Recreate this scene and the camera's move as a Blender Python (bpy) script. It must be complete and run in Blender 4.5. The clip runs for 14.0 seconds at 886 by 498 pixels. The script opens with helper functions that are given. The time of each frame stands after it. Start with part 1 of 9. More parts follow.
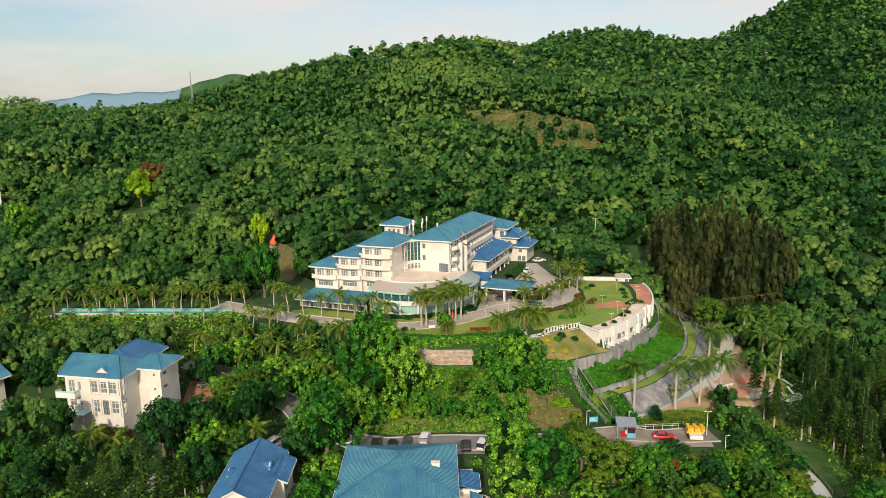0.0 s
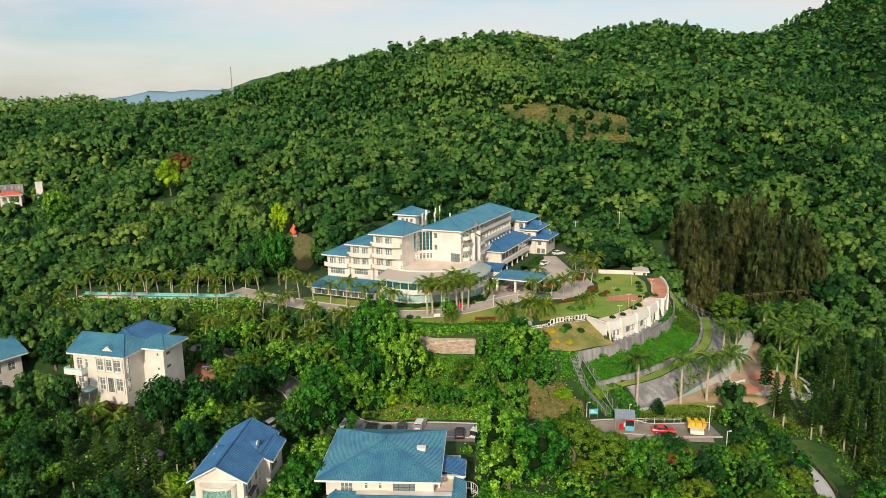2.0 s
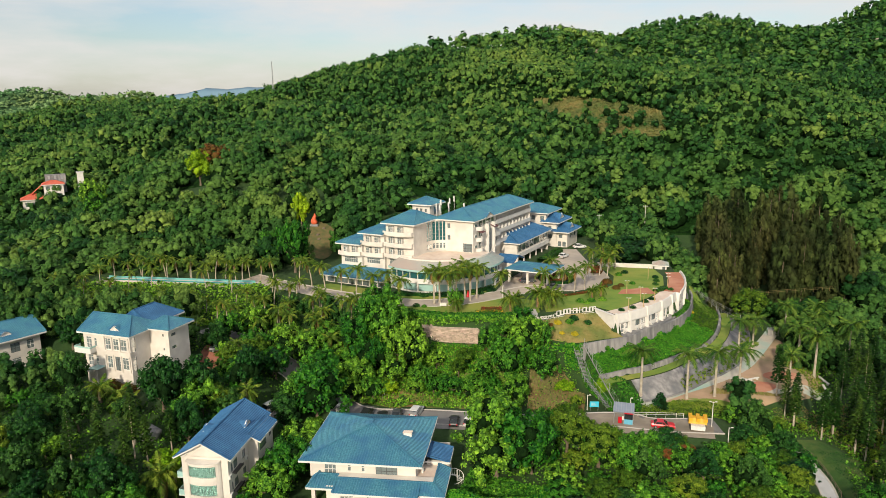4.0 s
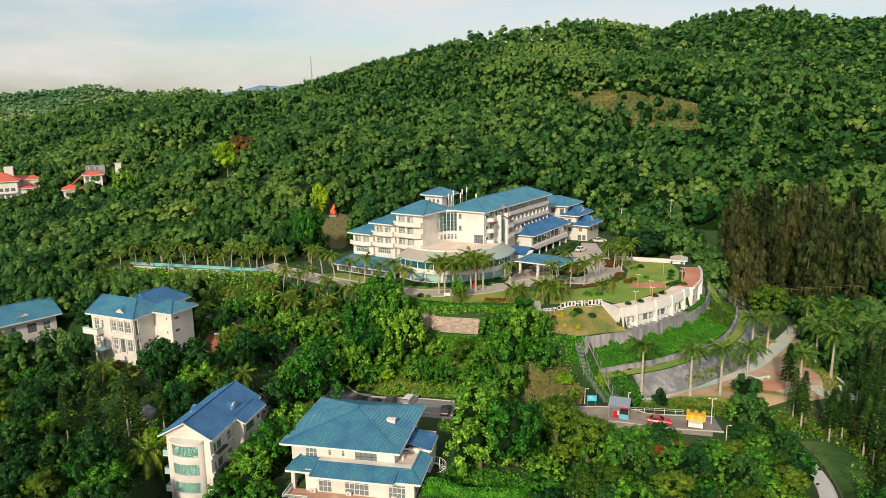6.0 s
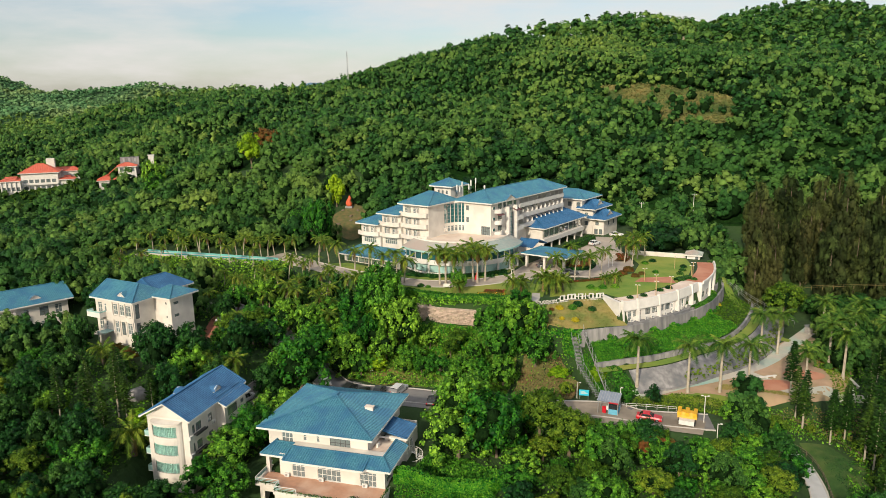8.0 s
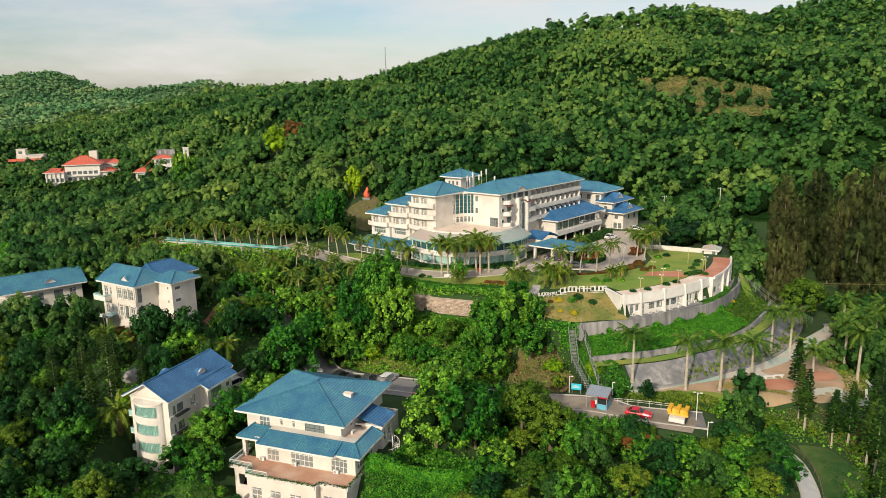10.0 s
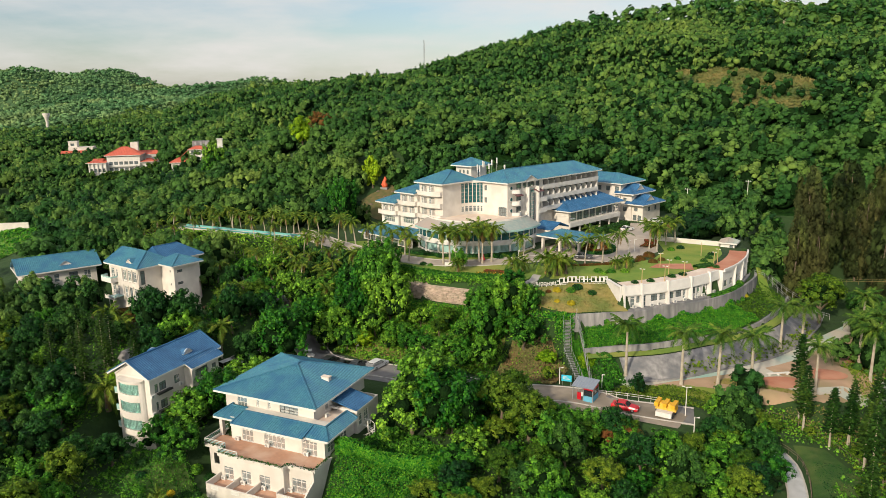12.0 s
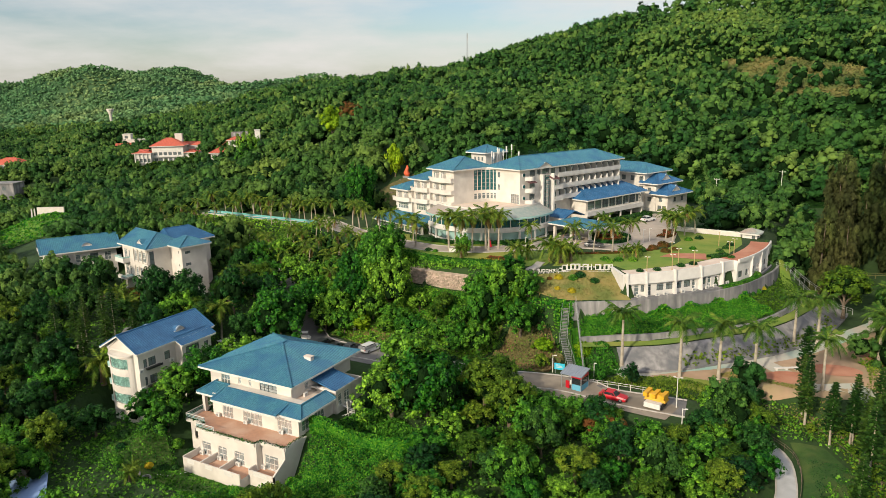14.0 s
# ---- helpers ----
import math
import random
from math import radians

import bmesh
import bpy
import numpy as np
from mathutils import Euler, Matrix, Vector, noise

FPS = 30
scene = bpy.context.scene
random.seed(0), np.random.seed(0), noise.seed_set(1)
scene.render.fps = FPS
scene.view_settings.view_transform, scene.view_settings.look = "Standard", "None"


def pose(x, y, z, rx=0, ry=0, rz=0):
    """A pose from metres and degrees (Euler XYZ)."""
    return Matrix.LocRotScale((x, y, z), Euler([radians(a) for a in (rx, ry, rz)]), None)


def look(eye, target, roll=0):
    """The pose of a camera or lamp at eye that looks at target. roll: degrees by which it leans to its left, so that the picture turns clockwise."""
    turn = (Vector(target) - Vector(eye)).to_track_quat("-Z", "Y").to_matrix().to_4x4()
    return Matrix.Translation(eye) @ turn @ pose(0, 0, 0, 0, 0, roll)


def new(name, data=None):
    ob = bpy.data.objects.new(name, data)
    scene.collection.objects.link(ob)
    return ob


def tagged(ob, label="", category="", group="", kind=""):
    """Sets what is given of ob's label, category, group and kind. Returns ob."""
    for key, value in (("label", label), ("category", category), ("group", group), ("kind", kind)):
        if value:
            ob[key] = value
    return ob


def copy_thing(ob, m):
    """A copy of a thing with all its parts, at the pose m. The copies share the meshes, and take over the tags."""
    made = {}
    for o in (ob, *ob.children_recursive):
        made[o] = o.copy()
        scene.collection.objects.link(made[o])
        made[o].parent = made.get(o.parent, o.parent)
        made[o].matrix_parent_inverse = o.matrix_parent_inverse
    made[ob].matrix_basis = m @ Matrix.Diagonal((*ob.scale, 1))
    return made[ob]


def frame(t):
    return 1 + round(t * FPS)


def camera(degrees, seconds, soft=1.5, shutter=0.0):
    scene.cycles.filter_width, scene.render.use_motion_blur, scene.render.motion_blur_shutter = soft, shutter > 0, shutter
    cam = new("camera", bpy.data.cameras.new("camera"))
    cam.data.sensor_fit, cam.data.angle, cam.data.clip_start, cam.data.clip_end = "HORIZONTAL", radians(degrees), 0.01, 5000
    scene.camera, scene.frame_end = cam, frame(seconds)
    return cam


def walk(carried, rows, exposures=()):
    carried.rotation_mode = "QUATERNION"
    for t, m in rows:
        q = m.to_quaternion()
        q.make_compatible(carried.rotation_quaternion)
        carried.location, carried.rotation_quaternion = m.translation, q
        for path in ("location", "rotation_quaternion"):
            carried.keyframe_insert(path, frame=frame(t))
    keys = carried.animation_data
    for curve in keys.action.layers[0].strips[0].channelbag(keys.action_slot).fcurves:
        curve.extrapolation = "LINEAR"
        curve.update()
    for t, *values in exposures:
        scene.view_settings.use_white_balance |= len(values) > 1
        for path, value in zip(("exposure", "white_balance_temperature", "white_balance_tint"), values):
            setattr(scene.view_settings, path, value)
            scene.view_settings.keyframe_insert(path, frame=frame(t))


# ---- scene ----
cam = camera(64.8, 14.0, soft=0.5)
METRES, EYE, TILT, LEAN, TURN = 80.0, 60.0, 0.0, 0.0, -0.4
ROWS = [
    (0.0, 0.0, 0.0, 0.0, -0.15, -11.45, 0.75),
    (0.5, 0.0316, -0.0001, -0.0075, 0.82, -11.49, 0.75),
    (1.0, 0.0626, 0.0002, -0.0152, 1.79, -11.51, 0.75),
    (1.5, 0.0941, 0.0013, -0.0229, 2.79, -11.54, 0.74),
    (2.0, 0.1255, 0.003, -0.0307, 3.81, -11.56, 0.75),
    (2.5, 0.1571, 0.0052, -0.0385, 4.83, -11.59, 0.74),
    (3.0, 0.1886, 0.0087, -0.0456, 5.85, -11.63, 0.73),
    (5.5, 0.3485, 0.0417, -0.0809, 11.0, -11.82, 0.73),
    (6.0, 0.382, 0.051, -0.0869, 12.01, -11.87, 0.75),
    (6.5, 0.4155, 0.061, -0.0936, 13.0, -11.91, 0.77),
    (7.0, 0.4492, 0.0723, -0.1, 14.0, -11.94, 0.78),
    (7.5, 0.4828, 0.0846, -0.1062, 14.98, -12.0, 0.78),
    (10.0, 0.6505, 0.1607, -0.1424, 20.23, -12.16, 0.89),
    (10.5, 0.6837, 0.1779, -0.1507, 21.3, -12.22, 0.9),
    (11.0, 0.7162, 0.196, -0.1589, 22.38, -12.25, 0.9),
    (11.5, 0.7485, 0.2151, -0.1675, 23.46, -12.3, 0.92),
    (12.0, 0.7802, 0.2346, -0.1766, 24.53, -12.32, 0.92),
    (12.5, 0.8116, 0.2549, -0.1867, 25.6, -12.35, 0.94),
    (13.0, 0.8405, 0.2741, -0.1969, 26.66, -12.35, 0.96),
    (13.5, 0.8714, 0.2955, -0.2077, 27.89, -12.4, 0.99),
    (14.0, 0.9028, 0.3184, -0.2185, 29.17, -12.44, 1.02),
]
walk(cam, [(t, pose(0, 0, EYE, TILT, LEAN, TURN) @ pose(METRES * x, METRES * y, METRES * z, 90 + pitch, roll, yaw)) for t, x, y, z, yaw, pitch, roll in ROWS])

# ---- world and sun ----
SUN_AZ, SUN_EL = radians(188), radians(26)      # compass bearing of the sun (north is +y), height
world = bpy.data.worlds.new("sky")
scene.world = world
world.use_nodes = True
wn = world.node_tree.nodes
wl = world.node_tree.links
sky = wn.new("ShaderNodeTexSky")
sky.sky_type, sky.sun_disc = "NISHITA", False
sky.sun_elevation, sky.sun_rotation = SUN_EL, SUN_AZ
sky.air_density, sky.dust_density, sky.ozone_density = 1.0, 1.5, 1.0
# thin broken cloud over the sky
tc = wn.new("ShaderNodeTexCoord")
mp = wn.new("ShaderNodeMapping")
mp.inputs["Scale"].default_value = (1.6, 1.6, 7.0)
cn = wn.new("ShaderNodeTexNoise")
cn.inputs["Scale"].default_value, cn.inputs["Detail"].default_value, cn.inputs["Roughness"].default_value = 2.2, 7, 0.55
cr = wn.new("ShaderNodeValToRGB")
cr.color_ramp.elements[0].position, cr.color_ramp.elements[1].position = 0.34, 0.70
cm = wn.new("ShaderNodeMixRGB")
wl.new(tc.outputs["Generated"], mp.inputs["Vector"])
wl.new(mp.outputs["Vector"], cn.inputs["Vector"])
wl.new(cn.outputs["Fac"], cr.inputs["Fac"])
wl.new(cr.outputs["Color"], cm.inputs["Fac"])
# a clouded sky is brighter overhead than near the horizon
sx = wn.new("ShaderNodeSeparateXYZ")
wl.new(tc.outputs["Generated"], sx.inputs["Vector"])
rise = wn.new("ShaderNodeMapRange")
rise.inputs["From Min"].default_value, rise.inputs["From Max"].default_value = 0.18, 1.0
rise.inputs["To Min"].default_value, rise.inputs["To Max"].default_value = 1.0, 1.7
wl.new(sx.outputs["Z"], rise.inputs["Value"])
vm = wn.new("ShaderNodeVectorMath")
vm.operation = "SCALE"
vm.inputs[0].default_value = (6.5, 6.2, 5.95)
wl.new(rise.outputs["Result"], vm.inputs["Scale"])
wl.new(vm.outputs["Vector"], cm.inputs["Color2"])
wl.new(sky.outputs["Color"], cm.inputs["Color1"])
wl.new(cm.outputs["Color"], wn["Background"].inputs["Color"])
wn["Background"].inputs["Strength"].default_value = 0.118
sun = new("sun", bpy.data.lights.new("sun", "SUN"))
sun.data.energy, sun.data.angle, sun.data.color = 3.9, radians(3), (1.0, 0.87, 0.67)
sun.matrix_world = look((math.sin(SUN_AZ) * math.cos(SUN_EL) * 300, math.cos(SUN_AZ) * math.cos(SUN_EL) * 300, math.sin(SUN_EL) * 300), (0, 0, 0))
scene.view_settings.exposure = 0.10


# ---- materials ----
def mat(name, c1, c2=None, scale=1.0, rough=0.8, metal=0.0, bump=0.0, bscale=None, c3=None, scale3=0.1, rand=0.0, trans=0.0, island=0.0, attr="", spec=0.5, leaf=0.0, streak=1.0):
    """Principled material: two colours mixed by noise of world size 1/scale, a third by a coarser noise, bump, random shift by object or island."""
    m = bpy.data.materials.new(name)
    m.use_nodes = True
    n, l = m.node_tree.nodes, m.node_tree.links
    b = n["Principled BSDF"]
    b.inputs["Roughness"].default_value, b.inputs["Metallic"].default_value = rough, metal
    b.inputs["Specular IOR Level"].default_value = 0.12 if trans else spec
    geo = n.new("ShaderNodeNewGeometry")
    nz = n.new("ShaderNodeTexNoise")
    nz.inputs["Scale"].default_value, nz.inputs["Detail"].default_value = scale, 5
    spot = geo.outputs["Position"]
    if streak != 1.0:
        # marks drawn out along the fall of water
        mp2 = n.new("ShaderNodeMapping")
        mp2.inputs["Scale"].default_value = (1, 1, streak)
        l.new(spot, mp2.inputs["Vector"])
        spot = mp2.outputs["Vector"]
    l.new(spot, nz.inputs["Vector"])
    mx = n.new("ShaderNodeMixRGB")
    mx.inputs["Color1"].default_value, mx.inputs["Color2"].default_value = (*c1, 1), (*(c2 or c1), 1)
    rp = n.new("ShaderNodeMapRange")
    rp.inputs["From Min"].default_value, rp.inputs["From Max"].default_value = 0.32, 0.68
    l.new(nz.outputs["Fac"], rp.inputs["Value"])
    l.new(rp.outputs["Result"], mx.inputs["Fac"])
    out = mx.outputs["Color"]
    if c3:
        n3 = n.new("ShaderNodeTexNoise")
        n3.inputs["Scale"].default_value, n3.inputs["Detail"].default_value = scale3, 3
        l.new(geo.outputs["Position"], n3.inputs["Vector"])
        r3 = n.new("ShaderNodeMapRange")
        r3.inputs["From Min"].default_value, r3.inputs["From Max"].default_value = 0.42, 0.66
        l.new(n3.outputs["Fac"], r3.inputs["Value"])
        m3 = n.new("ShaderNodeMixRGB")
        m3.inputs["Color2"].default_value = (*c3, 1)
        l.new(out, m3.inputs["Color1"])
        l.new(r3.outputs["Result"], m3.inputs["Fac"])
        out = m3.outputs["Color"]
    if rand or island or attr:
        hs = n.new("ShaderNodeHueSaturation")
        if attr:
            at = n.new("ShaderNodeAttribute")
            at.attribute_name = attr
            src = at.outputs["Fac"]
        elif island:
            src = geo.outputs["Random Per Island"]
        else:
            src = n.new("ShaderNodeObjectInfo").outputs["Random"]
        amt = rand or island or 0.3
        for key, lo, hi in (("Value", 1 - amt, 1 + amt), ("Hue", 0.5 + 0.06 * amt, 0.5 - 0.07 * amt)):
            r = n.new("ShaderNodeMapRange")
            r.inputs["To Min"].default_value, r.inputs["To Max"].default_value = lo, hi
            l.new(src, r.inputs["Value"])
            l.new(r.outputs["Result"], hs.inputs[key])
        l.new(out, hs.inputs["Color"])
        out = hs.outputs["Color"]
    if leaf:
        # leaves of one crown differ in age and tone
        h2 = n.new("ShaderNodeHueSaturation")
        for key, lo, hi in (("Value", 1 - leaf, 1 + leaf), ("Hue", 0.5 + 0.03 * leaf, 0.5 - 0.02 * leaf)):
            r = n.new("ShaderNodeMapRange")
            r.inputs["To Min"].default_value, r.inputs["To Max"].default_value = lo, hi
            l.new(geo.outputs["Random Per Island"], r.inputs["Value"])
            l.new(r.outputs["Result"], h2.inputs[key])
        l.new(out, h2.inputs["Color"])
        out = h2.outputs["Color"]
    l.new(out, b.inputs["Base Color"])
    if bump:
        nb = n.new("ShaderNodeTexNoise")
        nb.inputs["Scale"].default_value, nb.inputs["Detail"].default_value = bscale or scale * 3, 6
        l.new(geo.outputs["Position"], nb.inputs["Vector"])
        bp = n.new("ShaderNodeBump")
        bp.inputs["Distance"].default_value = bump
        l.new(nb.outputs["Fac"], bp.inputs["Height"])
        l.new(bp.outputs["Normal"], b.inputs["Normal"])
    if trans:
        tr = n.new("ShaderNodeBsdfTranslucent")
        l.new(out, tr.inputs["Color"])
        ms = n.new("ShaderNodeMixShader")
        ms.inputs["Fac"].default_value = trans
        l.new(b.outputs["BSDF"], ms.inputs[1])
        l.new(tr.outputs["BSDF"], ms.inputs[2])
        l.new(ms.outputs["Shader"], n["Material Output"].inputs["Surface"])
    return m


def glass(name, color, rough=0.06, trans=0.5):
    m = bpy.data.materials.new(name)
    m.use_nodes = True
    b = m.node_tree.nodes["Principled BSDF"]
    b.inputs["Base Color"].default_value = (*color, 1)
    b.inputs["Roughness"].default_value = rough
    b.inputs["Transmission Weight"].default_value = trans
    b.inputs["IOR"].default_value = 1.45
    return m


FOREST = mat("forest_leaves", (0.014, 0.062, 0.015), (0.064, 0.170, 0.030), 0.4, 0.6, attr="tint", rand=0.68, c3=(0.058, 0.140, 0.026), scale3=0.012, trans=0.06, leaf=0.30, bump=0.5, bscale=1.6)
LEAF = mat("broad_leaves", (0.016, 0.090, 0.010), (0.110, 0.300, 0.022), 1.1, 0.5, rand=0.4, trans=0.15, leaf=0.65)
LEAF_DARK = mat("dark_leaves", (0.006, 0.040, 0.008), (0.028, 0.108, 0.016), 1.1, 0.5, rand=0.4, trans=0.10, leaf=0.7)
LEAF_OLIVE = mat("olive_leaves", (0.032, 0.090, 0.007), (0.105, 0.180, 0.014), 0.9, 0.55, rand=0.35, trans=0.15, leaf=0.6)
LEAF_LIME = mat("lime_leaves", (0.13, 0.27, 0.008), (0.24, 0.38, 0.014), 1.1, 0.6, rand=0.2, trans=0.2, leaf=0.5)
LEAF_YELLOW = mat("yellow_leaves", (0.42, 0.36, 0.02), (0.55, 0.42, 0.03), 2.0, 0.6, rand=0.2, trans=0.2)
LEAF_RUST = mat("rust_leaves", (0.14, 0.055, 0.014), (0.08, 0.08, 0.016), 0.8, 0.7, rand=0.3, trans=0.15)
PALM = mat("palm_fronds", (0.042, 0.110, 0.010), (0.145, 0.205, 0.024), 0.8, 0.6, rand=0.35, trans=0.2, leaf=0.5)
PALM_DARK = mat("dark_palm_fronds", (0.026, 0.085, 0.010), (0.095, 0.165, 0.022), 0.8, 0.6, rand=0.35, trans=0.15, leaf=0.5)
PALM_DRY = mat("dry_fronds", (0.30, 0.22, 0.08), (0.20, 0.13, 0.045), 1.2, 0.8, rand=0.3, trans=0.1)
PINE = mat("pine_needles", (0.008, 0.034, 0.006), (0.038, 0.092, 0.012), 0.9, 0.6, rand=0.4, trans=0.08, leaf=0.6)
SHEOAK = mat("casuarina_needles", (0.007, 0.014, 0.004), (0.070, 0.102, 0.025), 0.30, 0.85, rand=0.5, trans=0.06, c3=(0.042, 0.050, 0.016), scale3=0.07, leaf=0.35, bump=0.3, bscale=3, spec=0.1)
IVY = mat("ivy_leaves", (0.020, 0.130, 0.008), (0.062, 0.260, 0.016), 0.7, 0.5, island=0.6, trans=0.15)
BARK = mat("bark", (0.10, 0.075, 0.05), (0.19, 0.15, 0.11), 3, 0.9, bump=0.05)
PALM_BARK = mat("palm_bark", (0.46, 0.41, 0.33), (0.30, 0.26, 0.20), 1.2, 0.85, bump=0.03)
# distant haze is put into the scrub's paler, bluer colour
SCRUB = mat("hazy_far_scrub", (0.060, 0.160, 0.066), (0.115, 0.220, 0.092), 0.02, 0.95, c3=(0.165, 0.245, 0.095), scale3=0.006, leaf=0.35, spec=0.05)
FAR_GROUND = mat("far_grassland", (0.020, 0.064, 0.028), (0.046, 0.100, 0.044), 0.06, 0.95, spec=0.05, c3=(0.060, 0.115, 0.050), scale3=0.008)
# haze over the farthest hills is painted as a blue base colour
DISTANCE = mat("haze_blue_hills", (0.13, 0.22, 0.30), (0.16, 0.25, 0.32), 0.004, 1.0, spec=0.0)
# low canopy between the trees, its shade painted in as near black
CANOPY = mat("low_canopy_shade", (0.003, 0.014, 0.003), (0.016, 0.050, 0.009), 0.55, 0.9, bump=1.2, bscale=0.5, c3=(0.009, 0.034, 0.006), scale3=0.08, spec=0.05)
# near-black crown cores: the shade inside the trees is put into the colour
CORE_SHADE = mat("crown_core_shade", (0.003, 0.012, 0.003), (0.009, 0.028, 0.006), 1.4, 0.95, spec=0.05, bump=0.4, bscale=2.5)
GROUND = mat("forest_floor", (0.009, 0.034, 0.006), (0.026, 0.066, 0.010), 0.22, 0.95, bump=0.35, bscale=0.6, c3=(0.024, 0.060, 0.010), scale3=0.03)


# ---- mesh helpers ----
class Shape:
    """Collects vertices and faces of one mesh."""

    def __init__(self):
        self.v, self.f = [], []

    def add(self, v, f):
        o = len(self.v)
        self.v += [tuple(p) for p in v]
        self.f += [tuple(i + o for i in q) for q in f]
        return self

    def box(self, x0, x1, y0, y1, z0, z1):
        v = [(x, y, z) for z in (z0, z1) for x, y in ((x0, y0), (x1, y0), (x1, y1), (x0, y1))]
        return self.add(v, [(3, 2, 1, 0), (4, 5, 6, 7), (0, 1, 5, 4), (1, 2, 6, 5), (2, 3, 7, 6), (3, 0, 4, 7)])

    def prism(self, poly, z0, z1):
        n = len(poly)
        v = [(x, y, z0) for x, y in poly] + [(x, y, z1) for x, y in poly]
        return self.add(v, [tuple(reversed(range(n))), tuple(range(n, 2 * n))] + [(i, (i + 1) % n, n + (i + 1) % n, n + i) for i in range(n)])

    def bar(self, p, q, w, h=None):
        """A bar of square or w x h section from p to q."""
        p, q = Vector(p), Vector(q)
        d = (q - p).normalized()
        s = d.cross(Vector((0, 0, 1)))
        s = (s if s.length > 1e-3 else Vector((1, 0, 0))).normalized()
        u = s.cross(d).normalized()
        s, u = s * w / 2, u * (h or w) / 2
        v = [a + i * s + j * u for a in (p, q) for i, j in ((-1, -1), (1, -1), (1, 1), (-1, 1))]
        return self.add(v, [(0, 1, 2, 3), (7, 6, 5, 4), (0, 4, 5, 1), (1, 5, 6, 2), (2, 6, 7, 3), (3, 7, 4, 0)])

    def tube(self, pts, radii, n=8, caps=True):
        v, f = [], []
        for i, p in enumerate(pts):
            p = Vector(p)
            d = (Vector(pts[min(i + 1, len(pts) - 1)]) - Vector(pts[max(i - 1, 0)])).normalized()
            s = d.cross(Vector((0.13, 0.97, 0.21))).normalized()
            t = d.cross(s).normalized()
            for k in range(n):
                a = 2 * math.pi * k / n
                v.append(p + (s * math.cos(a) + t * math.sin(a)) * radii[i])
        for i in range(len(pts) - 1):
            for k in range(n):
                k2 = (k + 1) % n
                f.append((i * n + k, i * n + k2, (i + 1) * n + k2, (i + 1) * n + k))
        if caps:
            f += [tuple(reversed(range(n))), tuple(range((len(pts) - 1) * n, len(pts) * n))]
        return self.add(v, f)

    def strip(self, a, b):
        """Quads between two rows of points."""
        n = len(a)
        return self.add(list(a) + list(b), [(i, i + 1, n + i + 1, n + i) for i in range(n - 1)])

    def mesh(self, name, m, smooth=False):
        me = bpy.data.meshes.new(name)
        me.from_pydata(self.v, [], self.f)
        me.materials.append(m)
        if smooth:
            me.polygons.foreach_set("use_smooth", [True] * len(me.polygons))
        me.update()
        return me


def part(name, shape, m, parent=None, label="", smooth=False):
    """One mesh object, under a thing or a part."""
    me = shape if isinstance(shape, bpy.types.Mesh) else shape.mesh(name, m, smooth)
    ob = new(name, me)
    if parent:
        ob.parent = parent
    return tagged(ob, label)


def thing(name, label, category, m=None, group="", kind=""):
    """The Empty at a thing's base."""
    ob = new(name)
    ob.empty_display_size = 0.5
    if m is not None:
        ob.matrix_world = m
    return tagged(ob, label, category, group, kind)


def setting(name, shape, m, label="", smooth=False, category=""):
    return tagged(part(name, shape, m, None, label, smooth), "", category or name.rstrip("_0123456789").replace("_", " "), "", "structure")


# ---- the lie of the land ----
LOW = -14.0
HILLS = [(3, 780, 120, 283, 83.5), (185, 1031, 174, 380, 115.5), (700, 1029, 381, 344, 227.0), (-110, 600, 160, 160, 51.3), (-190, 370, 130, 120, 27.4), (-330, 560, 200, 200, 43.9), (-488, 889, 329, 282, 63.7), (170, 500, 160, 150, 36.0), (20, 420, 130, 110, 27.2), (430, 650, 200, 200, 54.1), (-70, 280, 90, 70, 30.3), (140, 330, 110, 90, 22.4), (-100, 160, 110, 70, 14.6), (40, 130, 100, 60, 2.1), (820, 500, 280, 260, 185.2), (350, 320, 160, 140, 21.6), (-158, 165, 20, 12, 5.0)]
HILLS_FAR = [(-2132, 1567, 521, 161, 143.5), (-1272, 1275, 498, 216, 56.2), (-2309, 2062, 326, 353, 176.5), (-1429, 1922, 246, 201, 97.9), (-1601, 1731, 297, 246, 48.5), (-2925, 1864, 164, 528, 133.5), (-1863, 4146, 751, 109, 182.1), (-1118, 4121, 327, 144, 212.1), (-884, 1570, 125, 316, 82.4), (1085, 1197, 389, 286, 325.3)]
# the foot of the hotel's plateau, the upper retaining wall's line, and levels
PLATEAU = [(60, 215), (60.2, 200), (58.2, 188), (55.9, 181), (51.9, 175), (47.2, 169.3), (39.9, 161.8), (35.6, 167.2), (18, 157.5), (6, 157), (-10, 161), (-25, 168), (-45, 178), (-58, 192), (-45, 214), (0, 228), (28, 266), (60, 250)]
WALL_LINE = [(30.4, 152.6), (36, 156), (41.9, 159.6), (47.9, 166.0), (54.5, 173.2), (58.9, 180.9), (62.4, 191.4), (64, 200), (63.5, 212)]
TOP = 6.7


def to_line(x, y, line):
    """Distance to a polyline, the side (positive to the right of its way) and how far along it."""
    best = np.full(np.shape(x), 1e9)
    side = np.zeros(np.shape(x))
    along = np.zeros(np.shape(x))
    run = 0.0
    for (ax, ay), (bx, by) in zip(line, line[1:]):
        dx, dy = bx - ax, by - ay
        ln = math.hypot(dx, dy)
        t = np.clip(((x - ax) * dx + (y - ay) * dy) / ln ** 2, 0, 1)
        d = np.hypot(x - ax - t * dx, y - ay - t * dy)
        near = d < best
        best = np.where(near, d, best)
        side = np.where(near, np.sign((x - ax) * dy - (y - ay) * dx), side)
        along = np.where(near, run + t * ln, along)
        run += ln
    return best, side, along


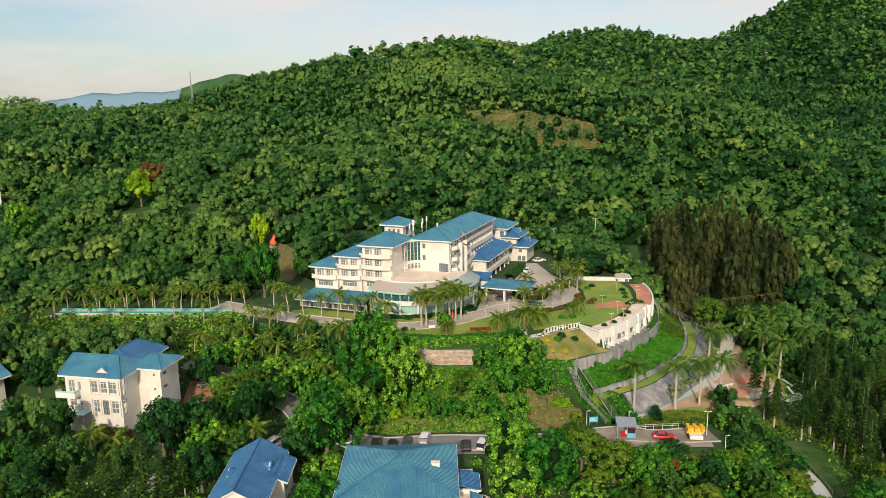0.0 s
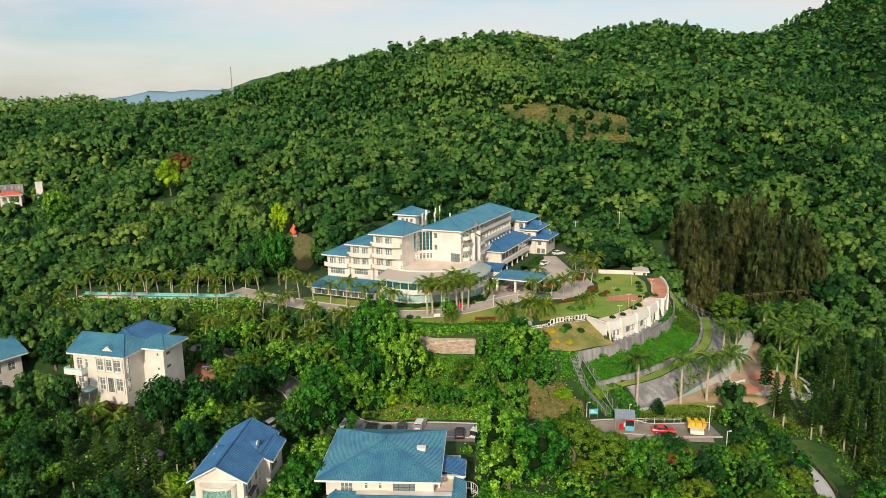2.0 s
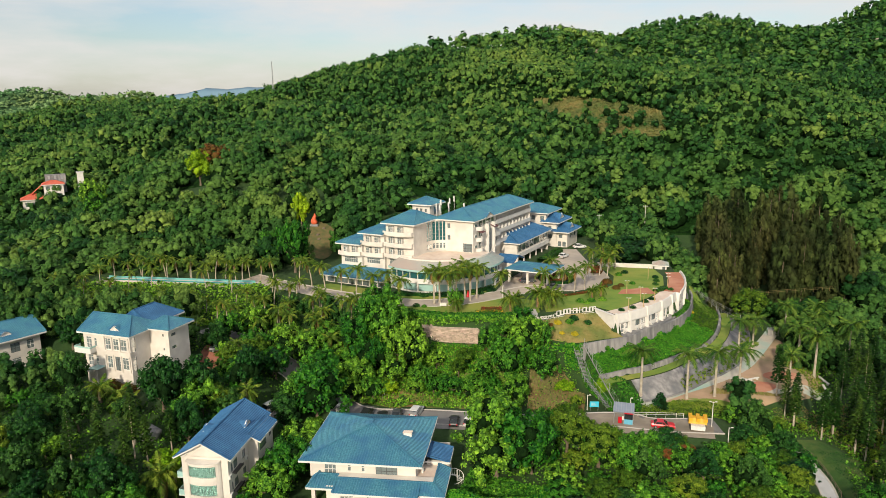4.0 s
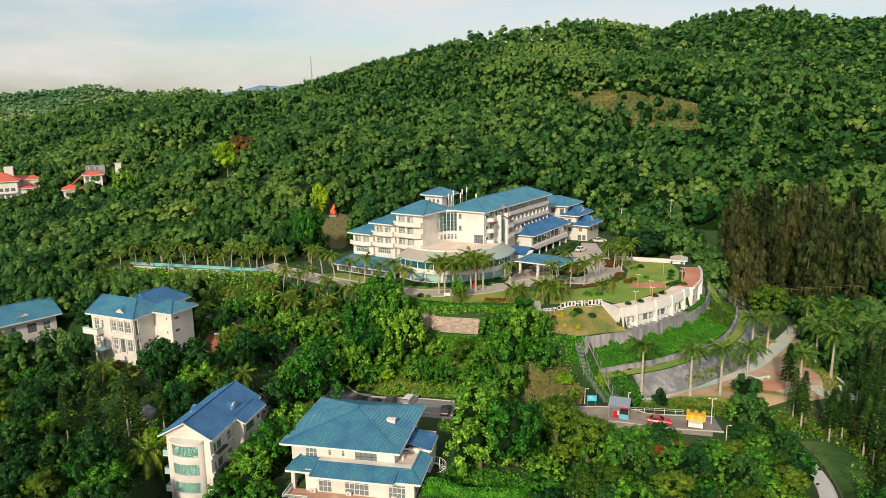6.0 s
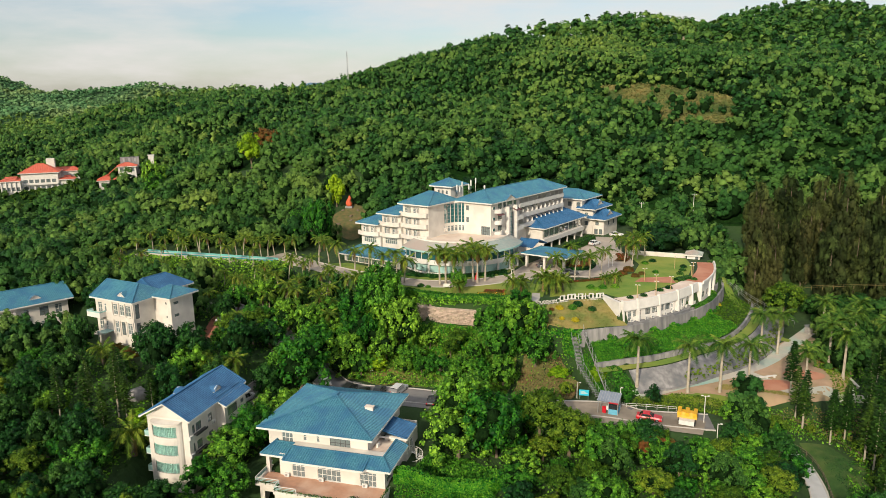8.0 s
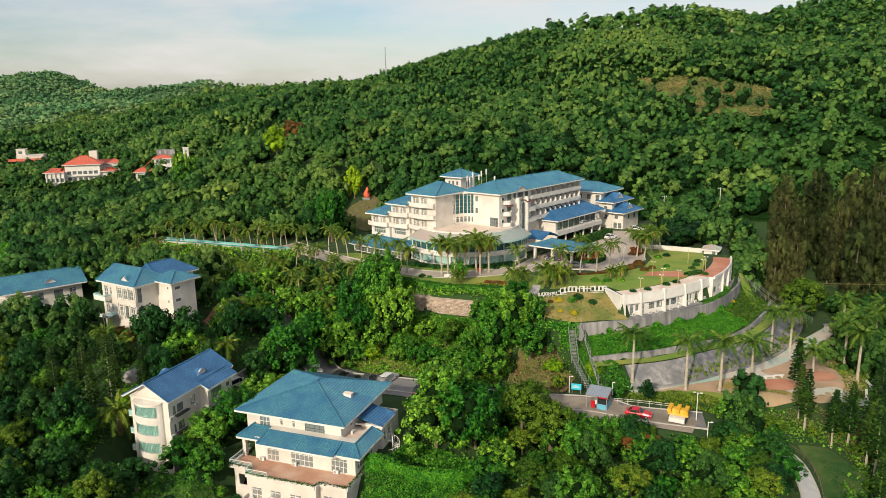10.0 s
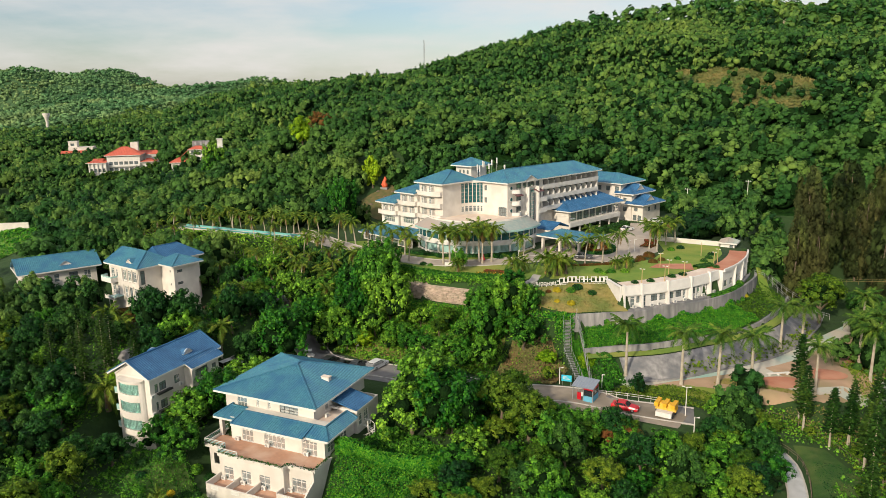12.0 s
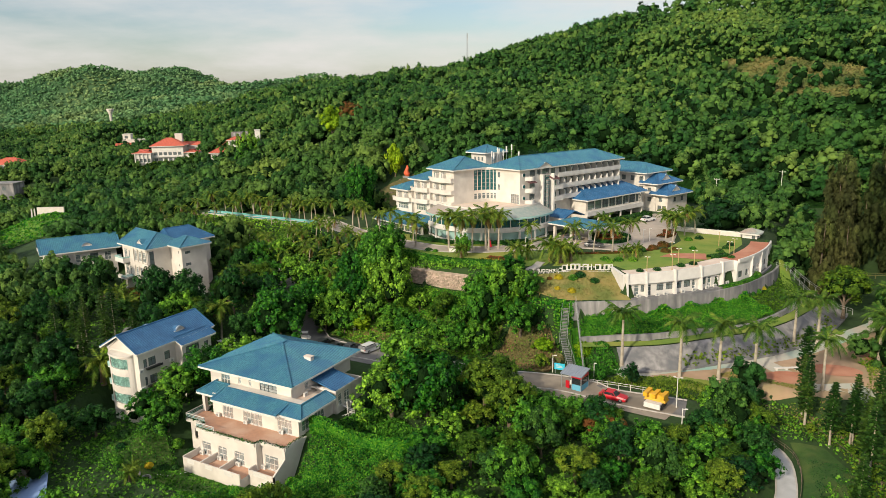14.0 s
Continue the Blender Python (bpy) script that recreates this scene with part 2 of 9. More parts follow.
def inside(x, y, poly):
    c = np.zeros(np.shape(x), bool)
    for (ax, ay), (bx, by) in zip(poly, poly[1:] + poly[:1]):
        if ay != by:
            c ^= ((ay > y) != (by > y)) & (x < (bx - ax) * (y - ay) / (by - ay) + ax)
    return c


def ease(t):
    t = np.clip(t, 0, 1)
    return t * t * (3 - 2 * t)


# roads and paths: half width, points (x, y, z)
ROAD = [(-60, 158, 1.5), (-44, 150, -0.6), (-32, 143, -3.5), (-22, 135, -5.8), (-14, 130, -6.4), (0, 130.5, -6.4), (12, 130, -6.4), (24, 130.5, -6.4), (36, 133, -6.4), (46, 132, -6.4), (56, 133, -6.8)]
PATH = [(43, 141.5, -6.6), (50, 148, -6.8), (58, 154.5, -6.9), (65, 161, -7.0), (71, 168.5, -7.0), (78, 181, -6.6), (86, 196, -6)]
LANE = [(60, 118, -10.3), (66, 134, -9.6), (69.5, 131.5, -10.8), (71, 126, -11.2), (71, 118, -11.8), (67, 106, -12.5)]
SIDE = [(-28, 139.5, -4.8), (-32.5, 131, -6.6), (-33, 122, -7.6), (-29.5, 116.5, -8.2), (-22.5, 116.5, -8.2)]
DRIVE = [(-62, 190, 6.6), (-45, 179.5, 6.7), (-28, 171.5, 6.7), (-10, 166.8, 6.7), (2, 169.5, 6.7), (12, 177, 6.7), (20, 183, 6.7), (31, 185, 6.7)]
# level pads: x, y, half sizes, turn, level, margin
PADS = [(-4, 108, 12, 9, 0, -7.6, 5), (-3, 92, 11, 4.5, 0, -13.6, 5), (-31.5, 105, 5.5, 10, 0, -13.0, 4), (-64, 136, 12, 8, -12, -2.6, 5), (-98, 137, 13, 6, 20, -3.2, 5), (-5, 130.5, 17, 5.5, 0, -6.45, 4),
        (44, 131, 11, 4.5, 0, -6.45, 3), (71, 160, 9, 10, -25, -7.1, 4), (-81, 183, 25, 3.5, -3, 6.2, 4), (-266, 307, 14, 12, 0, 8, 15), (-412, 396, 20, 18, 0, 4.5, 25)]


def height(x, y):
    x, y = np.broadcast_arrays(np.asarray(x, float), np.asarray(y, float))
    z = np.full(np.broadcast(x, y).shape, LOW)
    for cx, cy, rx, ry, h in HILLS + HILLS_FAR:
        z = z + h * np.exp(-((x - cx) / rx) ** 2 - ((y - cy) / ry) ** 2)
    far = ease((np.hypot(x, y - 150) - 130) / 150)
    z = z + far * (7 * np.sin(x * 0.021 + 1.3 * np.sin(y * 0.013)) * np.sin(y * 0.017 + 0.8) + 3 * np.sin(x * 0.05 + y * 0.031) * np.sin(y * 0.043 - x * 0.02))
    # level pads
    for cx, cy, hx, hy, turn, lv, mg in PADS:
        c, s = math.cos(radians(turn)), math.sin(radians(turn))
        u, v = (x - cx) * c + (y - cy) * s, -(x - cx) * s + (y - cy) * c
        d = np.hypot(np.maximum(abs(u) - hx, 0), np.maximum(abs(v) - hy, 0))
        w = 1 - ease(d / mg)
        z = z * (1 - w) + lv * w
    # roads
    for line, half, mg in ((ROAD, 3.6, 4), (SIDE, 2.8, 3), (PATH, 2.2, 3), (LANE, 1.8, 3)):
        xy = [p[:2] for p in line]
        d, _, along = to_line(x, y, xy)
        run = np.cumsum([0] + [math.hypot(b[0] - a[0], b[1] - a[1]) for a, b in zip(line, line[1:])])
        lv = np.interp(along, run, [p[2] for p in line])
        w = 1 - ease((d - half) / mg)
        z = z * (1 - w) + lv * w
    # plateau with its southern bank
    d, _, _ = to_line(x, y, PLATEAU + PLATEAU[:1])
    d = np.where(inside(x, y, PLATEAU), 0, d)
    w = 1 - ease(d / np.where(y > 205, 8, 15))
    z = np.where(z < TOP, z * (1 - w) + TOP * w, z * ease(d / 10) + TOP * (1 - ease(d / 10)))
    # below the upper retaining wall
    d, side, along = to_line(x, y, WALL_LINE)
    prof = np.interp(d, [0, 0.4, 0.8, 7.6, 8.0, 10.2, 10.6, 15.0, 19, 28], [-0.4, -0.6, -0.8, -2.6, -3.5, -3.6, -3.7, -6.7, -6.9, -7.0])
    use = (side > 0) & (along > 0.2) & (along < 66)
    w = np.where(use, 1 - ease((d - 20) / 8), 0) * ease(along / 2.5) * ease((67 - along) / 10)
    z = z * (1 - w) + prof * w
    # foot of the rubble wall
    wy = np.interp(x, [-9.5, -4, 2, 7.5], [154.6, 153.6, 153.0, 152.9]) + 1.2
    edge = np.clip(np.minimum(x + 12.5, 14.5 - x), 0, 3.0) / 3.0
    z = np.where((y < wy) & (edge > 0) & (y > 134), np.minimum(z, (1.2 - 0.42 * np.maximum(wy - 1.4 - y, 0)) * edge + z * (1 - edge)), z)
    # walkway behind the wall's crown, and the grass bank below the letters
    ins = inside(x, y, PLATEAU)
    w = ((side < 0) & (d < 7) & ~ins & (along > 12) & (along < 66))
    z = np.where(w, np.minimum(z, 2.05), z)
    bank = inside(x, y, [(17.6, 157.2), (35, 166.3), (39.6, 160.2), (41.2, 159.0), (36, 155.9), (30.4, 152.5), (21, 151.6)])
    d = to_line(x, y, [(20, 151.8), (30.4, 152.6), (36, 156), (41.9, 159.6)])[0]
    foot = np.interp(x, [20, 29, 42], [4.2, 2.1, 2.1])
    z = np.where(bank, foot + (6.4 - foot) * np.clip(d / 9.5, 0, 1), z)
    return z


def ht(x, y):
    return float(height(np.array([float(x)]), np.array([float(y)]))[0])


def steps(lo, hi, fine_lo, fine_hi, fine, grow=1.1, cap=150):
    mid = list(np.arange(fine_lo, fine_hi + fine / 2, fine))
    up, s = [], fine
    p = mid[-1]
    while p < hi:
        s = min(s * grow, cap)
        p += s
        up.append(p)
    dn, s = [], fine
    p = mid[0]
    while p > lo:
        s = min(s * grow, cap)
        p -= s
        dn.append(p)
    return np.array(dn[::-1] + mid + up)


def grid_mesh(name, gx, gy, z, m):
    nx, ny = len(gx), len(gy)
    co = np.stack([np.repeat(gx[None], ny, 0), np.repeat(gy[:, None], nx, 1), z], -1).reshape(-1, 3)
    i = (np.arange(ny - 1)[:, None] * nx + np.arange(nx - 1)[None]).ravel()
    return numpy_mesh(name, co, np.stack([i, i + 1, i + nx + 1, i + nx], 1), m)


def numpy_mesh(name, co, quads, m, tint=None, smooth=False, inner=None):
    """A mesh from arrays; all faces have as many corners as quads has columns."""
    me = bpy.data.meshes.new(name)
    k = quads.shape[1]
    me.vertices.add(len(co))
    me.vertices.foreach_set("co", np.ascontiguousarray(co, np.float32).ravel())
    me.loops.add(quads.size)
    me.loops.foreach_set("vertex_index", np.ascontiguousarray(quads, np.int32).ravel())
    me.polygons.add(len(quads))
    me.polygons.foreach_set("loop_start", np.arange(0, quads.size, k, dtype=np.int32))
    me.polygons.foreach_set("loop_total", np.full(len(quads), k, np.int32))
    if smooth:
        me.polygons.foreach_set("use_smooth", np.ones(len(quads), bool))
    me.update(calc_edges=True)
    me.materials.append(m)
    # core faces take the painted shade colour
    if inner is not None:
        me.materials.append(CORE_SHADE)
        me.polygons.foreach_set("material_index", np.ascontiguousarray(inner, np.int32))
    if tint is not None:
        at = me.attributes.new("tint", "FLOAT", "POINT")
        at.data.foreach_set("value", np.ascontiguousarray(tint, np.float32))
    return me


gx, gy = steps(-4600, 3000, -122, 112, 1.25, 1.1, 44), steps(-400, 4900, 66, 266, 1.25, 1.1, 44)
ground_mesh = grid_mesh("ground", gx, gy, height(gx[None], gy[:, None]), GROUND)
ground_mesh.polygons.foreach_set("use_smooth", [True] * len(ground_mesh.polygons))
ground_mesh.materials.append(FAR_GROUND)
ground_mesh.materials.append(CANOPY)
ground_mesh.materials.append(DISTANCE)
mid_x, mid_y = np.meshgrid((gx[1:] + gx[:-1]) / 2, (gy[1:] + gy[:-1]) / 2)
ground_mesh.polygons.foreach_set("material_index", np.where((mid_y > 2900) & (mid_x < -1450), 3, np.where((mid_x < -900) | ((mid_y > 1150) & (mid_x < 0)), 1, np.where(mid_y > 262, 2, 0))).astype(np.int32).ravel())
tagged(new("ground", ground_mesh), "hilly ground of dark earth and undergrowth, with painted shade under the woods and haze on far hills", "ground", "", "structure")


# ---- leaves and trees as arrays of triangles ----
rng = np.random.default_rng(7)
PHI = (1 + 5 ** 0.5) / 2
ICO_V = np.array([(-1, PHI, 0), (1, PHI, 0), (-1, -PHI, 0), (1, -PHI, 0), (0, -1, PHI), (0, 1, PHI), (0, -1, -PHI), (0, 1, -PHI), (PHI, 0, -1), (PHI, 0, 1), (-PHI, 0, -1), (-PHI, 0, 1)]) / math.hypot(1, PHI)
ICO_F = np.array([(0, 11, 5), (0, 5, 1), (0, 1, 7), (0, 7, 10), (0, 10, 11), (1, 5, 9), (5, 11, 4), (11, 10, 2), (10, 7, 6), (7, 1, 8), (3, 9, 4), (3, 4, 2), (3, 2, 6), (3, 6, 8), (3, 8, 9), (4, 9, 5), (2, 4, 11), (6, 2, 10), (8, 6, 7), (9, 8, 1)])


def unit(a):
    return a / np.maximum(np.linalg.norm(a, axis=-1, keepdims=True), 1e-9)


def leaf_tris(pos, nrm, size, lean=0.6, long=1.0, up=None):
    """A pair of triangles, folded a little, at each place, facing nrm loosely."""
    n = len(pos)
    nn = unit(nrm + [0, 0, 0.3] + lean * rng.normal(size=(n, 3)))
    ref = unit(rng.normal(size=(n, 3))) if up is None else unit(np.array(up)[None] + 0.35 * rng.normal(size=(n, 3)))
    a = unit(np.cross(nn, ref))
    b = np.cross(a, nn)
    s = (size * rng.uniform(0.6, 1.4, n))[:, None]
    co = np.stack([pos - a * s * 0.5, pos - b * s * 0.5 * long + nn * s * 0.18, pos + a * s * 0.5, pos + b * s * 0.5 * long + nn * s * 0.18], 1).reshape(-1, 3)
    i = np.arange(n)[:, None] * 4
    return co, np.concatenate([i + [0, 1, 2], i + [0, 2, 3]])


def sprays(pos, nrm, size, lean=0.3):
    """One small triangular spray of leaves at each place, facing nrm loosely."""
    n = len(pos)
    nn = unit(nrm + lean * rng.normal(size=(n, 3)))
    a = unit(np.cross(nn, unit(rng.normal(size=(n, 3)))))
    b = np.cross(a, nn)
    s = (size * rng.uniform(0.6, 1.4, n))[:, None]
    co = np.stack([pos - (a + b * 0.6) * s * 0.6, pos + (a - b * 0.6) * s * 0.6, pos + b * s * 0.75], 1).reshape(-1, 3)
    return co, np.arange(3 * n).reshape(-1, 3)


def clumps(cen, out, rad, squash=0.85):
    """Jagged leafy clumps, open towards the inside of the crown."""
    n = len(cen)
    q = unit(rng.normal(size=(n, 4)))
    w, x, y, z = q.T
    rot = np.stack([1 - 2 * (y * y + z * z), 2 * (x * y - z * w), 2 * (x * z + y * w), 2 * (x * y + z * w), 1 - 2 * (x * x + z * z), 2 * (y * z - x * w), 2 * (x * z - y * w), 2 * (y * z + x * w), 1 - 2 * (x * x + y * y)], 1).reshape(n, 3, 3)
    v = np.einsum("nij,kj->nki", rot, ICO_V)
    mid = v[:, ICO_F].mean(2)
    seen = np.einsum("nfk,nk->nf", mid, unit(out)) > -0.30
    v = v * (rad[:, None] * rng.uniform(0.72, 1.25, (n, 12)))[:, :, None] * [1, 1, squash] + cen[:, None]
    f = (ICO_F[None] + 12 * np.arange(n)[:, None, None])[seen]
    return v.reshape(-1, 3), f


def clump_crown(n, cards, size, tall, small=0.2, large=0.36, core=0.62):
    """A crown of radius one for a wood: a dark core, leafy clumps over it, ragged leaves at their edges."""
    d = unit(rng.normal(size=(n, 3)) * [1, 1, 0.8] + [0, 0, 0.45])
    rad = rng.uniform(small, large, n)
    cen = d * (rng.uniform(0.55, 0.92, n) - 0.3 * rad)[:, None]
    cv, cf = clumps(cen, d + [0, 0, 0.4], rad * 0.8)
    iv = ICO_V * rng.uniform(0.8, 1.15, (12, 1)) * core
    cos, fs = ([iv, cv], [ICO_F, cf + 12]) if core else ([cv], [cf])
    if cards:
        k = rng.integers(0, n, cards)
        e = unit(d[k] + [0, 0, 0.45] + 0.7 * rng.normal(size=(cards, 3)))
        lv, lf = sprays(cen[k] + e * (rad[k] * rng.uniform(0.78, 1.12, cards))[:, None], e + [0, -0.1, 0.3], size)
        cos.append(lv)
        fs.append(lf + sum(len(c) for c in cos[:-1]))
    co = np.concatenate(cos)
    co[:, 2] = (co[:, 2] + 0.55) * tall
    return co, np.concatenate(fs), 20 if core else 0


def crown(lobes, leaves, size, radius, tall, core, lean, tufts):
    """Crown about the origin's base: lobes with jagged cores and leaves over them. Returns vertices and triangles."""
    cos, fs, o = [], [], 0
    cen = unit(rng.normal(size=(lobes, 3)))
    cen[:, 2] = abs(cen[:, 2]) * 0.9 - 0.15
    cen *= rng.uniform(0.35, 0.72, (lobes, 1))
    cen[0] = 0, 0, 0.25
    r = rng.uniform(0.36, 0.55, lobes)
    r[0] = 0.62
    for c, k in zip(cen, r):
        v = ICO_V * rng.uniform(0.74, 1.22, (12, 1)) * k * core + c
        cos.append(v)
        fs.append(ICO_F + o)
        o += 12
    # leaves gather in tufts over the lobes, with gaps between
    own = rng.choice(lobes, tufts, p=r ** 2 / (r ** 2).sum())
    out = unit(rng.normal(size=(tufts, 3)) + [0, 0, 0.45])
    tc_ = cen[own] + out * (r[own] * rng.uniform(0.8, 1.08, tufts))[:, None]
    tr_ = rng.uniform(0.11, 0.23, tufts)
    kv, kf = clumps(tc_, out, tr_ * 0.66)
    cos.append(kv)
    fs.append(kf + o)
    o += len(kv)
    pick = rng.choice(tufts, leaves, p=tr_ ** 2 / (tr_ ** 2).sum())
    d = unit(out[pick] * 0.8 + [0, 0, 0.35] + rng.normal(size=(leaves, 3)) * 0.75)
    p = tc_[pick] + d * (tr_[pick] * rng.uniform(0.7, 1.15, leaves))[:, None]
    lv, lf = leaf_tris(p, d, size / radius, lean)
    cos.append(lv)
    fs.append(lf + o)
    co = np.concatenate(cos)
    co[:, 2] = (co[:, 2] + 0.55) * tall
    return co * radius, np.concatenate(fs)


def crowns(k, *shape, **more):
    """Crowns for a wood, each with the number of its inner faces, which come first."""
    return [clump_crown(*shape, **more) for _ in range(k)]


def scatter(gap, x0, x1, y0, y1, seed):
    """Jittered places, one about every gap metres."""
    g = np.random.default_rng(seed)
    nx, ny = int((x1 - x0) / gap), int((y1 - y0) / gap)
    ix, iy = np.meshgrid(np.arange(nx), np.arange(ny))
    x = x0 + (ix + 0.5 * (iy % 2) + g.uniform(0.05, 0.95, ix.shape)) * gap
    y = y0 + (iy + g.uniform(0.05, 0.95, iy.shape)) * gap
    return x.ravel(), y.ravel()


def forest(name, label, xs, ys, zs, radii, templates, m, seed):
    """One joined mesh of many crowns."""
    g = np.random.default_rng(seed)
    n = len(xs)
    pick = g.integers(0, len(templates), n)
    turn = g.uniform(0, 2 * math.pi, n)
    # kinds of trees stand in drifts
    drift_and_light = 0.16 * np.sin(xs * 0.031 + 2 * np.sin(ys * 0.017)) * np.sin(ys * 0.027 + 1.1)
    # sunlight on the spur behind the hotel painted into the tone; darker eastwards
    drift_and_light += 0.42 * np.exp(-((xs - 12) / 42) ** 2 - ((ys - 520) / 110) ** 2) - 0.16 * ease((xs - 60 - 0.12 * ys) / 120)
    # slightly paler in the western valley
    drift_and_light += 0.06 * ease((-xs - 130) / 60) * ease((430 - ys) / 60)
    # paler again on the far western ridge
    drift_and_light += 0.38 * ease((-xs - 150) / 150) * ease((ys - 600) / 160)
    tone = np.clip(g.normal(0.5, 0.24, n) + drift_and_light, 0, 1)
    cos, fs, ts, ms, o = [], [], [], [], 0
    for k, (tv, tf, shade_faces) in enumerate(templates):
        idx = np.nonzero(pick == k)[0]
        if not len(idx):
            continue
        c, s = np.cos(turn[idx])[:, None], np.sin(turn[idx])[:, None]
        r = radii[idx][:, None]
        vx = (tv[None, :, 0] * c - tv[None, :, 1] * s) * r + xs[idx][:, None]
        vy = (tv[None, :, 0] * s + tv[None, :, 1] * c) * r + ys[idx][:, None]
        vz = tv[None, :, 2] * r * g.uniform(0.85, 1.25, (len(idx), 1)) + zs[idx][:, None]
        cos.append(np.stack([vx, vy, vz], -1).reshape(-1, 3))
        fs.append((tf[None] + (o + np.arange(len(idx)) * len(tv))[:, None, None]).reshape(-1, 3))
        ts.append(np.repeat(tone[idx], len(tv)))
        ms.append(np.tile(np.arange(len(tf)) < shade_faces, len(idx)))
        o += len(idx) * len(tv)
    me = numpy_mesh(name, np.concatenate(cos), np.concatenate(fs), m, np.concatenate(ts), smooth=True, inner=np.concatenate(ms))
    return tagged(new(name, me), label, "trees", "", "stuff")


def blocked(x, y):
    """Places that stay free of trees: buildings, roads, lawns, banks, and the camera's lines of sight."""
    b = inside(x, y, PLATEAU) & ~((y > 214) & (x > 42))
    for line, half in ((ROAD, 4.6), (SIDE, 3.6), (PATH, 4), (LANE[1:], 3.0), (DRIVE, 6)):
        b |= to_line(x, y, [p[:2] for p in line])[0] < half
    for cx, cy, hx, hy, turn, lv, mg in PADS:
        c, s = math.cos(radians(turn)), math.sin(radians(turn))
        u, v = (x - cx) * c + (y - cy) * s, -(x - cx) * s + (y - cy) * c
        b |= (abs(u) < hx + 3) & (abs(v) < hy + 3)
    d, side, along = to_line(x, y, WALL_LINE)
    b |= (d < 24) & (along > 0.5) & (side > 0) & (along < 66)
    b |= (side < 0) & (d < 14) & (along < 20)
    b |= (side < 0) & (d < 8) & (along < 66)
    b |= inside(x, y, [(-60, 214), (-47, 213), (-45, 221), (-48, 230), (-54, 234), (-58, 226)])
    b |= inside(x, y, DRY_PATCH) & (np.sin(x * 0.83 + y * 1.7) * np.sin(y * 0.61 - x * 0.37) < 0.42)
    # cleared so that the camera sees the accent trees and a house
    for cx, cy, r in ((-112, 264, 8), (-108, 253, 6), (-117, 276, 6), (-59.5, 230, 5), (-58, 222, 4), (-203, 297, 9), (-209, 290, 7)):
        b |= np.hypot(x - cx, y - cy) < r
    # grassy mound, cleared on towards the camera
    b |= inside(x, y, [(-196, 156), (-166, 148), (-142, 138), (-120, 126), (-112, 138), (-140, 162), (-160, 178), (-190, 186)])
    b |= inside(x, y, CLEAR)
    # lines of sight kept clear from the camera to valley houses and pool
    b |= inside(x, y, [(-269, 287), (-249, 311), (-218, 291), (-240, 265)])
    b |= inside(x, y, [(-431, 394), (-405, 421), (-346, 372), (-376, 342)])
    b |= inside(x, y, [(-113, 163), (-52, 163), (-52, 182), (-113, 182)])
    return b


DRY_PATCH = [(18, 432), (40, 424), (60, 404), (86, 376), (80, 344), (58, 348), (38, 368), (22, 402)]
CLEAR = [(12, 134), (40, 134), (40, 160), (24, 160), (14, 150)]
near_zone = lambda x, y: (x > -112) & (x < 104) & (y < 182)

# mountain woods, in three depths
tA2 = crowns(10, 34, 520, 0.095, 1.05, 0.15, 0.30, 0.62)
tB = crowns(10, 22, 260, 0.11, 1.0, 0.18, 0.34, 0.62)
tC = crowns(12, 6, 42, 0.18, 1.05, 0.30, 0.48, 0.55)
tD = crowns(10, 2, 16, 0.36, 1.0, 0.4, 0.6, 0)
tE = crowns(8, 2, 6, 0.5, 0.8, 0.5, 0.75, 0)
for k, (gap, y0, y1, x0, x1, tmpl, nm, lb) in enumerate((
        (7.2, 120, 245, -330, 260, tA2, "lower_woods", "dense green subtropical woods round the hotel"),
        (6.8, 245, 345, -400, 290, tB, "hillside_woods", "dense green subtropical woods on the lower slope"),
        (5.2, 345, 620, -1010, 470, tC, "mountain_woods", "dense green woods over the mountainside"),
        (8.8, 620, 1150, -1150, 900, tD, "ridge_woods", "far green woods along the ridge"),
        (14.0, 620, 2600, -3400, -500, tE, "far_woods", "scattered hazy scrub on the distant hills"))):
    px, py = scatter(gap, x0, x1, y0, y1, 20 + k)
    keep = ~blocked(px, py) & ~near_zone(px, py)
    keep &= ~((py > 205) & (py < 262) & (px > 72) & (px < 112))
    # nothing that lies outside the walk's widest view
    keep &= (px > -1.8 * py + 40) & (px < 0.66 * py + 30)
    if y0 >= 620:
        # no trees on ridge backs, which are hidden from the camera
        keep &= height(px, py + 15) - height(px, py - 15) > -6
    if gap > 10:
        keep &= (px < -1150) | (py > 1150)
    px, py = px[keep], py[keep]
    pr = gap * np.random.default_rng(30 + k).uniform(0.42, 0.92, len(px)) * (1, 1, 1.05, 0.95, 0.95)[k]
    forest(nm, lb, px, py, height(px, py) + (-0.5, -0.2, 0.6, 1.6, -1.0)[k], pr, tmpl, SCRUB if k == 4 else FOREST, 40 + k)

# ---- building materials ----
WALL = mat("cream_render", (0.68, 0.64, 0.58), (0.62, 0.58, 0.525), 0.5, 0.85, bump=0.01, bscale=9, c3=(0.56, 0.52, 0.47), scale3=0.25)
WHITE = mat("white_paint", (0.70, 0.68, 0.64), (0.62, 0.60, 0.565), 0.8, 0.7, bump=0.006, bscale=12)
TILE = mat("blue_glazed_tile", (0.026, 0.135, 0.205), (0.080, 0.245, 0.315), 3.4, 0.5, bump=0.03, bscale=14, c3=(0.034, 0.135, 0.240), scale3=0.35, spec=0.35)
TILE_DEEP = mat("deep_blue_tile", (0.016, 0.085, 0.215), (0.055, 0.175, 0.330), 3.4, 0.55, bump=0.03, bscale=14, c3=(0.022, 0.095, 0.215), scale3=0.4, spec=0.3)
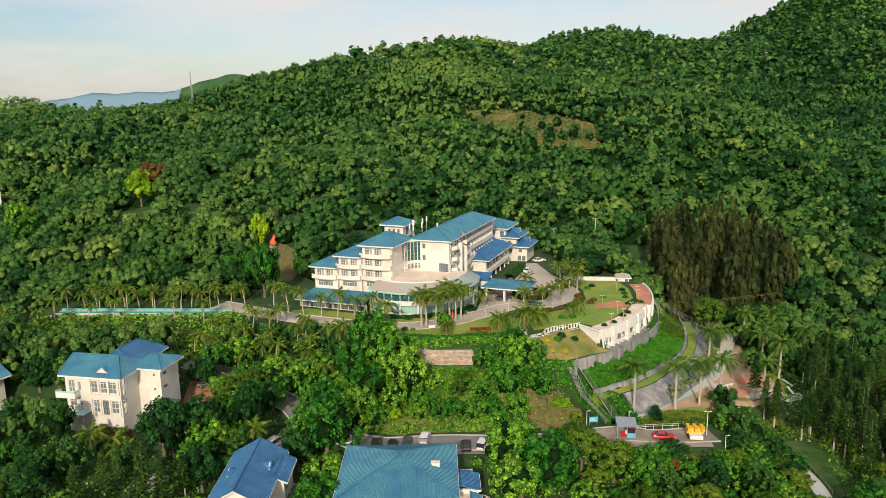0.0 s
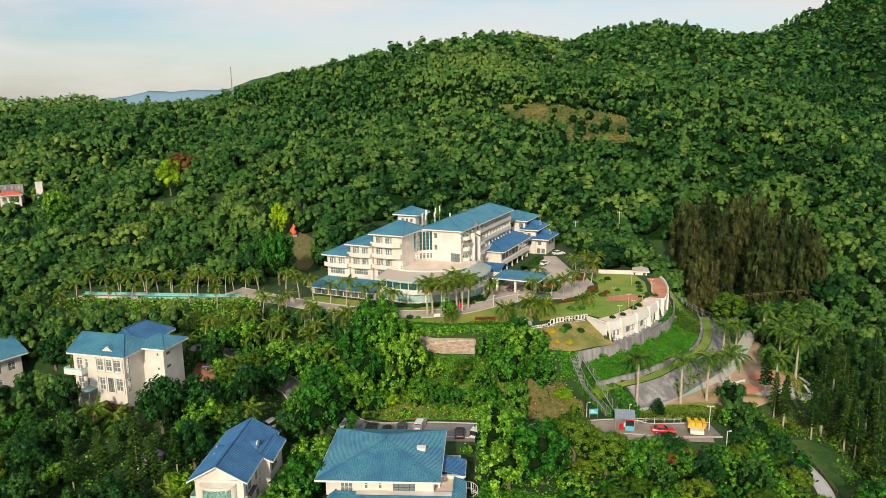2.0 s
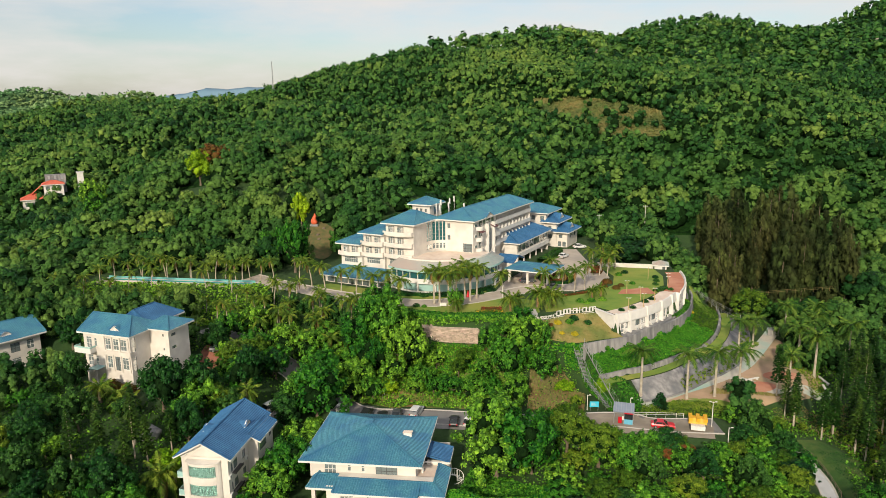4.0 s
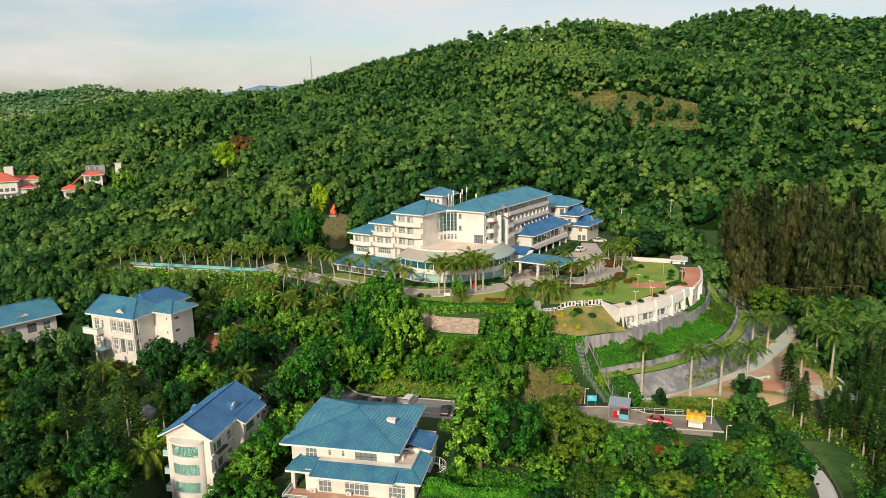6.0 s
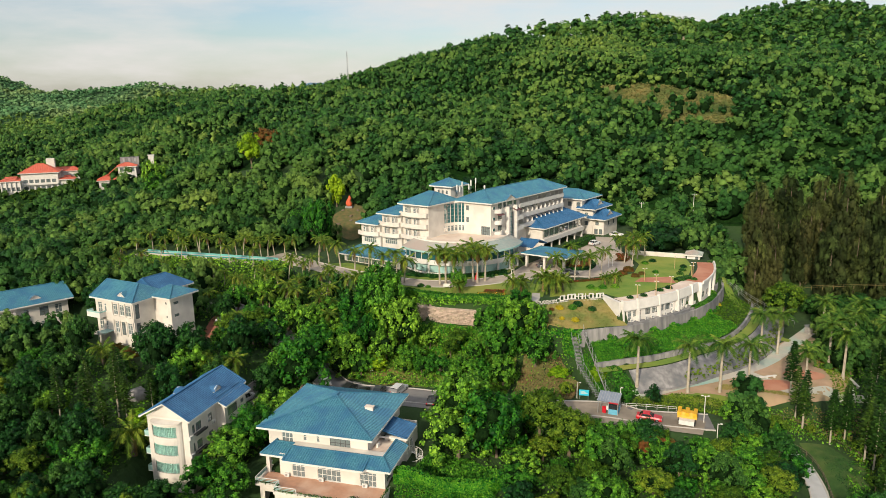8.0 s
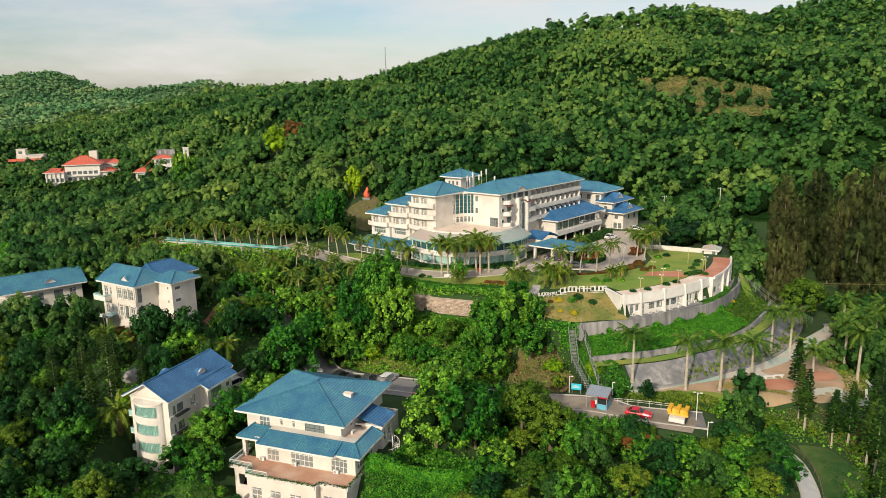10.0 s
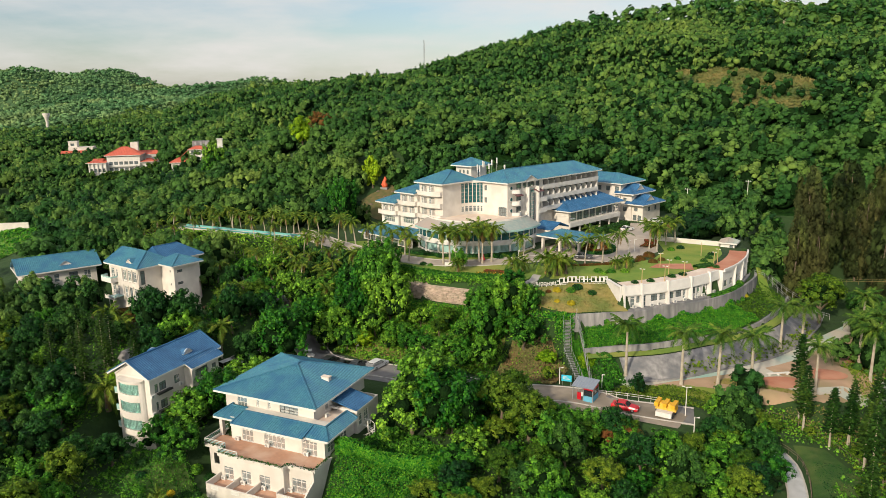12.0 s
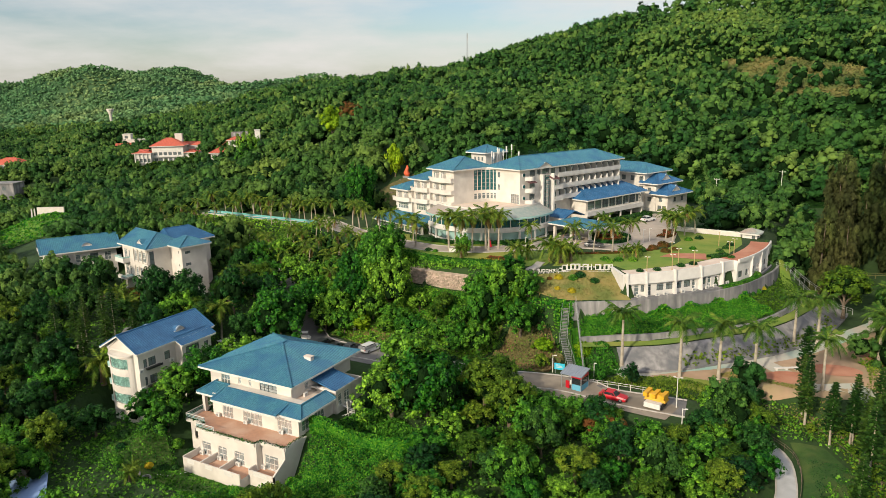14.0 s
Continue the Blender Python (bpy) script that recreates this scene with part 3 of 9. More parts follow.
SLATE = mat("grey_green_tile", (0.24, 0.31, 0.29), (0.33, 0.36, 0.33), 1.2, 0.6, bump=0.02, bscale=8, c3=(0.36, 0.30, 0.26), scale3=0.12)
RED_TILE = mat("red_tile", (0.58, 0.125, 0.070), (0.46, 0.100, 0.06), 1.0, 0.6, bump=0.03)
DARK_RED = mat("maroon_awning", (0.16, 0.07, 0.075), (0.12, 0.05, 0.055), 2, 0.7)
GLASS = glass("window_glass", (0.30, 0.36, 0.37), 0.05, 0.55)
GLASS_CLEAR = glass("clear_window_glass", (0.85, 0.95, 0.93), 0.05, 0.95)
GLASS_GREEN = glass("green_curtain_glass", (0.03, 0.13, 0.14), 0.07, 0.25)
GLASS_PALE = glass("pale_green_balustrade_glass", (0.50, 0.78, 0.74), 0.12, 0.35)
CURTAIN = mat("pale_curtain", (0.66, 0.66, 0.60), (0.55, 0.55, 0.50), 4, 0.9)
CURTAIN_TEAL = mat("teal_curtain", (0.46, 0.74, 0.66), (0.34, 0.60, 0.54), 3, 0.9)
DECK = mat("terracotta_deck", (0.50, 0.27, 0.17), (0.42, 0.23, 0.15), 1.5, 0.8, bump=0.01, c3=(0.55, 0.36, 0.26), scale3=0.3)
PINK_DECK = mat("pale_pink_paving", (0.66, 0.52, 0.42), (0.58, 0.46, 0.38), 1.5, 0.85, c3=(0.70, 0.60, 0.50), scale3=0.3)
METAL = mat("grey_metal", (0.42, 0.43, 0.44), (0.36, 0.37, 0.38), 3, 0.45, 0.6)
BLACK = mat("black_iron", (0.03, 0.03, 0.035), (0.05, 0.05, 0.05), 3, 0.6, 0.3)
# for added floor slabs that stop see-through; unlit rooms put into the colour
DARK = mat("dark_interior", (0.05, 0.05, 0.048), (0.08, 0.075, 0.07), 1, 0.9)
AC_WHITE = mat("aged_white_plastic", (0.70, 0.69, 0.65), (0.60, 0.59, 0.55), 3, 0.6)


def wave_sheet(s0, s1, z0, z1, depth, fold=0.35):
    n = max(6, int((s1 - s0) / fold) * 2)
    return [(s0 + (s1 - s0) * i / n, depth + (0.06 if i % 2 else -0.06)) for i in range(n + 1)], z0, z1


class House:
    """Walls with real openings, windows, slabs and tiled roofs under one Empty."""

    def __init__(self, name, label, m, category="house", wall_mat=None):
        self.e = thing(name, label, category, m)
        self.skin = wall_mat or WALL

    def wall(self, x0, y0, x1, y1, z0, z1, op=(), m=None, t=0.25, label="", name="wall"):
        """A wall whose outside lies to the right of the way from (x0, y0) to (x1, y1). op: (s0, s1, bottom, top, kind)."""
        ln = math.hypot(x1 - x0, y1 - y0)
        d, n = Vector(((x1 - x0) / ln, (y1 - y0) / ln, 0)), Vector(((y1 - y0) / ln, -(x1 - x0) / ln, 0))
        at = lambda s, k, z: Vector((x0, y0, 0)) + d * s + n * k + Vector((0, 0, z))
        sh = Shape()

        def block(a, b, lo, hi, k0, k1, to=sh):
            v = [at(s, k, z) for z in (lo, hi) for s, k in ((a, k0), (a, k1), (b, k1), (b, k0))]
            to.add(v, [(0, 1, 2, 3), (7, 6, 5, 4), (0, 4, 5, 1), (1, 5, 6, 2), (2, 6, 7, 3), (3, 7, 4, 0)])

        def cells(cuts, lev, solid, k0, k1, to):
            """One connected mesh of the solid cells of a grid, from depth k0 (outside) to k1."""
            index = {}

            def vert(i, j, k):
                if (i, j, k) not in index:
                    index[i, j, k] = len(to.v)
                    to.v.append(tuple(at(cuts[i], k1 if k else k0, lev[j])))
                return index[i, j, k]

            full = lambda i, j: 0 <= i < len(cuts) - 1 and 0 <= j < len(lev) - 1 and solid[i][j]
            for i in range(len(cuts) - 1):
                for j in range(len(lev) - 1):
                    if not solid[i][j]:
                        continue
                    for k, order in ((0, ((0, 0), (1, 0), (1, 1), (0, 1))), (1, ((0, 1), (1, 1), (1, 0), (0, 0)))):
                        to.f.append(tuple(vert(i + p, j + q, k) for p, q in order))
                    for di, dj, (p, q), (r, u) in ((-1, 0, (0, 0), (0, 1)), (1, 0, (1, 1), (1, 0)), (0, -1, (1, 0), (0, 0)), (0, 1, (0, 1), (1, 1))):
                        if not full(i + di, j + dj):
                            to.f.append((vert(i + p, j + q, 0), vert(i + r, j + u, 0), vert(i + r, j + u, 1), vert(i + p, j + q, 1)))

        cuts = sorted({0.0, round(ln, 4), *[round(min(max(o[i], 0), ln), 4) for o in op for i in (0, 1)]})
        lev = sorted({round(z0, 4), round(z1, 4), *[round(min(max(o[i], z0), z1), 4) for o in op for i in (2, 3)]})
        solid = [[not any(o[0] < (a + b) / 2 < o[1] and o[2] < (lo + hi) / 2 < o[3] for o in op) for lo, hi in zip(lev, lev[1:])] for a, b in zip(cuts, cuts[1:])]
        cells(cuts, lev, solid, 0.0, -t, sh)
        w = part(name, sh, m or self.skin, self.e, label)
        for s0, s1, zb, zt, kind in op:
            if kind == "void":
                continue
            fr = Shape()
            g = 0.07 if kind != "g" else 0.05
            nb = max(1, round((s1 - s0) / (0.8 if kind != "g" else 1.3)))
            rows = max(1, round((zt - zb) / (1.3 if kind != "g" else 1.1)))
            bars = [(s0, s0 + g)] + [(s0 + (s1 - s0) * i / nb - g / 2, s0 + (s1 - s0) * i / nb + g / 2) for i in range(1, nb)] + [(s1 - g, s1)]
            tie = [(zb, zb + g)] + [(zb + (zt - zb) * i / (rows + 0.45) - g / 2, zb + (zt - zb) * i / (rows + 0.45) + g / 2) for i in range(1, rows + 1) if zb + (zt - zb) * i / (rows + 0.45) < zt - 0.2] + [(zt - g, zt)]
            fc, fl = sorted(v for q in bars for v in q), sorted(v for q in tie for v in q)
            cells(fc, fl, [[i % 2 == 0 or j % 2 == 0 for j in range(len(fl) - 1)] for i in range(len(fc) - 1)], -0.06, -0.16, fr)
            win = part("window" if kind != "d" else "door", fr, WHITE if kind not in "gk" else (METAL if kind == "g" else BLACK), self.e)
            pn = Shape()
            block(s0 + g, s1 - g, zb + g, zt - g, -0.125, -0.10, pn)
            if kind in "wc":
                sl = Shape()
                block(s0 - 0.08, s1 + 0.08, zb - 0.09, zb, -0.1, 0.07, sl)
                part("sill", sl, WHITE, win)
            part("pane", pn, GLASS_GREEN if kind == "g" else GLASS, win)
            if kind in "cC":
                cs = Shape()
                for a, b in (((s0, s0 + (s1 - s0) * 0.42), (s1 - (s1 - s0) * 0.36, s1)) if kind == "c" else ((s0, s1),)):
                    pts, lo, hi = wave_sheet(a, b, zb, zt, -0.32, 0.22)
                    cs.strip([at(s, k, lo) for s, k in pts], [at(s, k, hi) for s, k in pts])
                part("curtain", cs, CURTAIN if kind == "c" else CURTAIN_TEAL, win)
        return w

    def ring(self, x0, x1, y0, y1, z0, z1, ops=None, m=None):
        """Four walls round a rectangle. ops: by side 's', 'e', 'n', 'w'."""
        ops = ops or {}
        t = 0.25
        self.wall(x0, y0, x1, y0, z0, z1, ops.get("s", ()), m)
        self.wall(x1, y0 + t, x1, y1 - t, z0, z1, [(a - t, b - t, *r) for a, b, *r in ops.get("e", ())], m)
        self.wall(x1, y1, x0, y1, z0, z1, ops.get("n", ()), m)
        self.wall(x0, y1 - t, x0, y0 + t, z0, z1, ops.get("w", ()), m)

    def slab(self, x0, x1, y0, y1, z0, z1, m=None, name="slab", label=""):
        return part(name, Shape().box(x0, x1, y0, y1, z0, z1), m or self.skin, self.e, label)

    def roof(self, faces, m, spacing=0.42, name="roof", thick=0.16, label=""):
        """Tiled faces, each a flat polygon whose first edge is its eave. Ribs run up the slope; caps run along the other edges."""
        sh = Shape()
        seen = {}
        for poly in faces:
            poly = [Vector(p) for p in poly]
            n = (poly[1] - poly[0]).cross(poly[-1] - poly[0]).normalized()
            if n.z < 0:
                n = -n
            k = len(poly)
            e = (poly[1] - poly[0]).normalized()
            up = n.cross(e)
            if up.z < 0:
                up = -up
            q = [((p - poly[0]).dot(e), (p - poly[0]).dot(up)) for p in poly]
            lo_a, hi_a = min(a for a, _ in q), max(a for a, _ in q)
            marks = {round(a, 3): 0.0 for a, _ in q}
            a = lo_a + spacing * 0.5
            while a < hi_a:
                for off, hgt in ((-0.24, 0.0), (-0.11, 0.06), (0.11, 0.06), (0.24, 0.0)):
                    if lo_a + 0.02 < a + off * spacing < hi_a - 0.02:
                        marks.setdefault(round(a + off * spacing, 3), hgt)
                a += spacing
            rows = []
            for a in sorted(marks):
                cut = []
                aa = min(max(a, lo_a + 1e-4), hi_a - 1e-4)
                for (a0, b0), (a1, b1) in zip(q, q[1:] + q[:1]):
                    if (a0 <= aa) != (a1 <= aa):
                        cut.append(b0 + (b1 - b0) * (aa - a0) / (a1 - a0))
                if len(cut) >= 2:
                    off = n * marks[a]
                    rows.append([poly[0] + e * a + up * min(cut) + off, poly[0] + e * a + up * max(cut) + off])
            o = len(sh.v)
            low = Vector((0, 0, -thick))
            for p0, p1 in rows:
                sh.v += [tuple(p0), tuple(p1), tuple(p1 + low), tuple(p0 + low)]
            for i in range(len(rows) - 1):
                c, d = o + 4 * i, o + 4 * i + 4
                for u, w in ((0, 1), (1, 2), (2, 3), (3, 0)):
                    sh.f.append((c + u, c + w, d + w, d + u))
            sh.f += [(o, o + 1, o + 2, o + 3), tuple(o + 4 * (len(rows) - 1) + u for u in (3, 2, 1, 0))]
            for i in range(1, k):
                p, r = poly[i], poly[(i + 1) % k]
                if (p - r).length > 0.5:
                    key = tuple(sorted((tuple(round(c, 2) for c in p), tuple(round(c, 2) for c in r))))
                    seen[key] = seen.get(key, 0) + 1
        ob = part(name, sh, m, self.e, label)
        caps = Shape()
        for (p, r), c in seen.items():
            caps.bar(Vector(p) + Vector((0, 0, 0.07)), Vector(r) + Vector((0, 0, 0.07)), 0.26, 0.16)
        part("ridge_cap", caps, m, ob)
        return ob

    def eaves(self, pts, z, m=None, h=0.3, w=0.16, soffit=None):
        """White fascia boards along a closed line of eaves, with a soffit."""
        sh = Shape()
        for (ax, ay), (bx, by) in zip(pts, pts[1:] + pts[:1]):
            sh.bar((ax, ay, z - h / 2 - 0.03), (bx, by, z - h / 2 - 0.03), w, h)
        part("fascia", sh, m or WHITE, self.e)
        if soffit is not False:
            part("soffit", Shape().prism(pts, z - h + 0.02, z - h + 0.07), m or WHITE, self.e)

    def hip(self, x0, x1, y0, y1, z, rise, along="x", a=None, b=None, m=None, spacing=0.42, eaves=True):
        """A hipped roof; a and b: how far the ridge's ends stand in (0: gable)."""
        m = m or TILE
        if along == "x":
            half = (y1 - y0) / 2
            a, b = half if a is None else a, half if b is None else b
            r0, r1 = (x0 + a, (y0 + y1) / 2, z + rise), (x1 - b, (y0 + y1) / 2, z + rise)
        else:
            half = (x1 - x0) / 2
            a, b = half if a is None else a, half if b is None else b
            r0, r1 = ((x0 + x1) / 2, y0 + a, z + rise), ((x0 + x1) / 2, y1 - b, z + rise)
        A, B, C, D = (x0, y0, z), (x1, y0, z), (x1, y1, z), (x0, y1, z)
        if along == "x":
            faces = [[A, B, r1, r0], [C, D, r0, r1]] + ([[B, C, r1]] if b else []) + ([[D, A, r0]] if a else [])
        else:
            faces = [[B, C, r1, r0], [D, A, r0, r1]] + ([[A, B, r0]] if a else []) + ([[C, D, r1]] if b else [])
        ob = self.roof(faces, m, spacing)
        if eaves:
            self.eaves([(x0, y0), (x1, y0), (x1, y1), (x0, y1)], z)
        return ob

    def gable(self, p, q, apex, m=None, t=0.2):
        """A triangular gable wall between eave points p, q and apex."""
        p, q, r = Vector(p), Vector(q), Vector(apex)
        n = (q - p).cross(Vector((0, 0, 1))).normalized() * t
        part("gable", Shape().add([p, q, r, p - n, q - n, r - n], [(0, 1, 2), (5, 4, 3), (0, 3, 4, 1), (1, 4, 5, 2), (2, 5, 3, 0)]), m or self.skin, self.e)
        up = Vector((0, 0, -0.14))
        for side in (p, q):
            part("barge_board", Shape().bar(side + up + n * 0.4, r + up + n * 0.4, 0.14, 0.3), WHITE, self.e)

    def aircon(self, x, y, z, turn=0):
        c, s = math.cos(radians(turn)), math.sin(radians(turn))
        b = part("air_conditioner", Shape().box(-0.42, 0.42, -0.32, 0, 0, 0.6), AC_WHITE, self.e, "boxy white outdoor air conditioner unit")
        b.matrix_local = pose(x, y, z, 0, 0, turn)
        f = Shape()
        f.tube([(-0.1, -0.325, 0.3), (-0.1, -0.345, 0.3)], [0.22, 0.22], 12)
        part("fan_grille", f, METAL, b)

    def dormer(self, m, tile, w=2.2, h=1.0, length=2.6, round_top=True):
        """A small eyebrow dormer; m: its pose, facing -y."""
        d = part("dormer", Shape(), WHITE, self.e)
        d.matrix_local = m
        n = 9
        arc = [(-w / 2 + w * i / (n - 1), h * (math.sin(math.pi * i / (n - 1)) if round_top else 1 - abs(2 * i / (n - 1) - 1))) for i in range(n)]
        fr = Shape()
        for (xa, za), (xb, zb) in zip(arc, arc[1:]):
            fr.bar((xa, 0, za), (xb, 0, zb), 0.2, 0.22)
        fr.bar((-w / 2, 0, 0), (w / 2, 0, 0), 0.2, 0.2)
        part("dormer_frame", fr, WHITE, d)
        part("dormer_face", Shape().add([(x, 0.05, z) for x, z in arc], [tuple(range(n))]), WALL, d)
        rf = Shape()
        rf.strip([(x * 1.06, -0.25, z + 0.12) for x, z in arc], [(x * 0.85, length, z * 0.55 + h * 0.45) for x, z in arc])
        part("dormer_roof", rf, tile, d)


def balcony(h, x0, x1, y0, y1, z, tall=1.0, m=None, glass_top=False):
    """A slab with a solid parapet on three sides, open to +y."""
    sh = Shape().box(x0, x1, y0, y1, z - 0.2, z).box(x0, x1, y0, y0 + 0.15, z, z + tall).box(x0, x0 + 0.15, y0 + 0.15, y1, z, z + tall).box(x1 - 0.15, x1, y0 + 0.15, y1, z, z + tall)
    b = part("balcony", sh, m or WHITE, h.e)
    if glass_top:
        part("balustrade", Shape().box(x0, x1, y0, y0 + 0.05, z + tall, z + tall + 0.35).box(x0, x0 + 0.05, y0, y1, z + tall, z + tall + 0.35).box(x1 - 0.05, x1, y0, y1, z + tall, z + tall + 0.35), GLASS_PALE, b)
    return b


# ---- villa with stepped terraces (hipped roof over two lower storeys) ----
def terraced_villa():
    h = House("terraced_villa", "cream three-storey villa with blue tiled hipped roof and stepped terraces", pose(0, 0, 0))
    # top storey
    h.ring(-16.0, 1.6, 102.7, 118.2, -4.5, -1.25, {
        "s": [(2.4, 4.4, -3.9, -1.9, "c"), (6.3, 6.9, -3.3, -2.2, "w"), (8.6, 9.2, -3.3, -2.2, "w"), (11.0, 14.6, -3.9, -1.7, "k")],
        "e": [(3.2, 4.2, -3.4, -2.1, "w"), (8.2, 11.0, -3.2, -1.9, "k")],
        "w": [(4, 5.5, -3.4, -2, "w"), (9, 10.5, -3.4, -2, "w")]})
    h.slab(-15.7, 1.3, 103.0, 117.9, -4.6, -4.5, DECK, "floor_slab")
    h.hip(-17.5, 2.8, 101.5, 119.8, -1.2, 2.5, "y", a=9.6, b=7.4)
    # chimney cowl on the eastern slope
    c = part("roof_vent", Shape().box(-1.7, -0.3, 110.0, 110.8, -0.6, 0.22), WHITE, h.e, "small white roof vent with a pink cap")
    part("vent_cap", Shape().box(-1.8, -0.2, 109.9, 110.9, 0.22, 0.33), PINK_DECK, c)
    # middle storey
    h.ring(-12.4, 5.6, 99.4, 116.0, -7.9, -4.2, {
        "s": [(2.2, 4.4, -7.85, -5.55, "c"), (6.6, 10.6, -7.85, -5.55, "c"), (13.8, 16.6, -7.85, -5.5, "c")],
        "e": [(0.8, 3.2, -7.4, -5.2, "C"), (3.8, 6.2, -7.4, -5.2, "C")]})
    h.slab(1.6, 5.6, 102.7, 108, -4.22, -4.1, PINK_DECK, "roof_deck")
    h.slab(2.7, 5.65, 107.6, 107.9, -4.1, -3.3, None, "parapet")
    # skirt roofs of the middle storey
    z0, z1 = -4.4, -3.55
    h.roof([[(-11.0, 97.8, z0), (2.6, 97.8, z0), (2.6, 101.0, z1), (-11.0, 101.0, z1)],
            [(2.62, 98.5, z0), (6.8, 98.5, z0), (4.8, 101.0, z1), (2.62, 101.0, z1)],
            [(6.8, 98.5, z0), (6.8, 107.2, z0), (4.8, 107.2, z1), (4.8, 101.0, z1)],
            [(-15.6, 99.0, z0), (-11.0, 99.0, z0), (-11.0, 102.0, z1), (-14.4, 102.0, z1)],
            [(-15.6, 107.0, z0), (-15.6, 99.0, z0), (-14.4, 102.0, z1), (-14.4, 107.0, z1)]], TILE)
    h.eaves([(-11.0, 97.8), (2.6, 97.8), (2.95, 98.5), (6.8, 98.5), (6.8, 107.2), (5.5, 107.2), (5.5, 99.4), (-12.4, 99.4), (-12.4, 107), (-15.6, 107.0), (-15.6, 99.0), (-11.0, 99.0)], z0, soffit=False)
    h.slab(-10.9, 4.6, 101.0, 102.65, -4.0, -3.5, None, "parapet")
    # column under the skirt roof's western corner
    part("column", Shape().box(-14.9, -14.3, 99.5, 100.1, -7.9, -4.55), WALL, h.e)
    # side roof and lower east annex
    h.roof([[(6.6, 107.4, -3.3), (6.6, 112.6, -3.3), (1.7, 112.6, -2.2), (1.7, 107.4, -2.2)]], TILE_DEEP)
    h.eaves([(6.6, 107.4), (6.6, 112.6), (1.7, 112.6), (1.7, 107.4)], -3.3, soffit=False)
    h.ring(5.65, 6.3, 107.8, 112.2, -7.9, -3.5, {"e": [(0.6, 1.6, -6.4, -4.4, "w"), (2.2, 3.6, -6.4, -4.4, "w")]})
    # terrace with low parapet
    h.slab(-14.9, -10.8, 95.9, 99.8, -8.15, -7.9, DECK, "terrace_deck", "terracotta tiled terrace floor")
    h.slab(-10.8, 1.4, 94.3, 99.4, -8.15, -7.9, DECK, "terrace_deck", "terracotta tiled terrace floor")
    h.slab(1.4, 6.2, 95.4, 99.4, -8.15, -7.9, DECK, "terrace_deck", "terracotta tiled terrace floor")
    edge = [(-14.9, 101.5), (-14.9, 96.0), (-10.8, 96.0), (-10.8, 94.3), (1.4, 94.3), (1.4, 95.4), (6.2, 95.4), (6.2, 99.4)]
    par = Shape()
    for (ax, ay), (bx, by) in zip(edge, edge[1:]):
        par.bar((ax, ay, -7.86), (bx, by, -7.86), 0.34, 0.56)
    part("terrace_parapet", par, WALL, h.e)
    for (ax, ay), (bx, by) in zip(edge, edge[1:4] + [(-7.0, 94.3)]):
        for k, w in ((0.28, 0.05), (0.52, 0.05), (0.78, 0.09)):
            part("terrace_rail", Shape().bar((ax, ay, -7.58 + k), (bx, by, -7.58 + k), w), GLASS_PALE if k < 0.7 else AC_WHITE, h.e)
        part("rail_post", Shape().bar((bx, by, -7.6), (bx, by, -6.8), 0.09), AC_WHITE, h.e)
    for (ax, ay), (bx, by) in zip(edge[1:], edge[2:]):
        n = int(math.hypot(bx - ax, by - ay) * 30)
        f = rng.uniform(0, 1, n)[:, None]
        pos = np.concatenate([np.array([(ax, ay)]) * (1 - f) + np.array([(bx, by)]) * f + rng.normal(0, 0.13, (n, 2)), -7.52 + rng.uniform(-0.16, 0.16, (n, 1))], 1)
        lv, lf = leaf_tris(pos, np.tile([0, -0.5, 0.8], (n, 1)), 0.2, 0.8)
        tagged(part("planting", numpy_mesh("planting", lv, lf, LEAF_DARK), LEAF_DARK, h.e, "dark creeping plants along the parapet"), kind="stuff")
    for x in (-11.0, -5.0, 2.4):
        h.aircon(x, 99.2, -7.85)
    h.aircon(2.2, 105.2, -4.1, 90)
    # lowest storey, its cell balconies and the tall blank east wall
    h.ring(-10.8, 1.4, 94.5, 110, -14.6, -8.15, {
        "s": [(0.8, 2.6, -12.0, -9.8, "c"), (4.2, 6.0, -12.0, -9.8, "c"), (7.6, 9.6, -12.0, -9.8, "c")]})
    h.ring(1.4, 6.0, 95.6, 110, -15.2, -8.15, {"s": [(0.6, 3.2, -12.0, -9.7, "c")]})
    h.ring(-14.4, -10.8, 96.3, 104, -14.6, -8.15, {"s": [(0.8, 2.6, -11.1, -9.2, "void")], "w": [(2, 4.4, -11.1, -9.2, "void")]})
    h.slab(-10.8, 1.0, 91.2, 94.5, -14.6, -12.1, WALL, "balcony_base")
    h.slab(1.0, 6.0, 93.0, 95.6, -15.2, -12.1, WALL, "balcony_base")
    for i, (xa, xb, yf, yb) in enumerate(((-10.8, -7.0, 91.2, 94.5), (-7.0, -3.1, 91.2, 94.5), (-3.1, 1.0, 91.2, 94.5), (1.0, 6.0, 93.0, 95.6))):
        sh = Shape().box(xa, xa + 0.2, yf, yb, -12.1, -11.0).box(xa + 0.2, xb, yf, yf + 0.2, -12.1, -11.2)
        if i == 3:
            sh.add([(5.75, yf, -12.1), (6.0, yf, -12.1), (6.0, yb, -12.1), (5.75, yb, -12.1), (5.75, yf, -11.1), (6.0, yf, -11.1), (6.0, yb, -9.6), (5.75, yb, -9.6)], [(3, 2, 1, 0), (4, 5, 6, 7), (0, 1, 5, 4), (1, 2, 6, 5), (2, 3, 7, 6), (3, 0, 4, 7)])
        b = part("balcony", sh, WALL, h.e)
        part("balustrade_panel", Shape().box(xa + 1.0, xb - 1.4, yf - 0.03, yf, -11.95, -11.3), AC_WHITE, b, "pale grilled balustrade panel")
        h.aircon(xa + 0.8, yb - 0.1, -12.05)
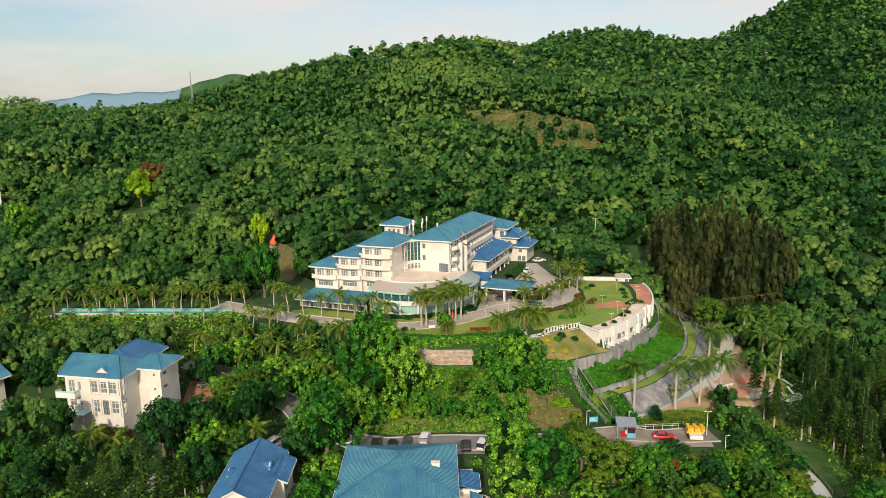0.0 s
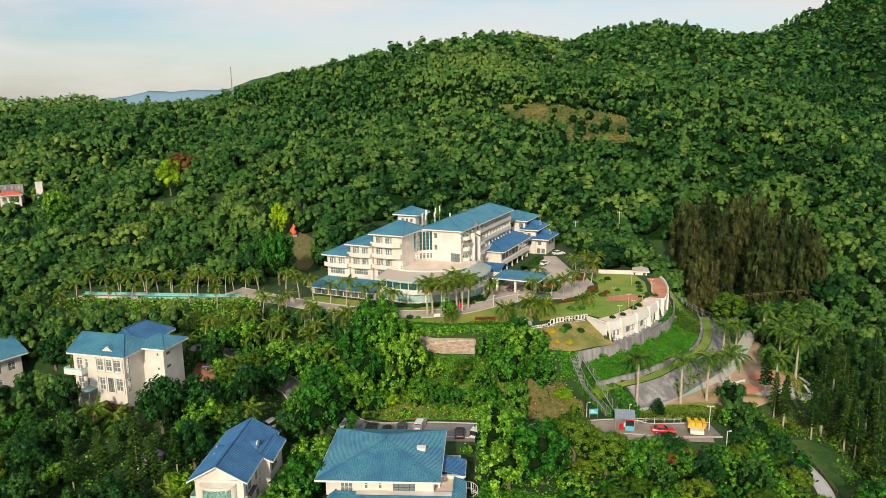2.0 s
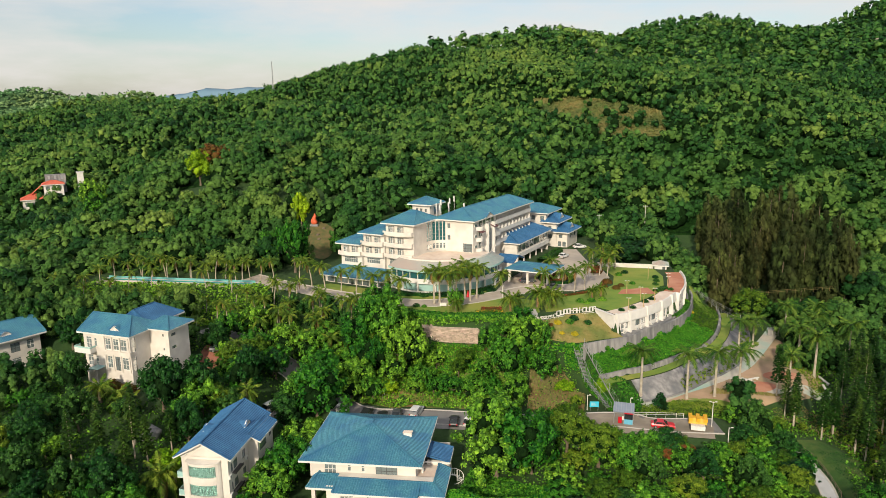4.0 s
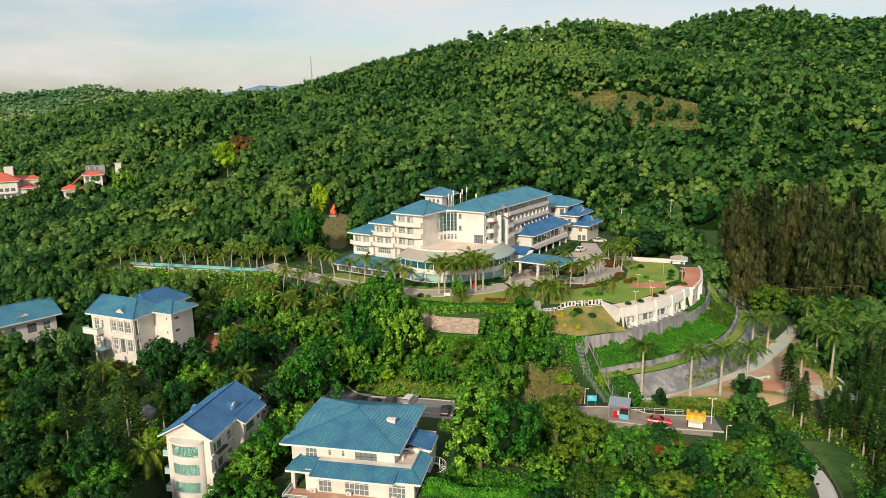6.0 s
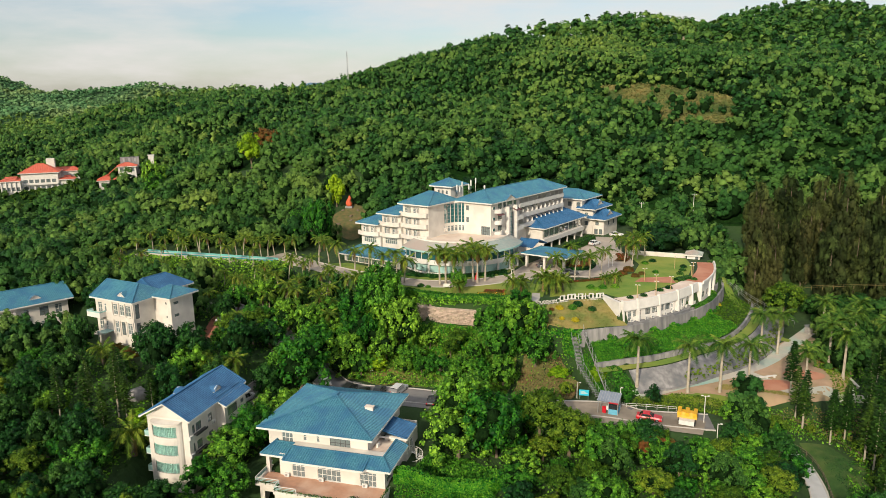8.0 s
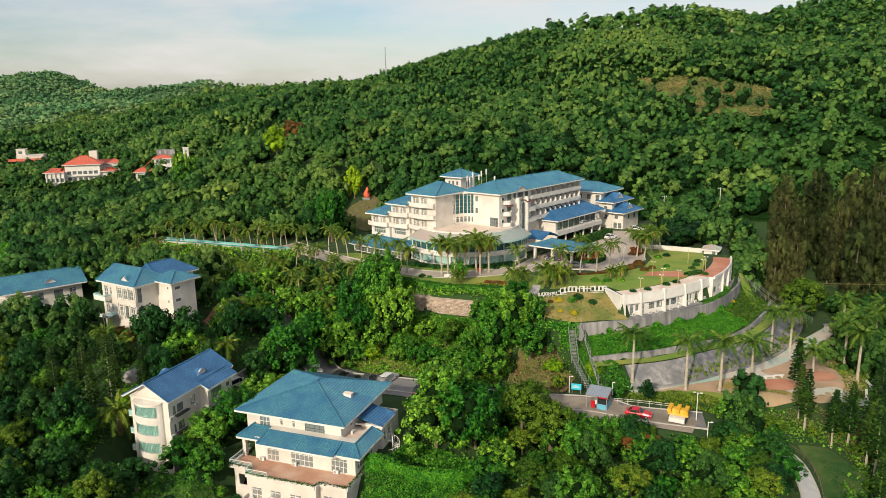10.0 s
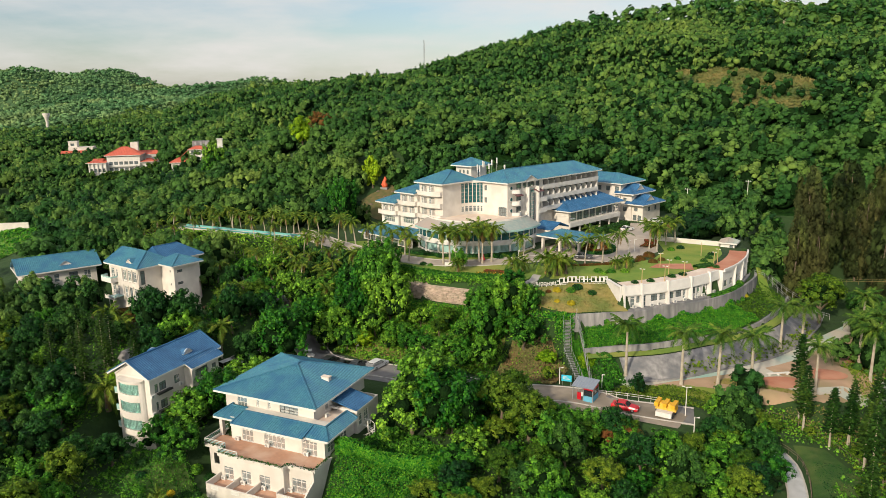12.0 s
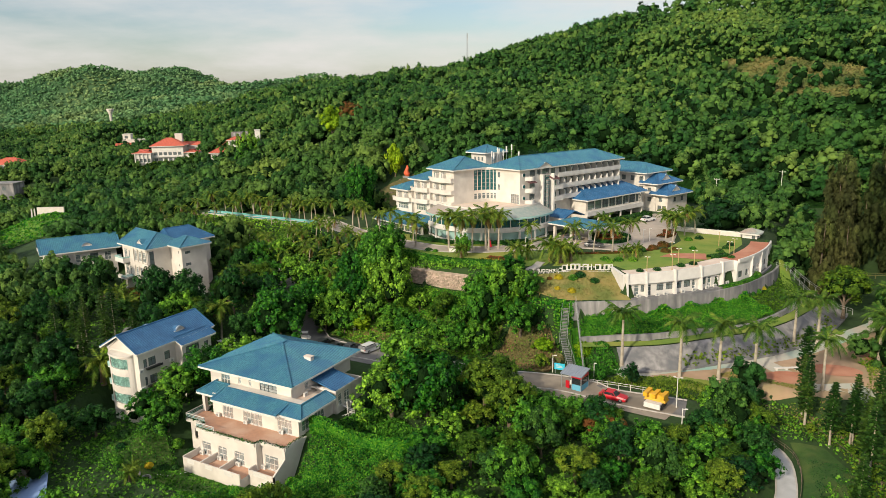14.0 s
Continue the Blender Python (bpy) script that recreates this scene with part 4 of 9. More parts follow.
    h.slab(-10.6, 0.9, 91.4, 94.4, -12.1, -12.05, DECK, "balcony_floor")
    h.slab(1.2, 5.7, 93.2, 95.5, -12.1, -12.05, DECK, "balcony_floor")
    # spiral stair at the side
    st = Shape()
    for i in range(22):
        a = i * 0.42
        z = -10.6 + i * 0.19
        st.add([(7.6 + 0.12 * math.cos(a), 109 + 0.12 * math.sin(a), z), (7.6 + 1.15 * math.cos(a), 109 + 1.15 * math.sin(a), z), (7.6 + 1.15 * math.cos(a + 0.4), 109 + 1.15 * math.sin(a + 0.4), z), (7.6 + 0.12 * math.cos(a + 0.4), 109 + 0.12 * math.sin(a + 0.4), z),
                (7.6 + 0.12 * math.cos(a), 109 + 0.12 * math.sin(a), z - 0.08), (7.6 + 1.15 * math.cos(a), 109 + 1.15 * math.sin(a), z - 0.08), (7.6 + 1.15 * math.cos(a + 0.4), 109 + 1.15 * math.sin(a + 0.4), z - 0.08), (7.6 + 0.12 * math.cos(a + 0.4), 109 + 0.12 * math.sin(a + 0.4), z - 0.08)],
               [(0, 1, 2, 3), (7, 6, 5, 4), (0, 4, 5, 1), (1, 5, 6, 2), (2, 6, 7, 3)])
        st.bar((7.6 + 1.12 * math.cos(a), 109 + 1.12 * math.sin(a), z), (7.6 + 1.12 * math.cos(a), 109 + 1.12 * math.sin(a), z + 1), 0.04)
        st.bar((7.6 + 1.12 * math.cos(a), 109 + 1.12 * math.sin(a), z + 1), (7.6 + 1.12 * math.cos(a + 0.42), 109 + 1.12 * math.sin(a + 0.42), z + 1.19), 0.07)
    st.tube([(7.6, 109, -11), (7.6, 109, -5.6)], [0.1, 0.1], 8)
    part("spiral_stair", st, AC_WHITE, h.e, "white metal spiral stair")
    # porch roof on the parking side
    h.hip(-16.4, -10.2, 118.2, 123.0, -3.6, 1.3, "y", a=0.05, b=2.2)
    h.ring(-15.6, -11.0, 118.2, 122.2, -7.6, -3.8)
    return h


def slab_villa():
    """Tall narrow villa with a curved bay of curtained windows under its gable."""
    h = House("gabled_villa", "tall cream gabled villa with blue tiled roof and curved bay", pose(0, 0, 0))
    lv = (-2.55, -5.75, -8.95)
    h.ring(-35.7, -27.9, 97.9, 113.4, -13.5, 0.55, {
        "s": [(2.4, 5.6, z - 0.1, z + 1.9, "void") for z in lv],
        "e": [(1.0, 1.7, z, z + 1.5, "k") if i == 0 else (1.0, 1.5, z, z + 1.5, "k") for i, z in enumerate(lv)] + [(2.0, 3.5, z, z + 1.5, "k") for z in lv] + [(5.4, 6.6, z, z + 1.5, "k") for z in lv] + [(14.6, 15.4, z + 0.4, z + 1.4, "w") for z in lv],
        "w": [(9.0, 10.4, z, z + 1.5, "w") for z in lv] + [(3.0, 4.4, z, z + 1.5, "w") for z in lv]})
    for z in (-0.2, -3.3, -6.5, -9.7):
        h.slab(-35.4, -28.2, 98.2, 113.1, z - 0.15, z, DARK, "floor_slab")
    h.hip(-36.6, -27.0, 97.1, 114.2, 0.65, 2.65, "y", a=0, b=0, m=TILE_DEEP, eaves=False)
    sh = Shape()
    for x in (-36.6, -27.0):
        sh.bar((x, 97.1, 0.47), (x, 114.2, 0.47), 0.16, 0.3)
    part("fascia", sh, WHITE, h.e)
    h.gable((-35.7, 97.9, 0.5), (-27.9, 97.9, 0.5), (-31.8, 97.9, 3.05))
    h.gable((-27.9, 113.4, 0.5), (-35.7, 113.4, 0.5), (-31.8, 113.4, 3.05))
    for y in (97.1, 114.2):
        for x in (-36.65, -26.95):
            part("barge_board", Shape().bar((x, y, 0.5), (-31.8, y, 3.2), 0.16, 0.32), WHITE, h.e)
    # eastern projection
    h.ring(-27.9, -26.1, 105.7, 112.4, -13.5, -0.2, {"s": [(0.5, 1.4, z, z + 1.4, "w") for z in ()], "e": [(0.8, 3.8, z - 0.1, z + 1.6, "k") for z in lv] + [(5.0, 6.0, z + 0.5, z + 1.3, "k") for z in lv]})
    h.roof([[(-25.4, 105.2, -0.1), (-25.4, 113.0, -0.1), (-27.6, 113.0, 0.92), (-27.6, 105.2, 0.92)]], TILE_DEEP)
    sh = Shape().bar((-25.4, 105.2, -0.26), (-25.4, 113.0, -0.26), 0.16, 0.3).bar((-25.4, 105.2, -0.23), (-27.4, 105.2, 0.66), 0.16, 0.3)
    part("fascia", sh, WHITE, h.e)
    # curved bay
    n = 14
    cx, rad, dep = -31.9, 2.9, 1.35
    arc = lambda k: [(cx - rad * math.cos(math.pi * i / n), 97.9 - dep * math.sin(math.pi * i / n) * k) for i in range(n + 1)]
    sh = Shape()
    bands = [(-9.9, lv[2]), (lv[2] + 1.9, lv[1]), (lv[1] + 1.9, lv[0]), (lv[0] + 1.9, -0.15)]
    a, b = arc(1), arc(0.86)
    bay = part("bay", sh.strip([(x, y, bands[0][0]) for x, y in a], [(x, y, bands[0][1]) for x, y in a]).strip([(x, y, bands[0][1]) for x, y in a], [(x, y, bands[0][1]) for x, y in b]), WALL, h.e, smooth=False)
    part("bay_floor", Shape().prism(a, -10.0, -9.9), WALL, bay)
    for lo, hi in bands[1:]:
        sh = Shape().strip([(x, y, lo) for x, y in a], [(x, y, hi) for x, y in a])
        sh.strip([(x, y, hi) for x, y in a], [(x, y, hi) for x, y in b])
        sh.strip([(x, y, lo) for x, y in b], [(x, y, lo) for x, y in a])
        part("bay_band", sh, WALL, bay)
    for lo, hi in ((lv[2], lv[2] + 1.9), (lv[1], lv[1] + 1.9), (lv[0], lv[0] + 1.9)):
        for i0, i1 in ((0, 3), (11, 14)):
            part("bay_pier", Shape().strip([(x, y, lo) for x, y in a[i0:i1 + 1]], [(x, y, hi) for x, y in a[i0:i1 + 1]]), WALL, bay)
    sh = Shape()
    sh.strip([(x, y - 0.25, -0.25) for x, y in arc(1.1)], [(x, y - 0.25, 0.0) for x, y in arc(1.1)])
    sh.strip([(x, y - 0.25, 0.0) for x, y in arc(1.1)], [(x, 97.9, 0.1) for x, y in arc(1)])
    part("bay_cornice", sh, WALL, bay)
    for z in lv:
        sh, cs, fr = Shape(), Shape(), Shape()
        ins = b[3:12]
        sh.strip([(x, y, z) for x, y in ins], [(x, y, z + 1.9) for x, y in ins])
        win = part("bay_window", sh, GLASS_CLEAR, bay)
        folds = [(x + (x2 - x) * f, y + (y2 - y) * f + 0.12 + (0.05 if k % 2 else -0.05)) for (x, y), (x2, y2) in zip(ins, ins[1:]) for k, f in enumerate((0, 0.25, 0.5, 0.75))]
        cs.strip([(x, y, z) for x, y in folds], [(x, y, z + 1.9) for x, y in folds])
        part("bay_curtain", cs, CURTAIN_TEAL, bay, "teal green curtain")
    # flower ledges and air conditioners on the long side
    for z in lv:
        part("flower_ledge", Shape().box(-27.9, -27.3, 99.2, 102.2, z - 0.35, z - 0.12).box(-27.35, -27.25, 99.1, 102.3, z - 0.4, z - 0.02), BLACK, h.e, "black iron flower ledge")
        h.aircon(-27.9, 98.2, z - 0.6, 90)
        h.aircon(-27.9, 104.6, z - 0.7, 90)
    # western balconies
    for z in (-0.9 - 2.6, -6.7, -9.9):
        b = part("balcony", Shape().box(-36.9, -35.7, 98.3, 101.2, z - 0.15, z), WHITE, h.e)
        part("balustrade", Shape().box(-36.9, -36.85, 98.3, 101.2, z, z + 0.95).box(-36.9, -35.7, 98.3, 98.35, z, z + 0.95), GLASS_PALE, b, "pale green glass balustrade")
    h.dormer(pose(-28.6, 107.6, 1.5, 0, 0, 90), TILE_DEEP, 2.2, 0.8, 2.4)
    h.dormer(pose(-34.9, 105.5, 1.6, 0, 0, -90), TILE_DEEP, 2.6, 0.7, 2.2)
    return h


def double_villa():
    """Wide villa with front windows in two storeys and a stair wing."""
    h = House("double_villa", "wide cream two-storey villa with blue tiled roofs and balconies", pose(-65.2, 135.3, 0, 0, 0, -12) @ Matrix.Diagonal((0.87, 0.95, 1, 1)))
    u1 = [(6.6, 8.2, 5.9, 8.3, "c"), (9.0, 10.6, 5.9, 8.3, "c"), (11.2, 13.0, 5.9, 8.3, "c"), (6.8, 8.4, 1.8, 4.4, "c"), (9.2, 10.8, 1.4, 4.4, "k"), (11.4, 13.2, 1.8, 4.4, "c"), (0.8, 2.4, 5.7, 8.2, "c"), (3.2, 4.0, 6.2, 8, "w"), (0.8, 2.4, 1.8, 4.2, "w"), (3.2, 4.0, 2, 4, "w")]
    h.ring(-9.3, 4.8, -6.3, 2.6, -3.0, 9.2, {"s": u1, "e": [(0.5, 1.6, 5.4, 8.6, "k"), (0.5, 1.6, 1.5, 4.4, "k")]})
    for z in (5.2, 1.2):
        h.slab(-9.0, 4.5, -6.0, 2.3, z - 0.2, z, DARK, "floor_slab")
    # main roof: gable to the west, hip to the east
    h.roof([[(-10.3, -7.1, 9.4), (5.6, -7.1, 9.4), (1.4, -1.9, 12.2), (-10.3, -1.9, 12.2)], [(5.6, 3.3, 9.4), (-10.3, 3.3, 9.4), (-10.3, -1.9, 12.2), (1.4, -1.9, 12.2)], [(5.6, -7.1, 9.4), (5.6, 3.3, 9.4), (1.4, -1.9, 12.2)]], TILE)
    h.eaves([(-10.3, -7.1), (5.6, -7.1), (5.6, 3.3), (-10.3, 3.3)], 9.4)
    h.gable((-9.3, 2.6, 9.2), (-9.3, -6.3, 9.2), (-9.3, -1.9, 11.9))
    h.dormer(pose(0.3, -5.9, 10.0, 0, 0, 0), TILE, 2.8, 1.0, 2.8, False)
    # stair wing
    h.ring(4.8, 10.6, -0.4, 6.2, -3.0, 9.4, {"s": [(3.9, 4.4, 7.8, 8.3, "k"), (3.9, 4.4, 4.7, 5.2, "k"), (3.9, 4.4, 1.4, 1.9, "k"), (4.2, 4.9, -1.4, 0.2, "k")], "e": [(0.9, 2.3, 7.7, 8.3, "k"), (0.9, 2.3, 4.9, 5.5, "k"), (0.9, 2.3, 1.3, 1.9, "k")]})
    h.hip(3.6, 11.7, -1.4, 7.2, 9.6, 1.7, "x", a=3, b=4)
    # rear block
    h.ring(-5.4, 3.0, 2.6, 11.4, -2.8, 9.2, {"e": [(2, 4, 5.8, 7.6, "w"), (2, 4, 1.8, 3.6, "w")]})
    h.hip(-6.4, 4.0, 1.0, 12.4, 9.5, 2.9, "y", a=0.3, b=4.4, m=TILE_DEEP)
    # balconies and porch
    balcony(h, -10.6, -5.6, -8.0, -6.3, 5.2, 0.9, glass_top=True)
    sh = Shape()
    for z in (4.75,):
        sh.box(-3.4, 4.9, -6.55, -6.3, z, z + 0.9)
    part("band_course", sh, WALL, h.e)
    for x in (-2.9, -0.6, 1.8, 4.3):
        part("pilaster", Shape().box(x - 0.18, x + 0.18, -6.5, -6.3, 1.2, 8.6), WALL, h.e)
    part("porch_roof", Shape().box(-5.9, -3.2, -9.0, -6.4, 2.0, 2.15), GLASS_PALE, h.e, "pale green glass porch roof")
    part("porch_post", Shape().box(-5.8, -5.7, -8.9, -8.8, -1.8, 2.0).box(-3.4, -3.3, -8.9, -8.8, -1.8, 2.0), WHITE, h.e)
    part("balcony", Shape().box(-10.0, -5.6, -8.0, -6.3, 1.0, 1.2).box(-10.0, -5.6, -8.0, -7.85, 1.2, 2.0), WHITE, h.e)
    # outer steps beside the stair wing
    st = Shape()
    for i in range(8):
        st.box(11.0 + i * 0.35, 11.35 + i * 0.35, 1.0, 3.6, -3.0, -1.2 - i * 0.2)
    part("outer_steps", st, WHITE, h.e)
    part("terrace_slab", Shape().box(5.2, 12.6, -2.4, -0.4, -3.0, -2.2), WHITE, h.e)
    part("terrace_post", Shape().box(5.4, 5.8, -2.3, -1.9, -5.6, -3.0), WHITE, h.e)
    part("terrace_tank", Shape().box(6.6, 9.6, -1.8, -0.6, -2.2, -1.3), mat("blue_rail", (0.12, 0.35, 0.62), (0.2, 0.42, 0.66), 3, 0.6), h.e, "blue painted railing and tubs")
    return h


def long_villa():
    h = House("long_villa", "long cream villa with blue tiled gable roof among trees", pose(-103.5, 139, 0, 0, 0, 62))
    h.ring(-8.5, 8.5, -5.2, 5.2, -4.0, 4.1, {"s": [(3, 5, 0.8, 3, "k"), (7, 8.2, 1, 3, "w"), (10.5, 12.5, 0.8, 3, "k"), (14, 15.6, 0.8, 3, "w"), (3, 5, -2.6, -0.6, "w"), (10.5, 12.5, -2.6, -0.6, "w")]})
    h.hip(-9.6, 9.6, -6.3, 6.3, 4.2, 3.0, "x", a=0, b=0)
    h.gable((-8.5, 5.2, 4.0), (-8.5, -5.2, 4.0), (-8.5, 0, 6.9))
    h.gable((8.5, -5.2, 4.0), (8.5, 5.2, 4.0), (8.5, 0, 6.9))
    h.dormer(pose(1.5, -4.6, 5.0, 0, 0, 0), TILE, 2.6, 0.8, 2.6)
    part("corner_bay", Shape().box(-9.8, -3.4, -6.6, -5.2, -4.0, 3.0), WALL, h.e)
    return h


# ---- the hotel, in its own turned frame (x along the front to the east, y back to the north) ----
def hotel():
    h = House("hotel", "cream five-storey resort hotel with blue tiled hipped roofs and curved podium", pose(3.6, 190.4, 0, 0, 0, -21), "hotel")
    G = 6.5
    fl = (20.55, 17.45, 14.4, 11.3)
    # main block: front, recessed balconies to the east
    front = [(0.6, 1.5, 20.9, 22.3, "k"), (0.6, 1.5, 17.6, 19.0, "k"), (5.6, 8.4, 14.5, 16.9, "k")]
    h.wall(-9.6, 0.9, -0.9, 0.9, G, 23.35, front)
    east_s = [(3.4, 5.4, 20.8, 22.9, "k"), (3.4, 5.4, 17.6, 19.7, "k"), (3.4, 5.4, 14.5, 16.7, "k"), (8.2, 11.4, 7.0, 21.2, "g"), (6.2, 7.6, 21.4, 22.9, "k"), (8.3, 10.9, 21.6, 23.0, "k"), (11.8, 13.4, 21.0, 22.9, "k"), (13.0, 14.0, 17.8, 19.6, "k"), (13.0, 14.0, 14.8, 16.4, "k"), (13.0, 14.0, 11.4, 13, "k")]
    h.wall(-0.9, 1.15, -0.9, 16.0, G, 23.35, east_s)
    h.wall(-2.6, 16.0, -2.6, 43.5, G, 23.35, [(1.2 + 5.4 * i + k, 1.2 + 5.4 * i + k + 1.9, z + 0.1, z + 2.3, "k") for i in range(5) for k in (0, 2.6) for z in fl[:3]])
    h.wall(-0.9, 43.5, -12.0, 43.5, G, 23.35)
    h.wall(-12.0, 43.5, -12.0, 2.0, G, 23.35, [(3 + 4 * i, 5 + 4 * i, z + 0.8, z + 2.2, "w") for i in range(9) for z in fl[:3]])
    for z in fl:
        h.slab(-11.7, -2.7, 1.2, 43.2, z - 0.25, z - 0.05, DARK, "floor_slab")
    for z in fl[:3]:
        sh = Shape().box(-2.6, -0.75, 16.0, 43.6, z - 0.3, z)
        sh.box(-0.9, -0.7, 16.0, 43.6, z, z + 0.95)
        b = part("balcony", sh, WHITE, h.e, "long white balcony band")
        for i in range(6):
            y = 16.2 + i * 5.4
            fin = Shape()
            arc = [(-2.6, z), (-0.95, z), (-0.95, z + 1.2), (-1.0, z + 1.75), (-1.3, z + 2.2), (-1.75, z + 2.4), (-2.6, z + 2.4)]
            n = len(arc)
            fin.add([(x, y - 0.12, zz) for x, zz in arc] + [(x, y + 0.12, zz) for x, zz in arc], [tuple(range(n)), tuple(reversed(range(n, 2 * n)))] + [(i2, n + i2, n + (i2 + 1) % n, (i2 + 1) % n) for i2 in range(n)])
            part("partition", fin, WHITE, b, "rounded white balcony partition")
            if i < 5:
                fin2 = Shape()
                fin2.add([(x, y + 2.58, zz) for x, zz in arc] + [(x, y + 2.82, zz) for x, zz in arc], [tuple(range(n)), tuple(reversed(range(n, 2 * n)))] + [(i2, n + i2, n + (i2 + 1) % n, (i2 + 1) % n) for i2 in range(n)])
                part("partition", fin2, WHITE, b)
    h.hip(-13.0, 0, 0, 44.4, 23.5, 2.75, "y", a=6, b=6, spacing=0.5)
    # pedimented dormer over the glazed stair
    h.dormer(pose(0.0, 9.6, 23.5, 0, 0, 90), TILE, 5.0, 1.25, 4.5, False)
    # small corner balconies, awnings, pilasters by the stair glass
    for z in fl[:3]:
        sh = Shape()
        arc = [(-0.9 + 1.3 * math.sin(math.pi * i / 10), 6.4 - 3.6 * (i / 10)) for i in range(11)]
        for dz0, dz1 in ((-0.25, 0.9),):
            sh.strip([(x, y, z + dz0) for x, y in arc], [(x, y, z + dz1) for x, y in arc])
            sh.add([(x, y, z) for x, y in arc], [tuple(range(11))])
            sh.strip([(x, y, z + dz1) for x, y in arc], [(x - 0.12, y, z + dz1) for x, y in arc])
            sh.strip([(x - 0.12, y, z + dz0) for x, y in arc], [(x - 0.12, y, z + dz1) for x, y in arc])
        part("balcony", sh, WHITE, h.e, "small curved white balcony")
    for y, z in ((4.4, 20.0), (13.4, 20.3)):
        part("awning", Shape().add([(-0.85, y - 1.4, z + 0.5), (-0.85, y + 1.4, z + 0.5), (0.7, y + 1.4, z - 0.15), (0.7, y - 1.4, z - 0.15), (-0.85, y - 1.4, z + 0.4), (-0.85, y + 1.4, z + 0.4), (0.7, y + 1.4, z - 0.25), (0.7, y - 1.4, z - 0.25)],
                                   [(0, 1, 2, 3), (7, 6, 5, 4), (0, 3, 7, 4), (3, 2, 6, 7), (2, 1, 5, 6)]), DARK_RED, h.e, "maroon awning")
    for z in (21.9, 18.9, 15.9):
        r = part("round_window", Shape().tube([(-0.95, 2.35, z), (-0.78, 2.35, z)], [0.62, 0.62], 16), WHITE, h.e, "round porthole window")
        part("pane", Shape().tube([(-0.95, 2.35, z), (-0.76, 2.35, z)], [0.46, 0.46], 16), GLASS_GREEN, r)
    for y in (8.7, 12.9):
        part("pilaster", Shape().box(-0.9, 0.35, y - 0.25, y + 0.25, G, 21.6), WHITE, h.e)
    for z in (17.45, 14.4):
        b = Shape().box(-0.9, 0.5, 13.2, 16.4, z - 0.25, z).box(0.38, 0.5, 13.2, 16.4, z, z + 0.9).box(-0.9, 0.5, 13.2, 13.32, z, z + 0.9)
        part("balcony", b, WHITE, h.e)
    # concave glazed stair between wing and main block
    gp = [(-13.1 + 3.5 * (1 - math.cos(math.pi / 2 * i / 6)), -4.0 + 4.9 * math.sin(math.pi / 2 * i / 6)) for i in range(7)]
    for (ax, ay), (bx, by) in zip(gp, gp[1:]):
        ln = math.hypot(bx - ax, by - ay)
        h.wall(ax, ay, bx, by, G, 23.2, [(0.06, ln - 0.06, 17.4, 22.8, "g"), (0.12, ln - 0.12, 15.0, 16.6, "w")], t=0.18)
    # wing in three steps
    for x0, x1, y0, y1, z, nfl in ((-22.0, -13.1, -11.0, 1.0, 23.35, 3), (-29.0, -22.0, -11.9, -1.0, 20.2, 2), (-36.2, -29.0, -12.8, -2.2, 17.0, 1)):
        top = [z - 2.85 - 3.1 * i for i in range(nfl)]
        ops = [(0.7 + 2.9 * k, 2.8 + 2.9 * k, t, t + 2.1, "c") for t in top for k in range(int((x1 - x0 - 0.8) / 2.9))]
        low = top[-1] - 3.1
        ops += [(1.0, x1 - x0 - 1.6, low + 0.5, low + 2.0, "c")]
        h.wall(x0, y0, x1, y0, G, z, ops)
        h.wall(x1, y0 + 0.25, x1, y1 if x1 < -14 else -4.0, G, z)
        h.wall(x1, y1, x0, y1, G, z)
        h.wall(x0, y1 - 0.25, x0, y0 + 0.25, G, z)
        for t in top:
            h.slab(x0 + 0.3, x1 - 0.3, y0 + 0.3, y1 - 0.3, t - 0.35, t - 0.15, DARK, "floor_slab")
            # bowed balcony
            n = 12
            arc = [(x0 - 0.5 + (x1 - x0 + 0.4) * i / n, y0 - 0.9 - 0.75 * math.sin(math.pi * i / n)) for i in range(n + 1)]
            sh = Shape()
            sh.strip([(x, y, t - 0.45) for x, y in arc], [(x, y, t + 0.75) for x, y in arc])
            sh.strip([(x, y, t + 0.75) for x, y in arc], [(x, y + 0.14, t + 0.75) for x, y in arc])
            sh.strip([(x, y + 0.14, t + 0.75) for x, y in arc], [(x, y + 0.14, t - 0.1) for x, y in arc])
            sh.strip([(x, y, t - 0.1) for x, y in arc], [(x, y0, t - 0.1) for x, y in arc])
            sh.strip([(x, y0, t - 0.45) for x, y in arc], [(x, y, t - 0.45) for x, y in arc])
            for a in (arc[0], arc[-1]):
                sh.add([(a[0], a[1], t - 0.45), (a[0], y0, t - 0.45), (a[0], y0, t + 0.75), (a[0], a[1], t + 0.75)], [(0, 1, 2, 3)])
            b = part("balcony", sh, WALL, h.e, "bowed cream balcony")
            for k in range(1, int((x1 - x0) / 2.9) + 1):
                xx = x0 - 0.1 + k * 2.9
                if xx < x1 - 0.4:
                    part("partition", Shape().box(xx - 0.1, xx + 0.1, y0 - 1.2, y0, t, t + 1.9), WHITE, b)
    h.hip(-23.0, -12.2, -12.1, 2.0, 23.5, 2.9, "x", a=5.6, b=3.4, spacing=0.5)
    zz = 20.3
    h.roof([[(-30.2, -13.0, zz), (-22.0, -13.0, zz), (-22.0, -6.4, zz + 2.2), (-25.6, -6.4, zz + 2.2)], [(-30.2, 0, zz), (-30.2, -13.0, zz), (-25.6, -6.4, zz + 2.2)], [(-22.0, 0, zz), (-30.2, 0, zz), (-25.6, -6.4, zz + 2.2), (-22.0, -6.4, zz + 2.2)]], TILE, 0.5)
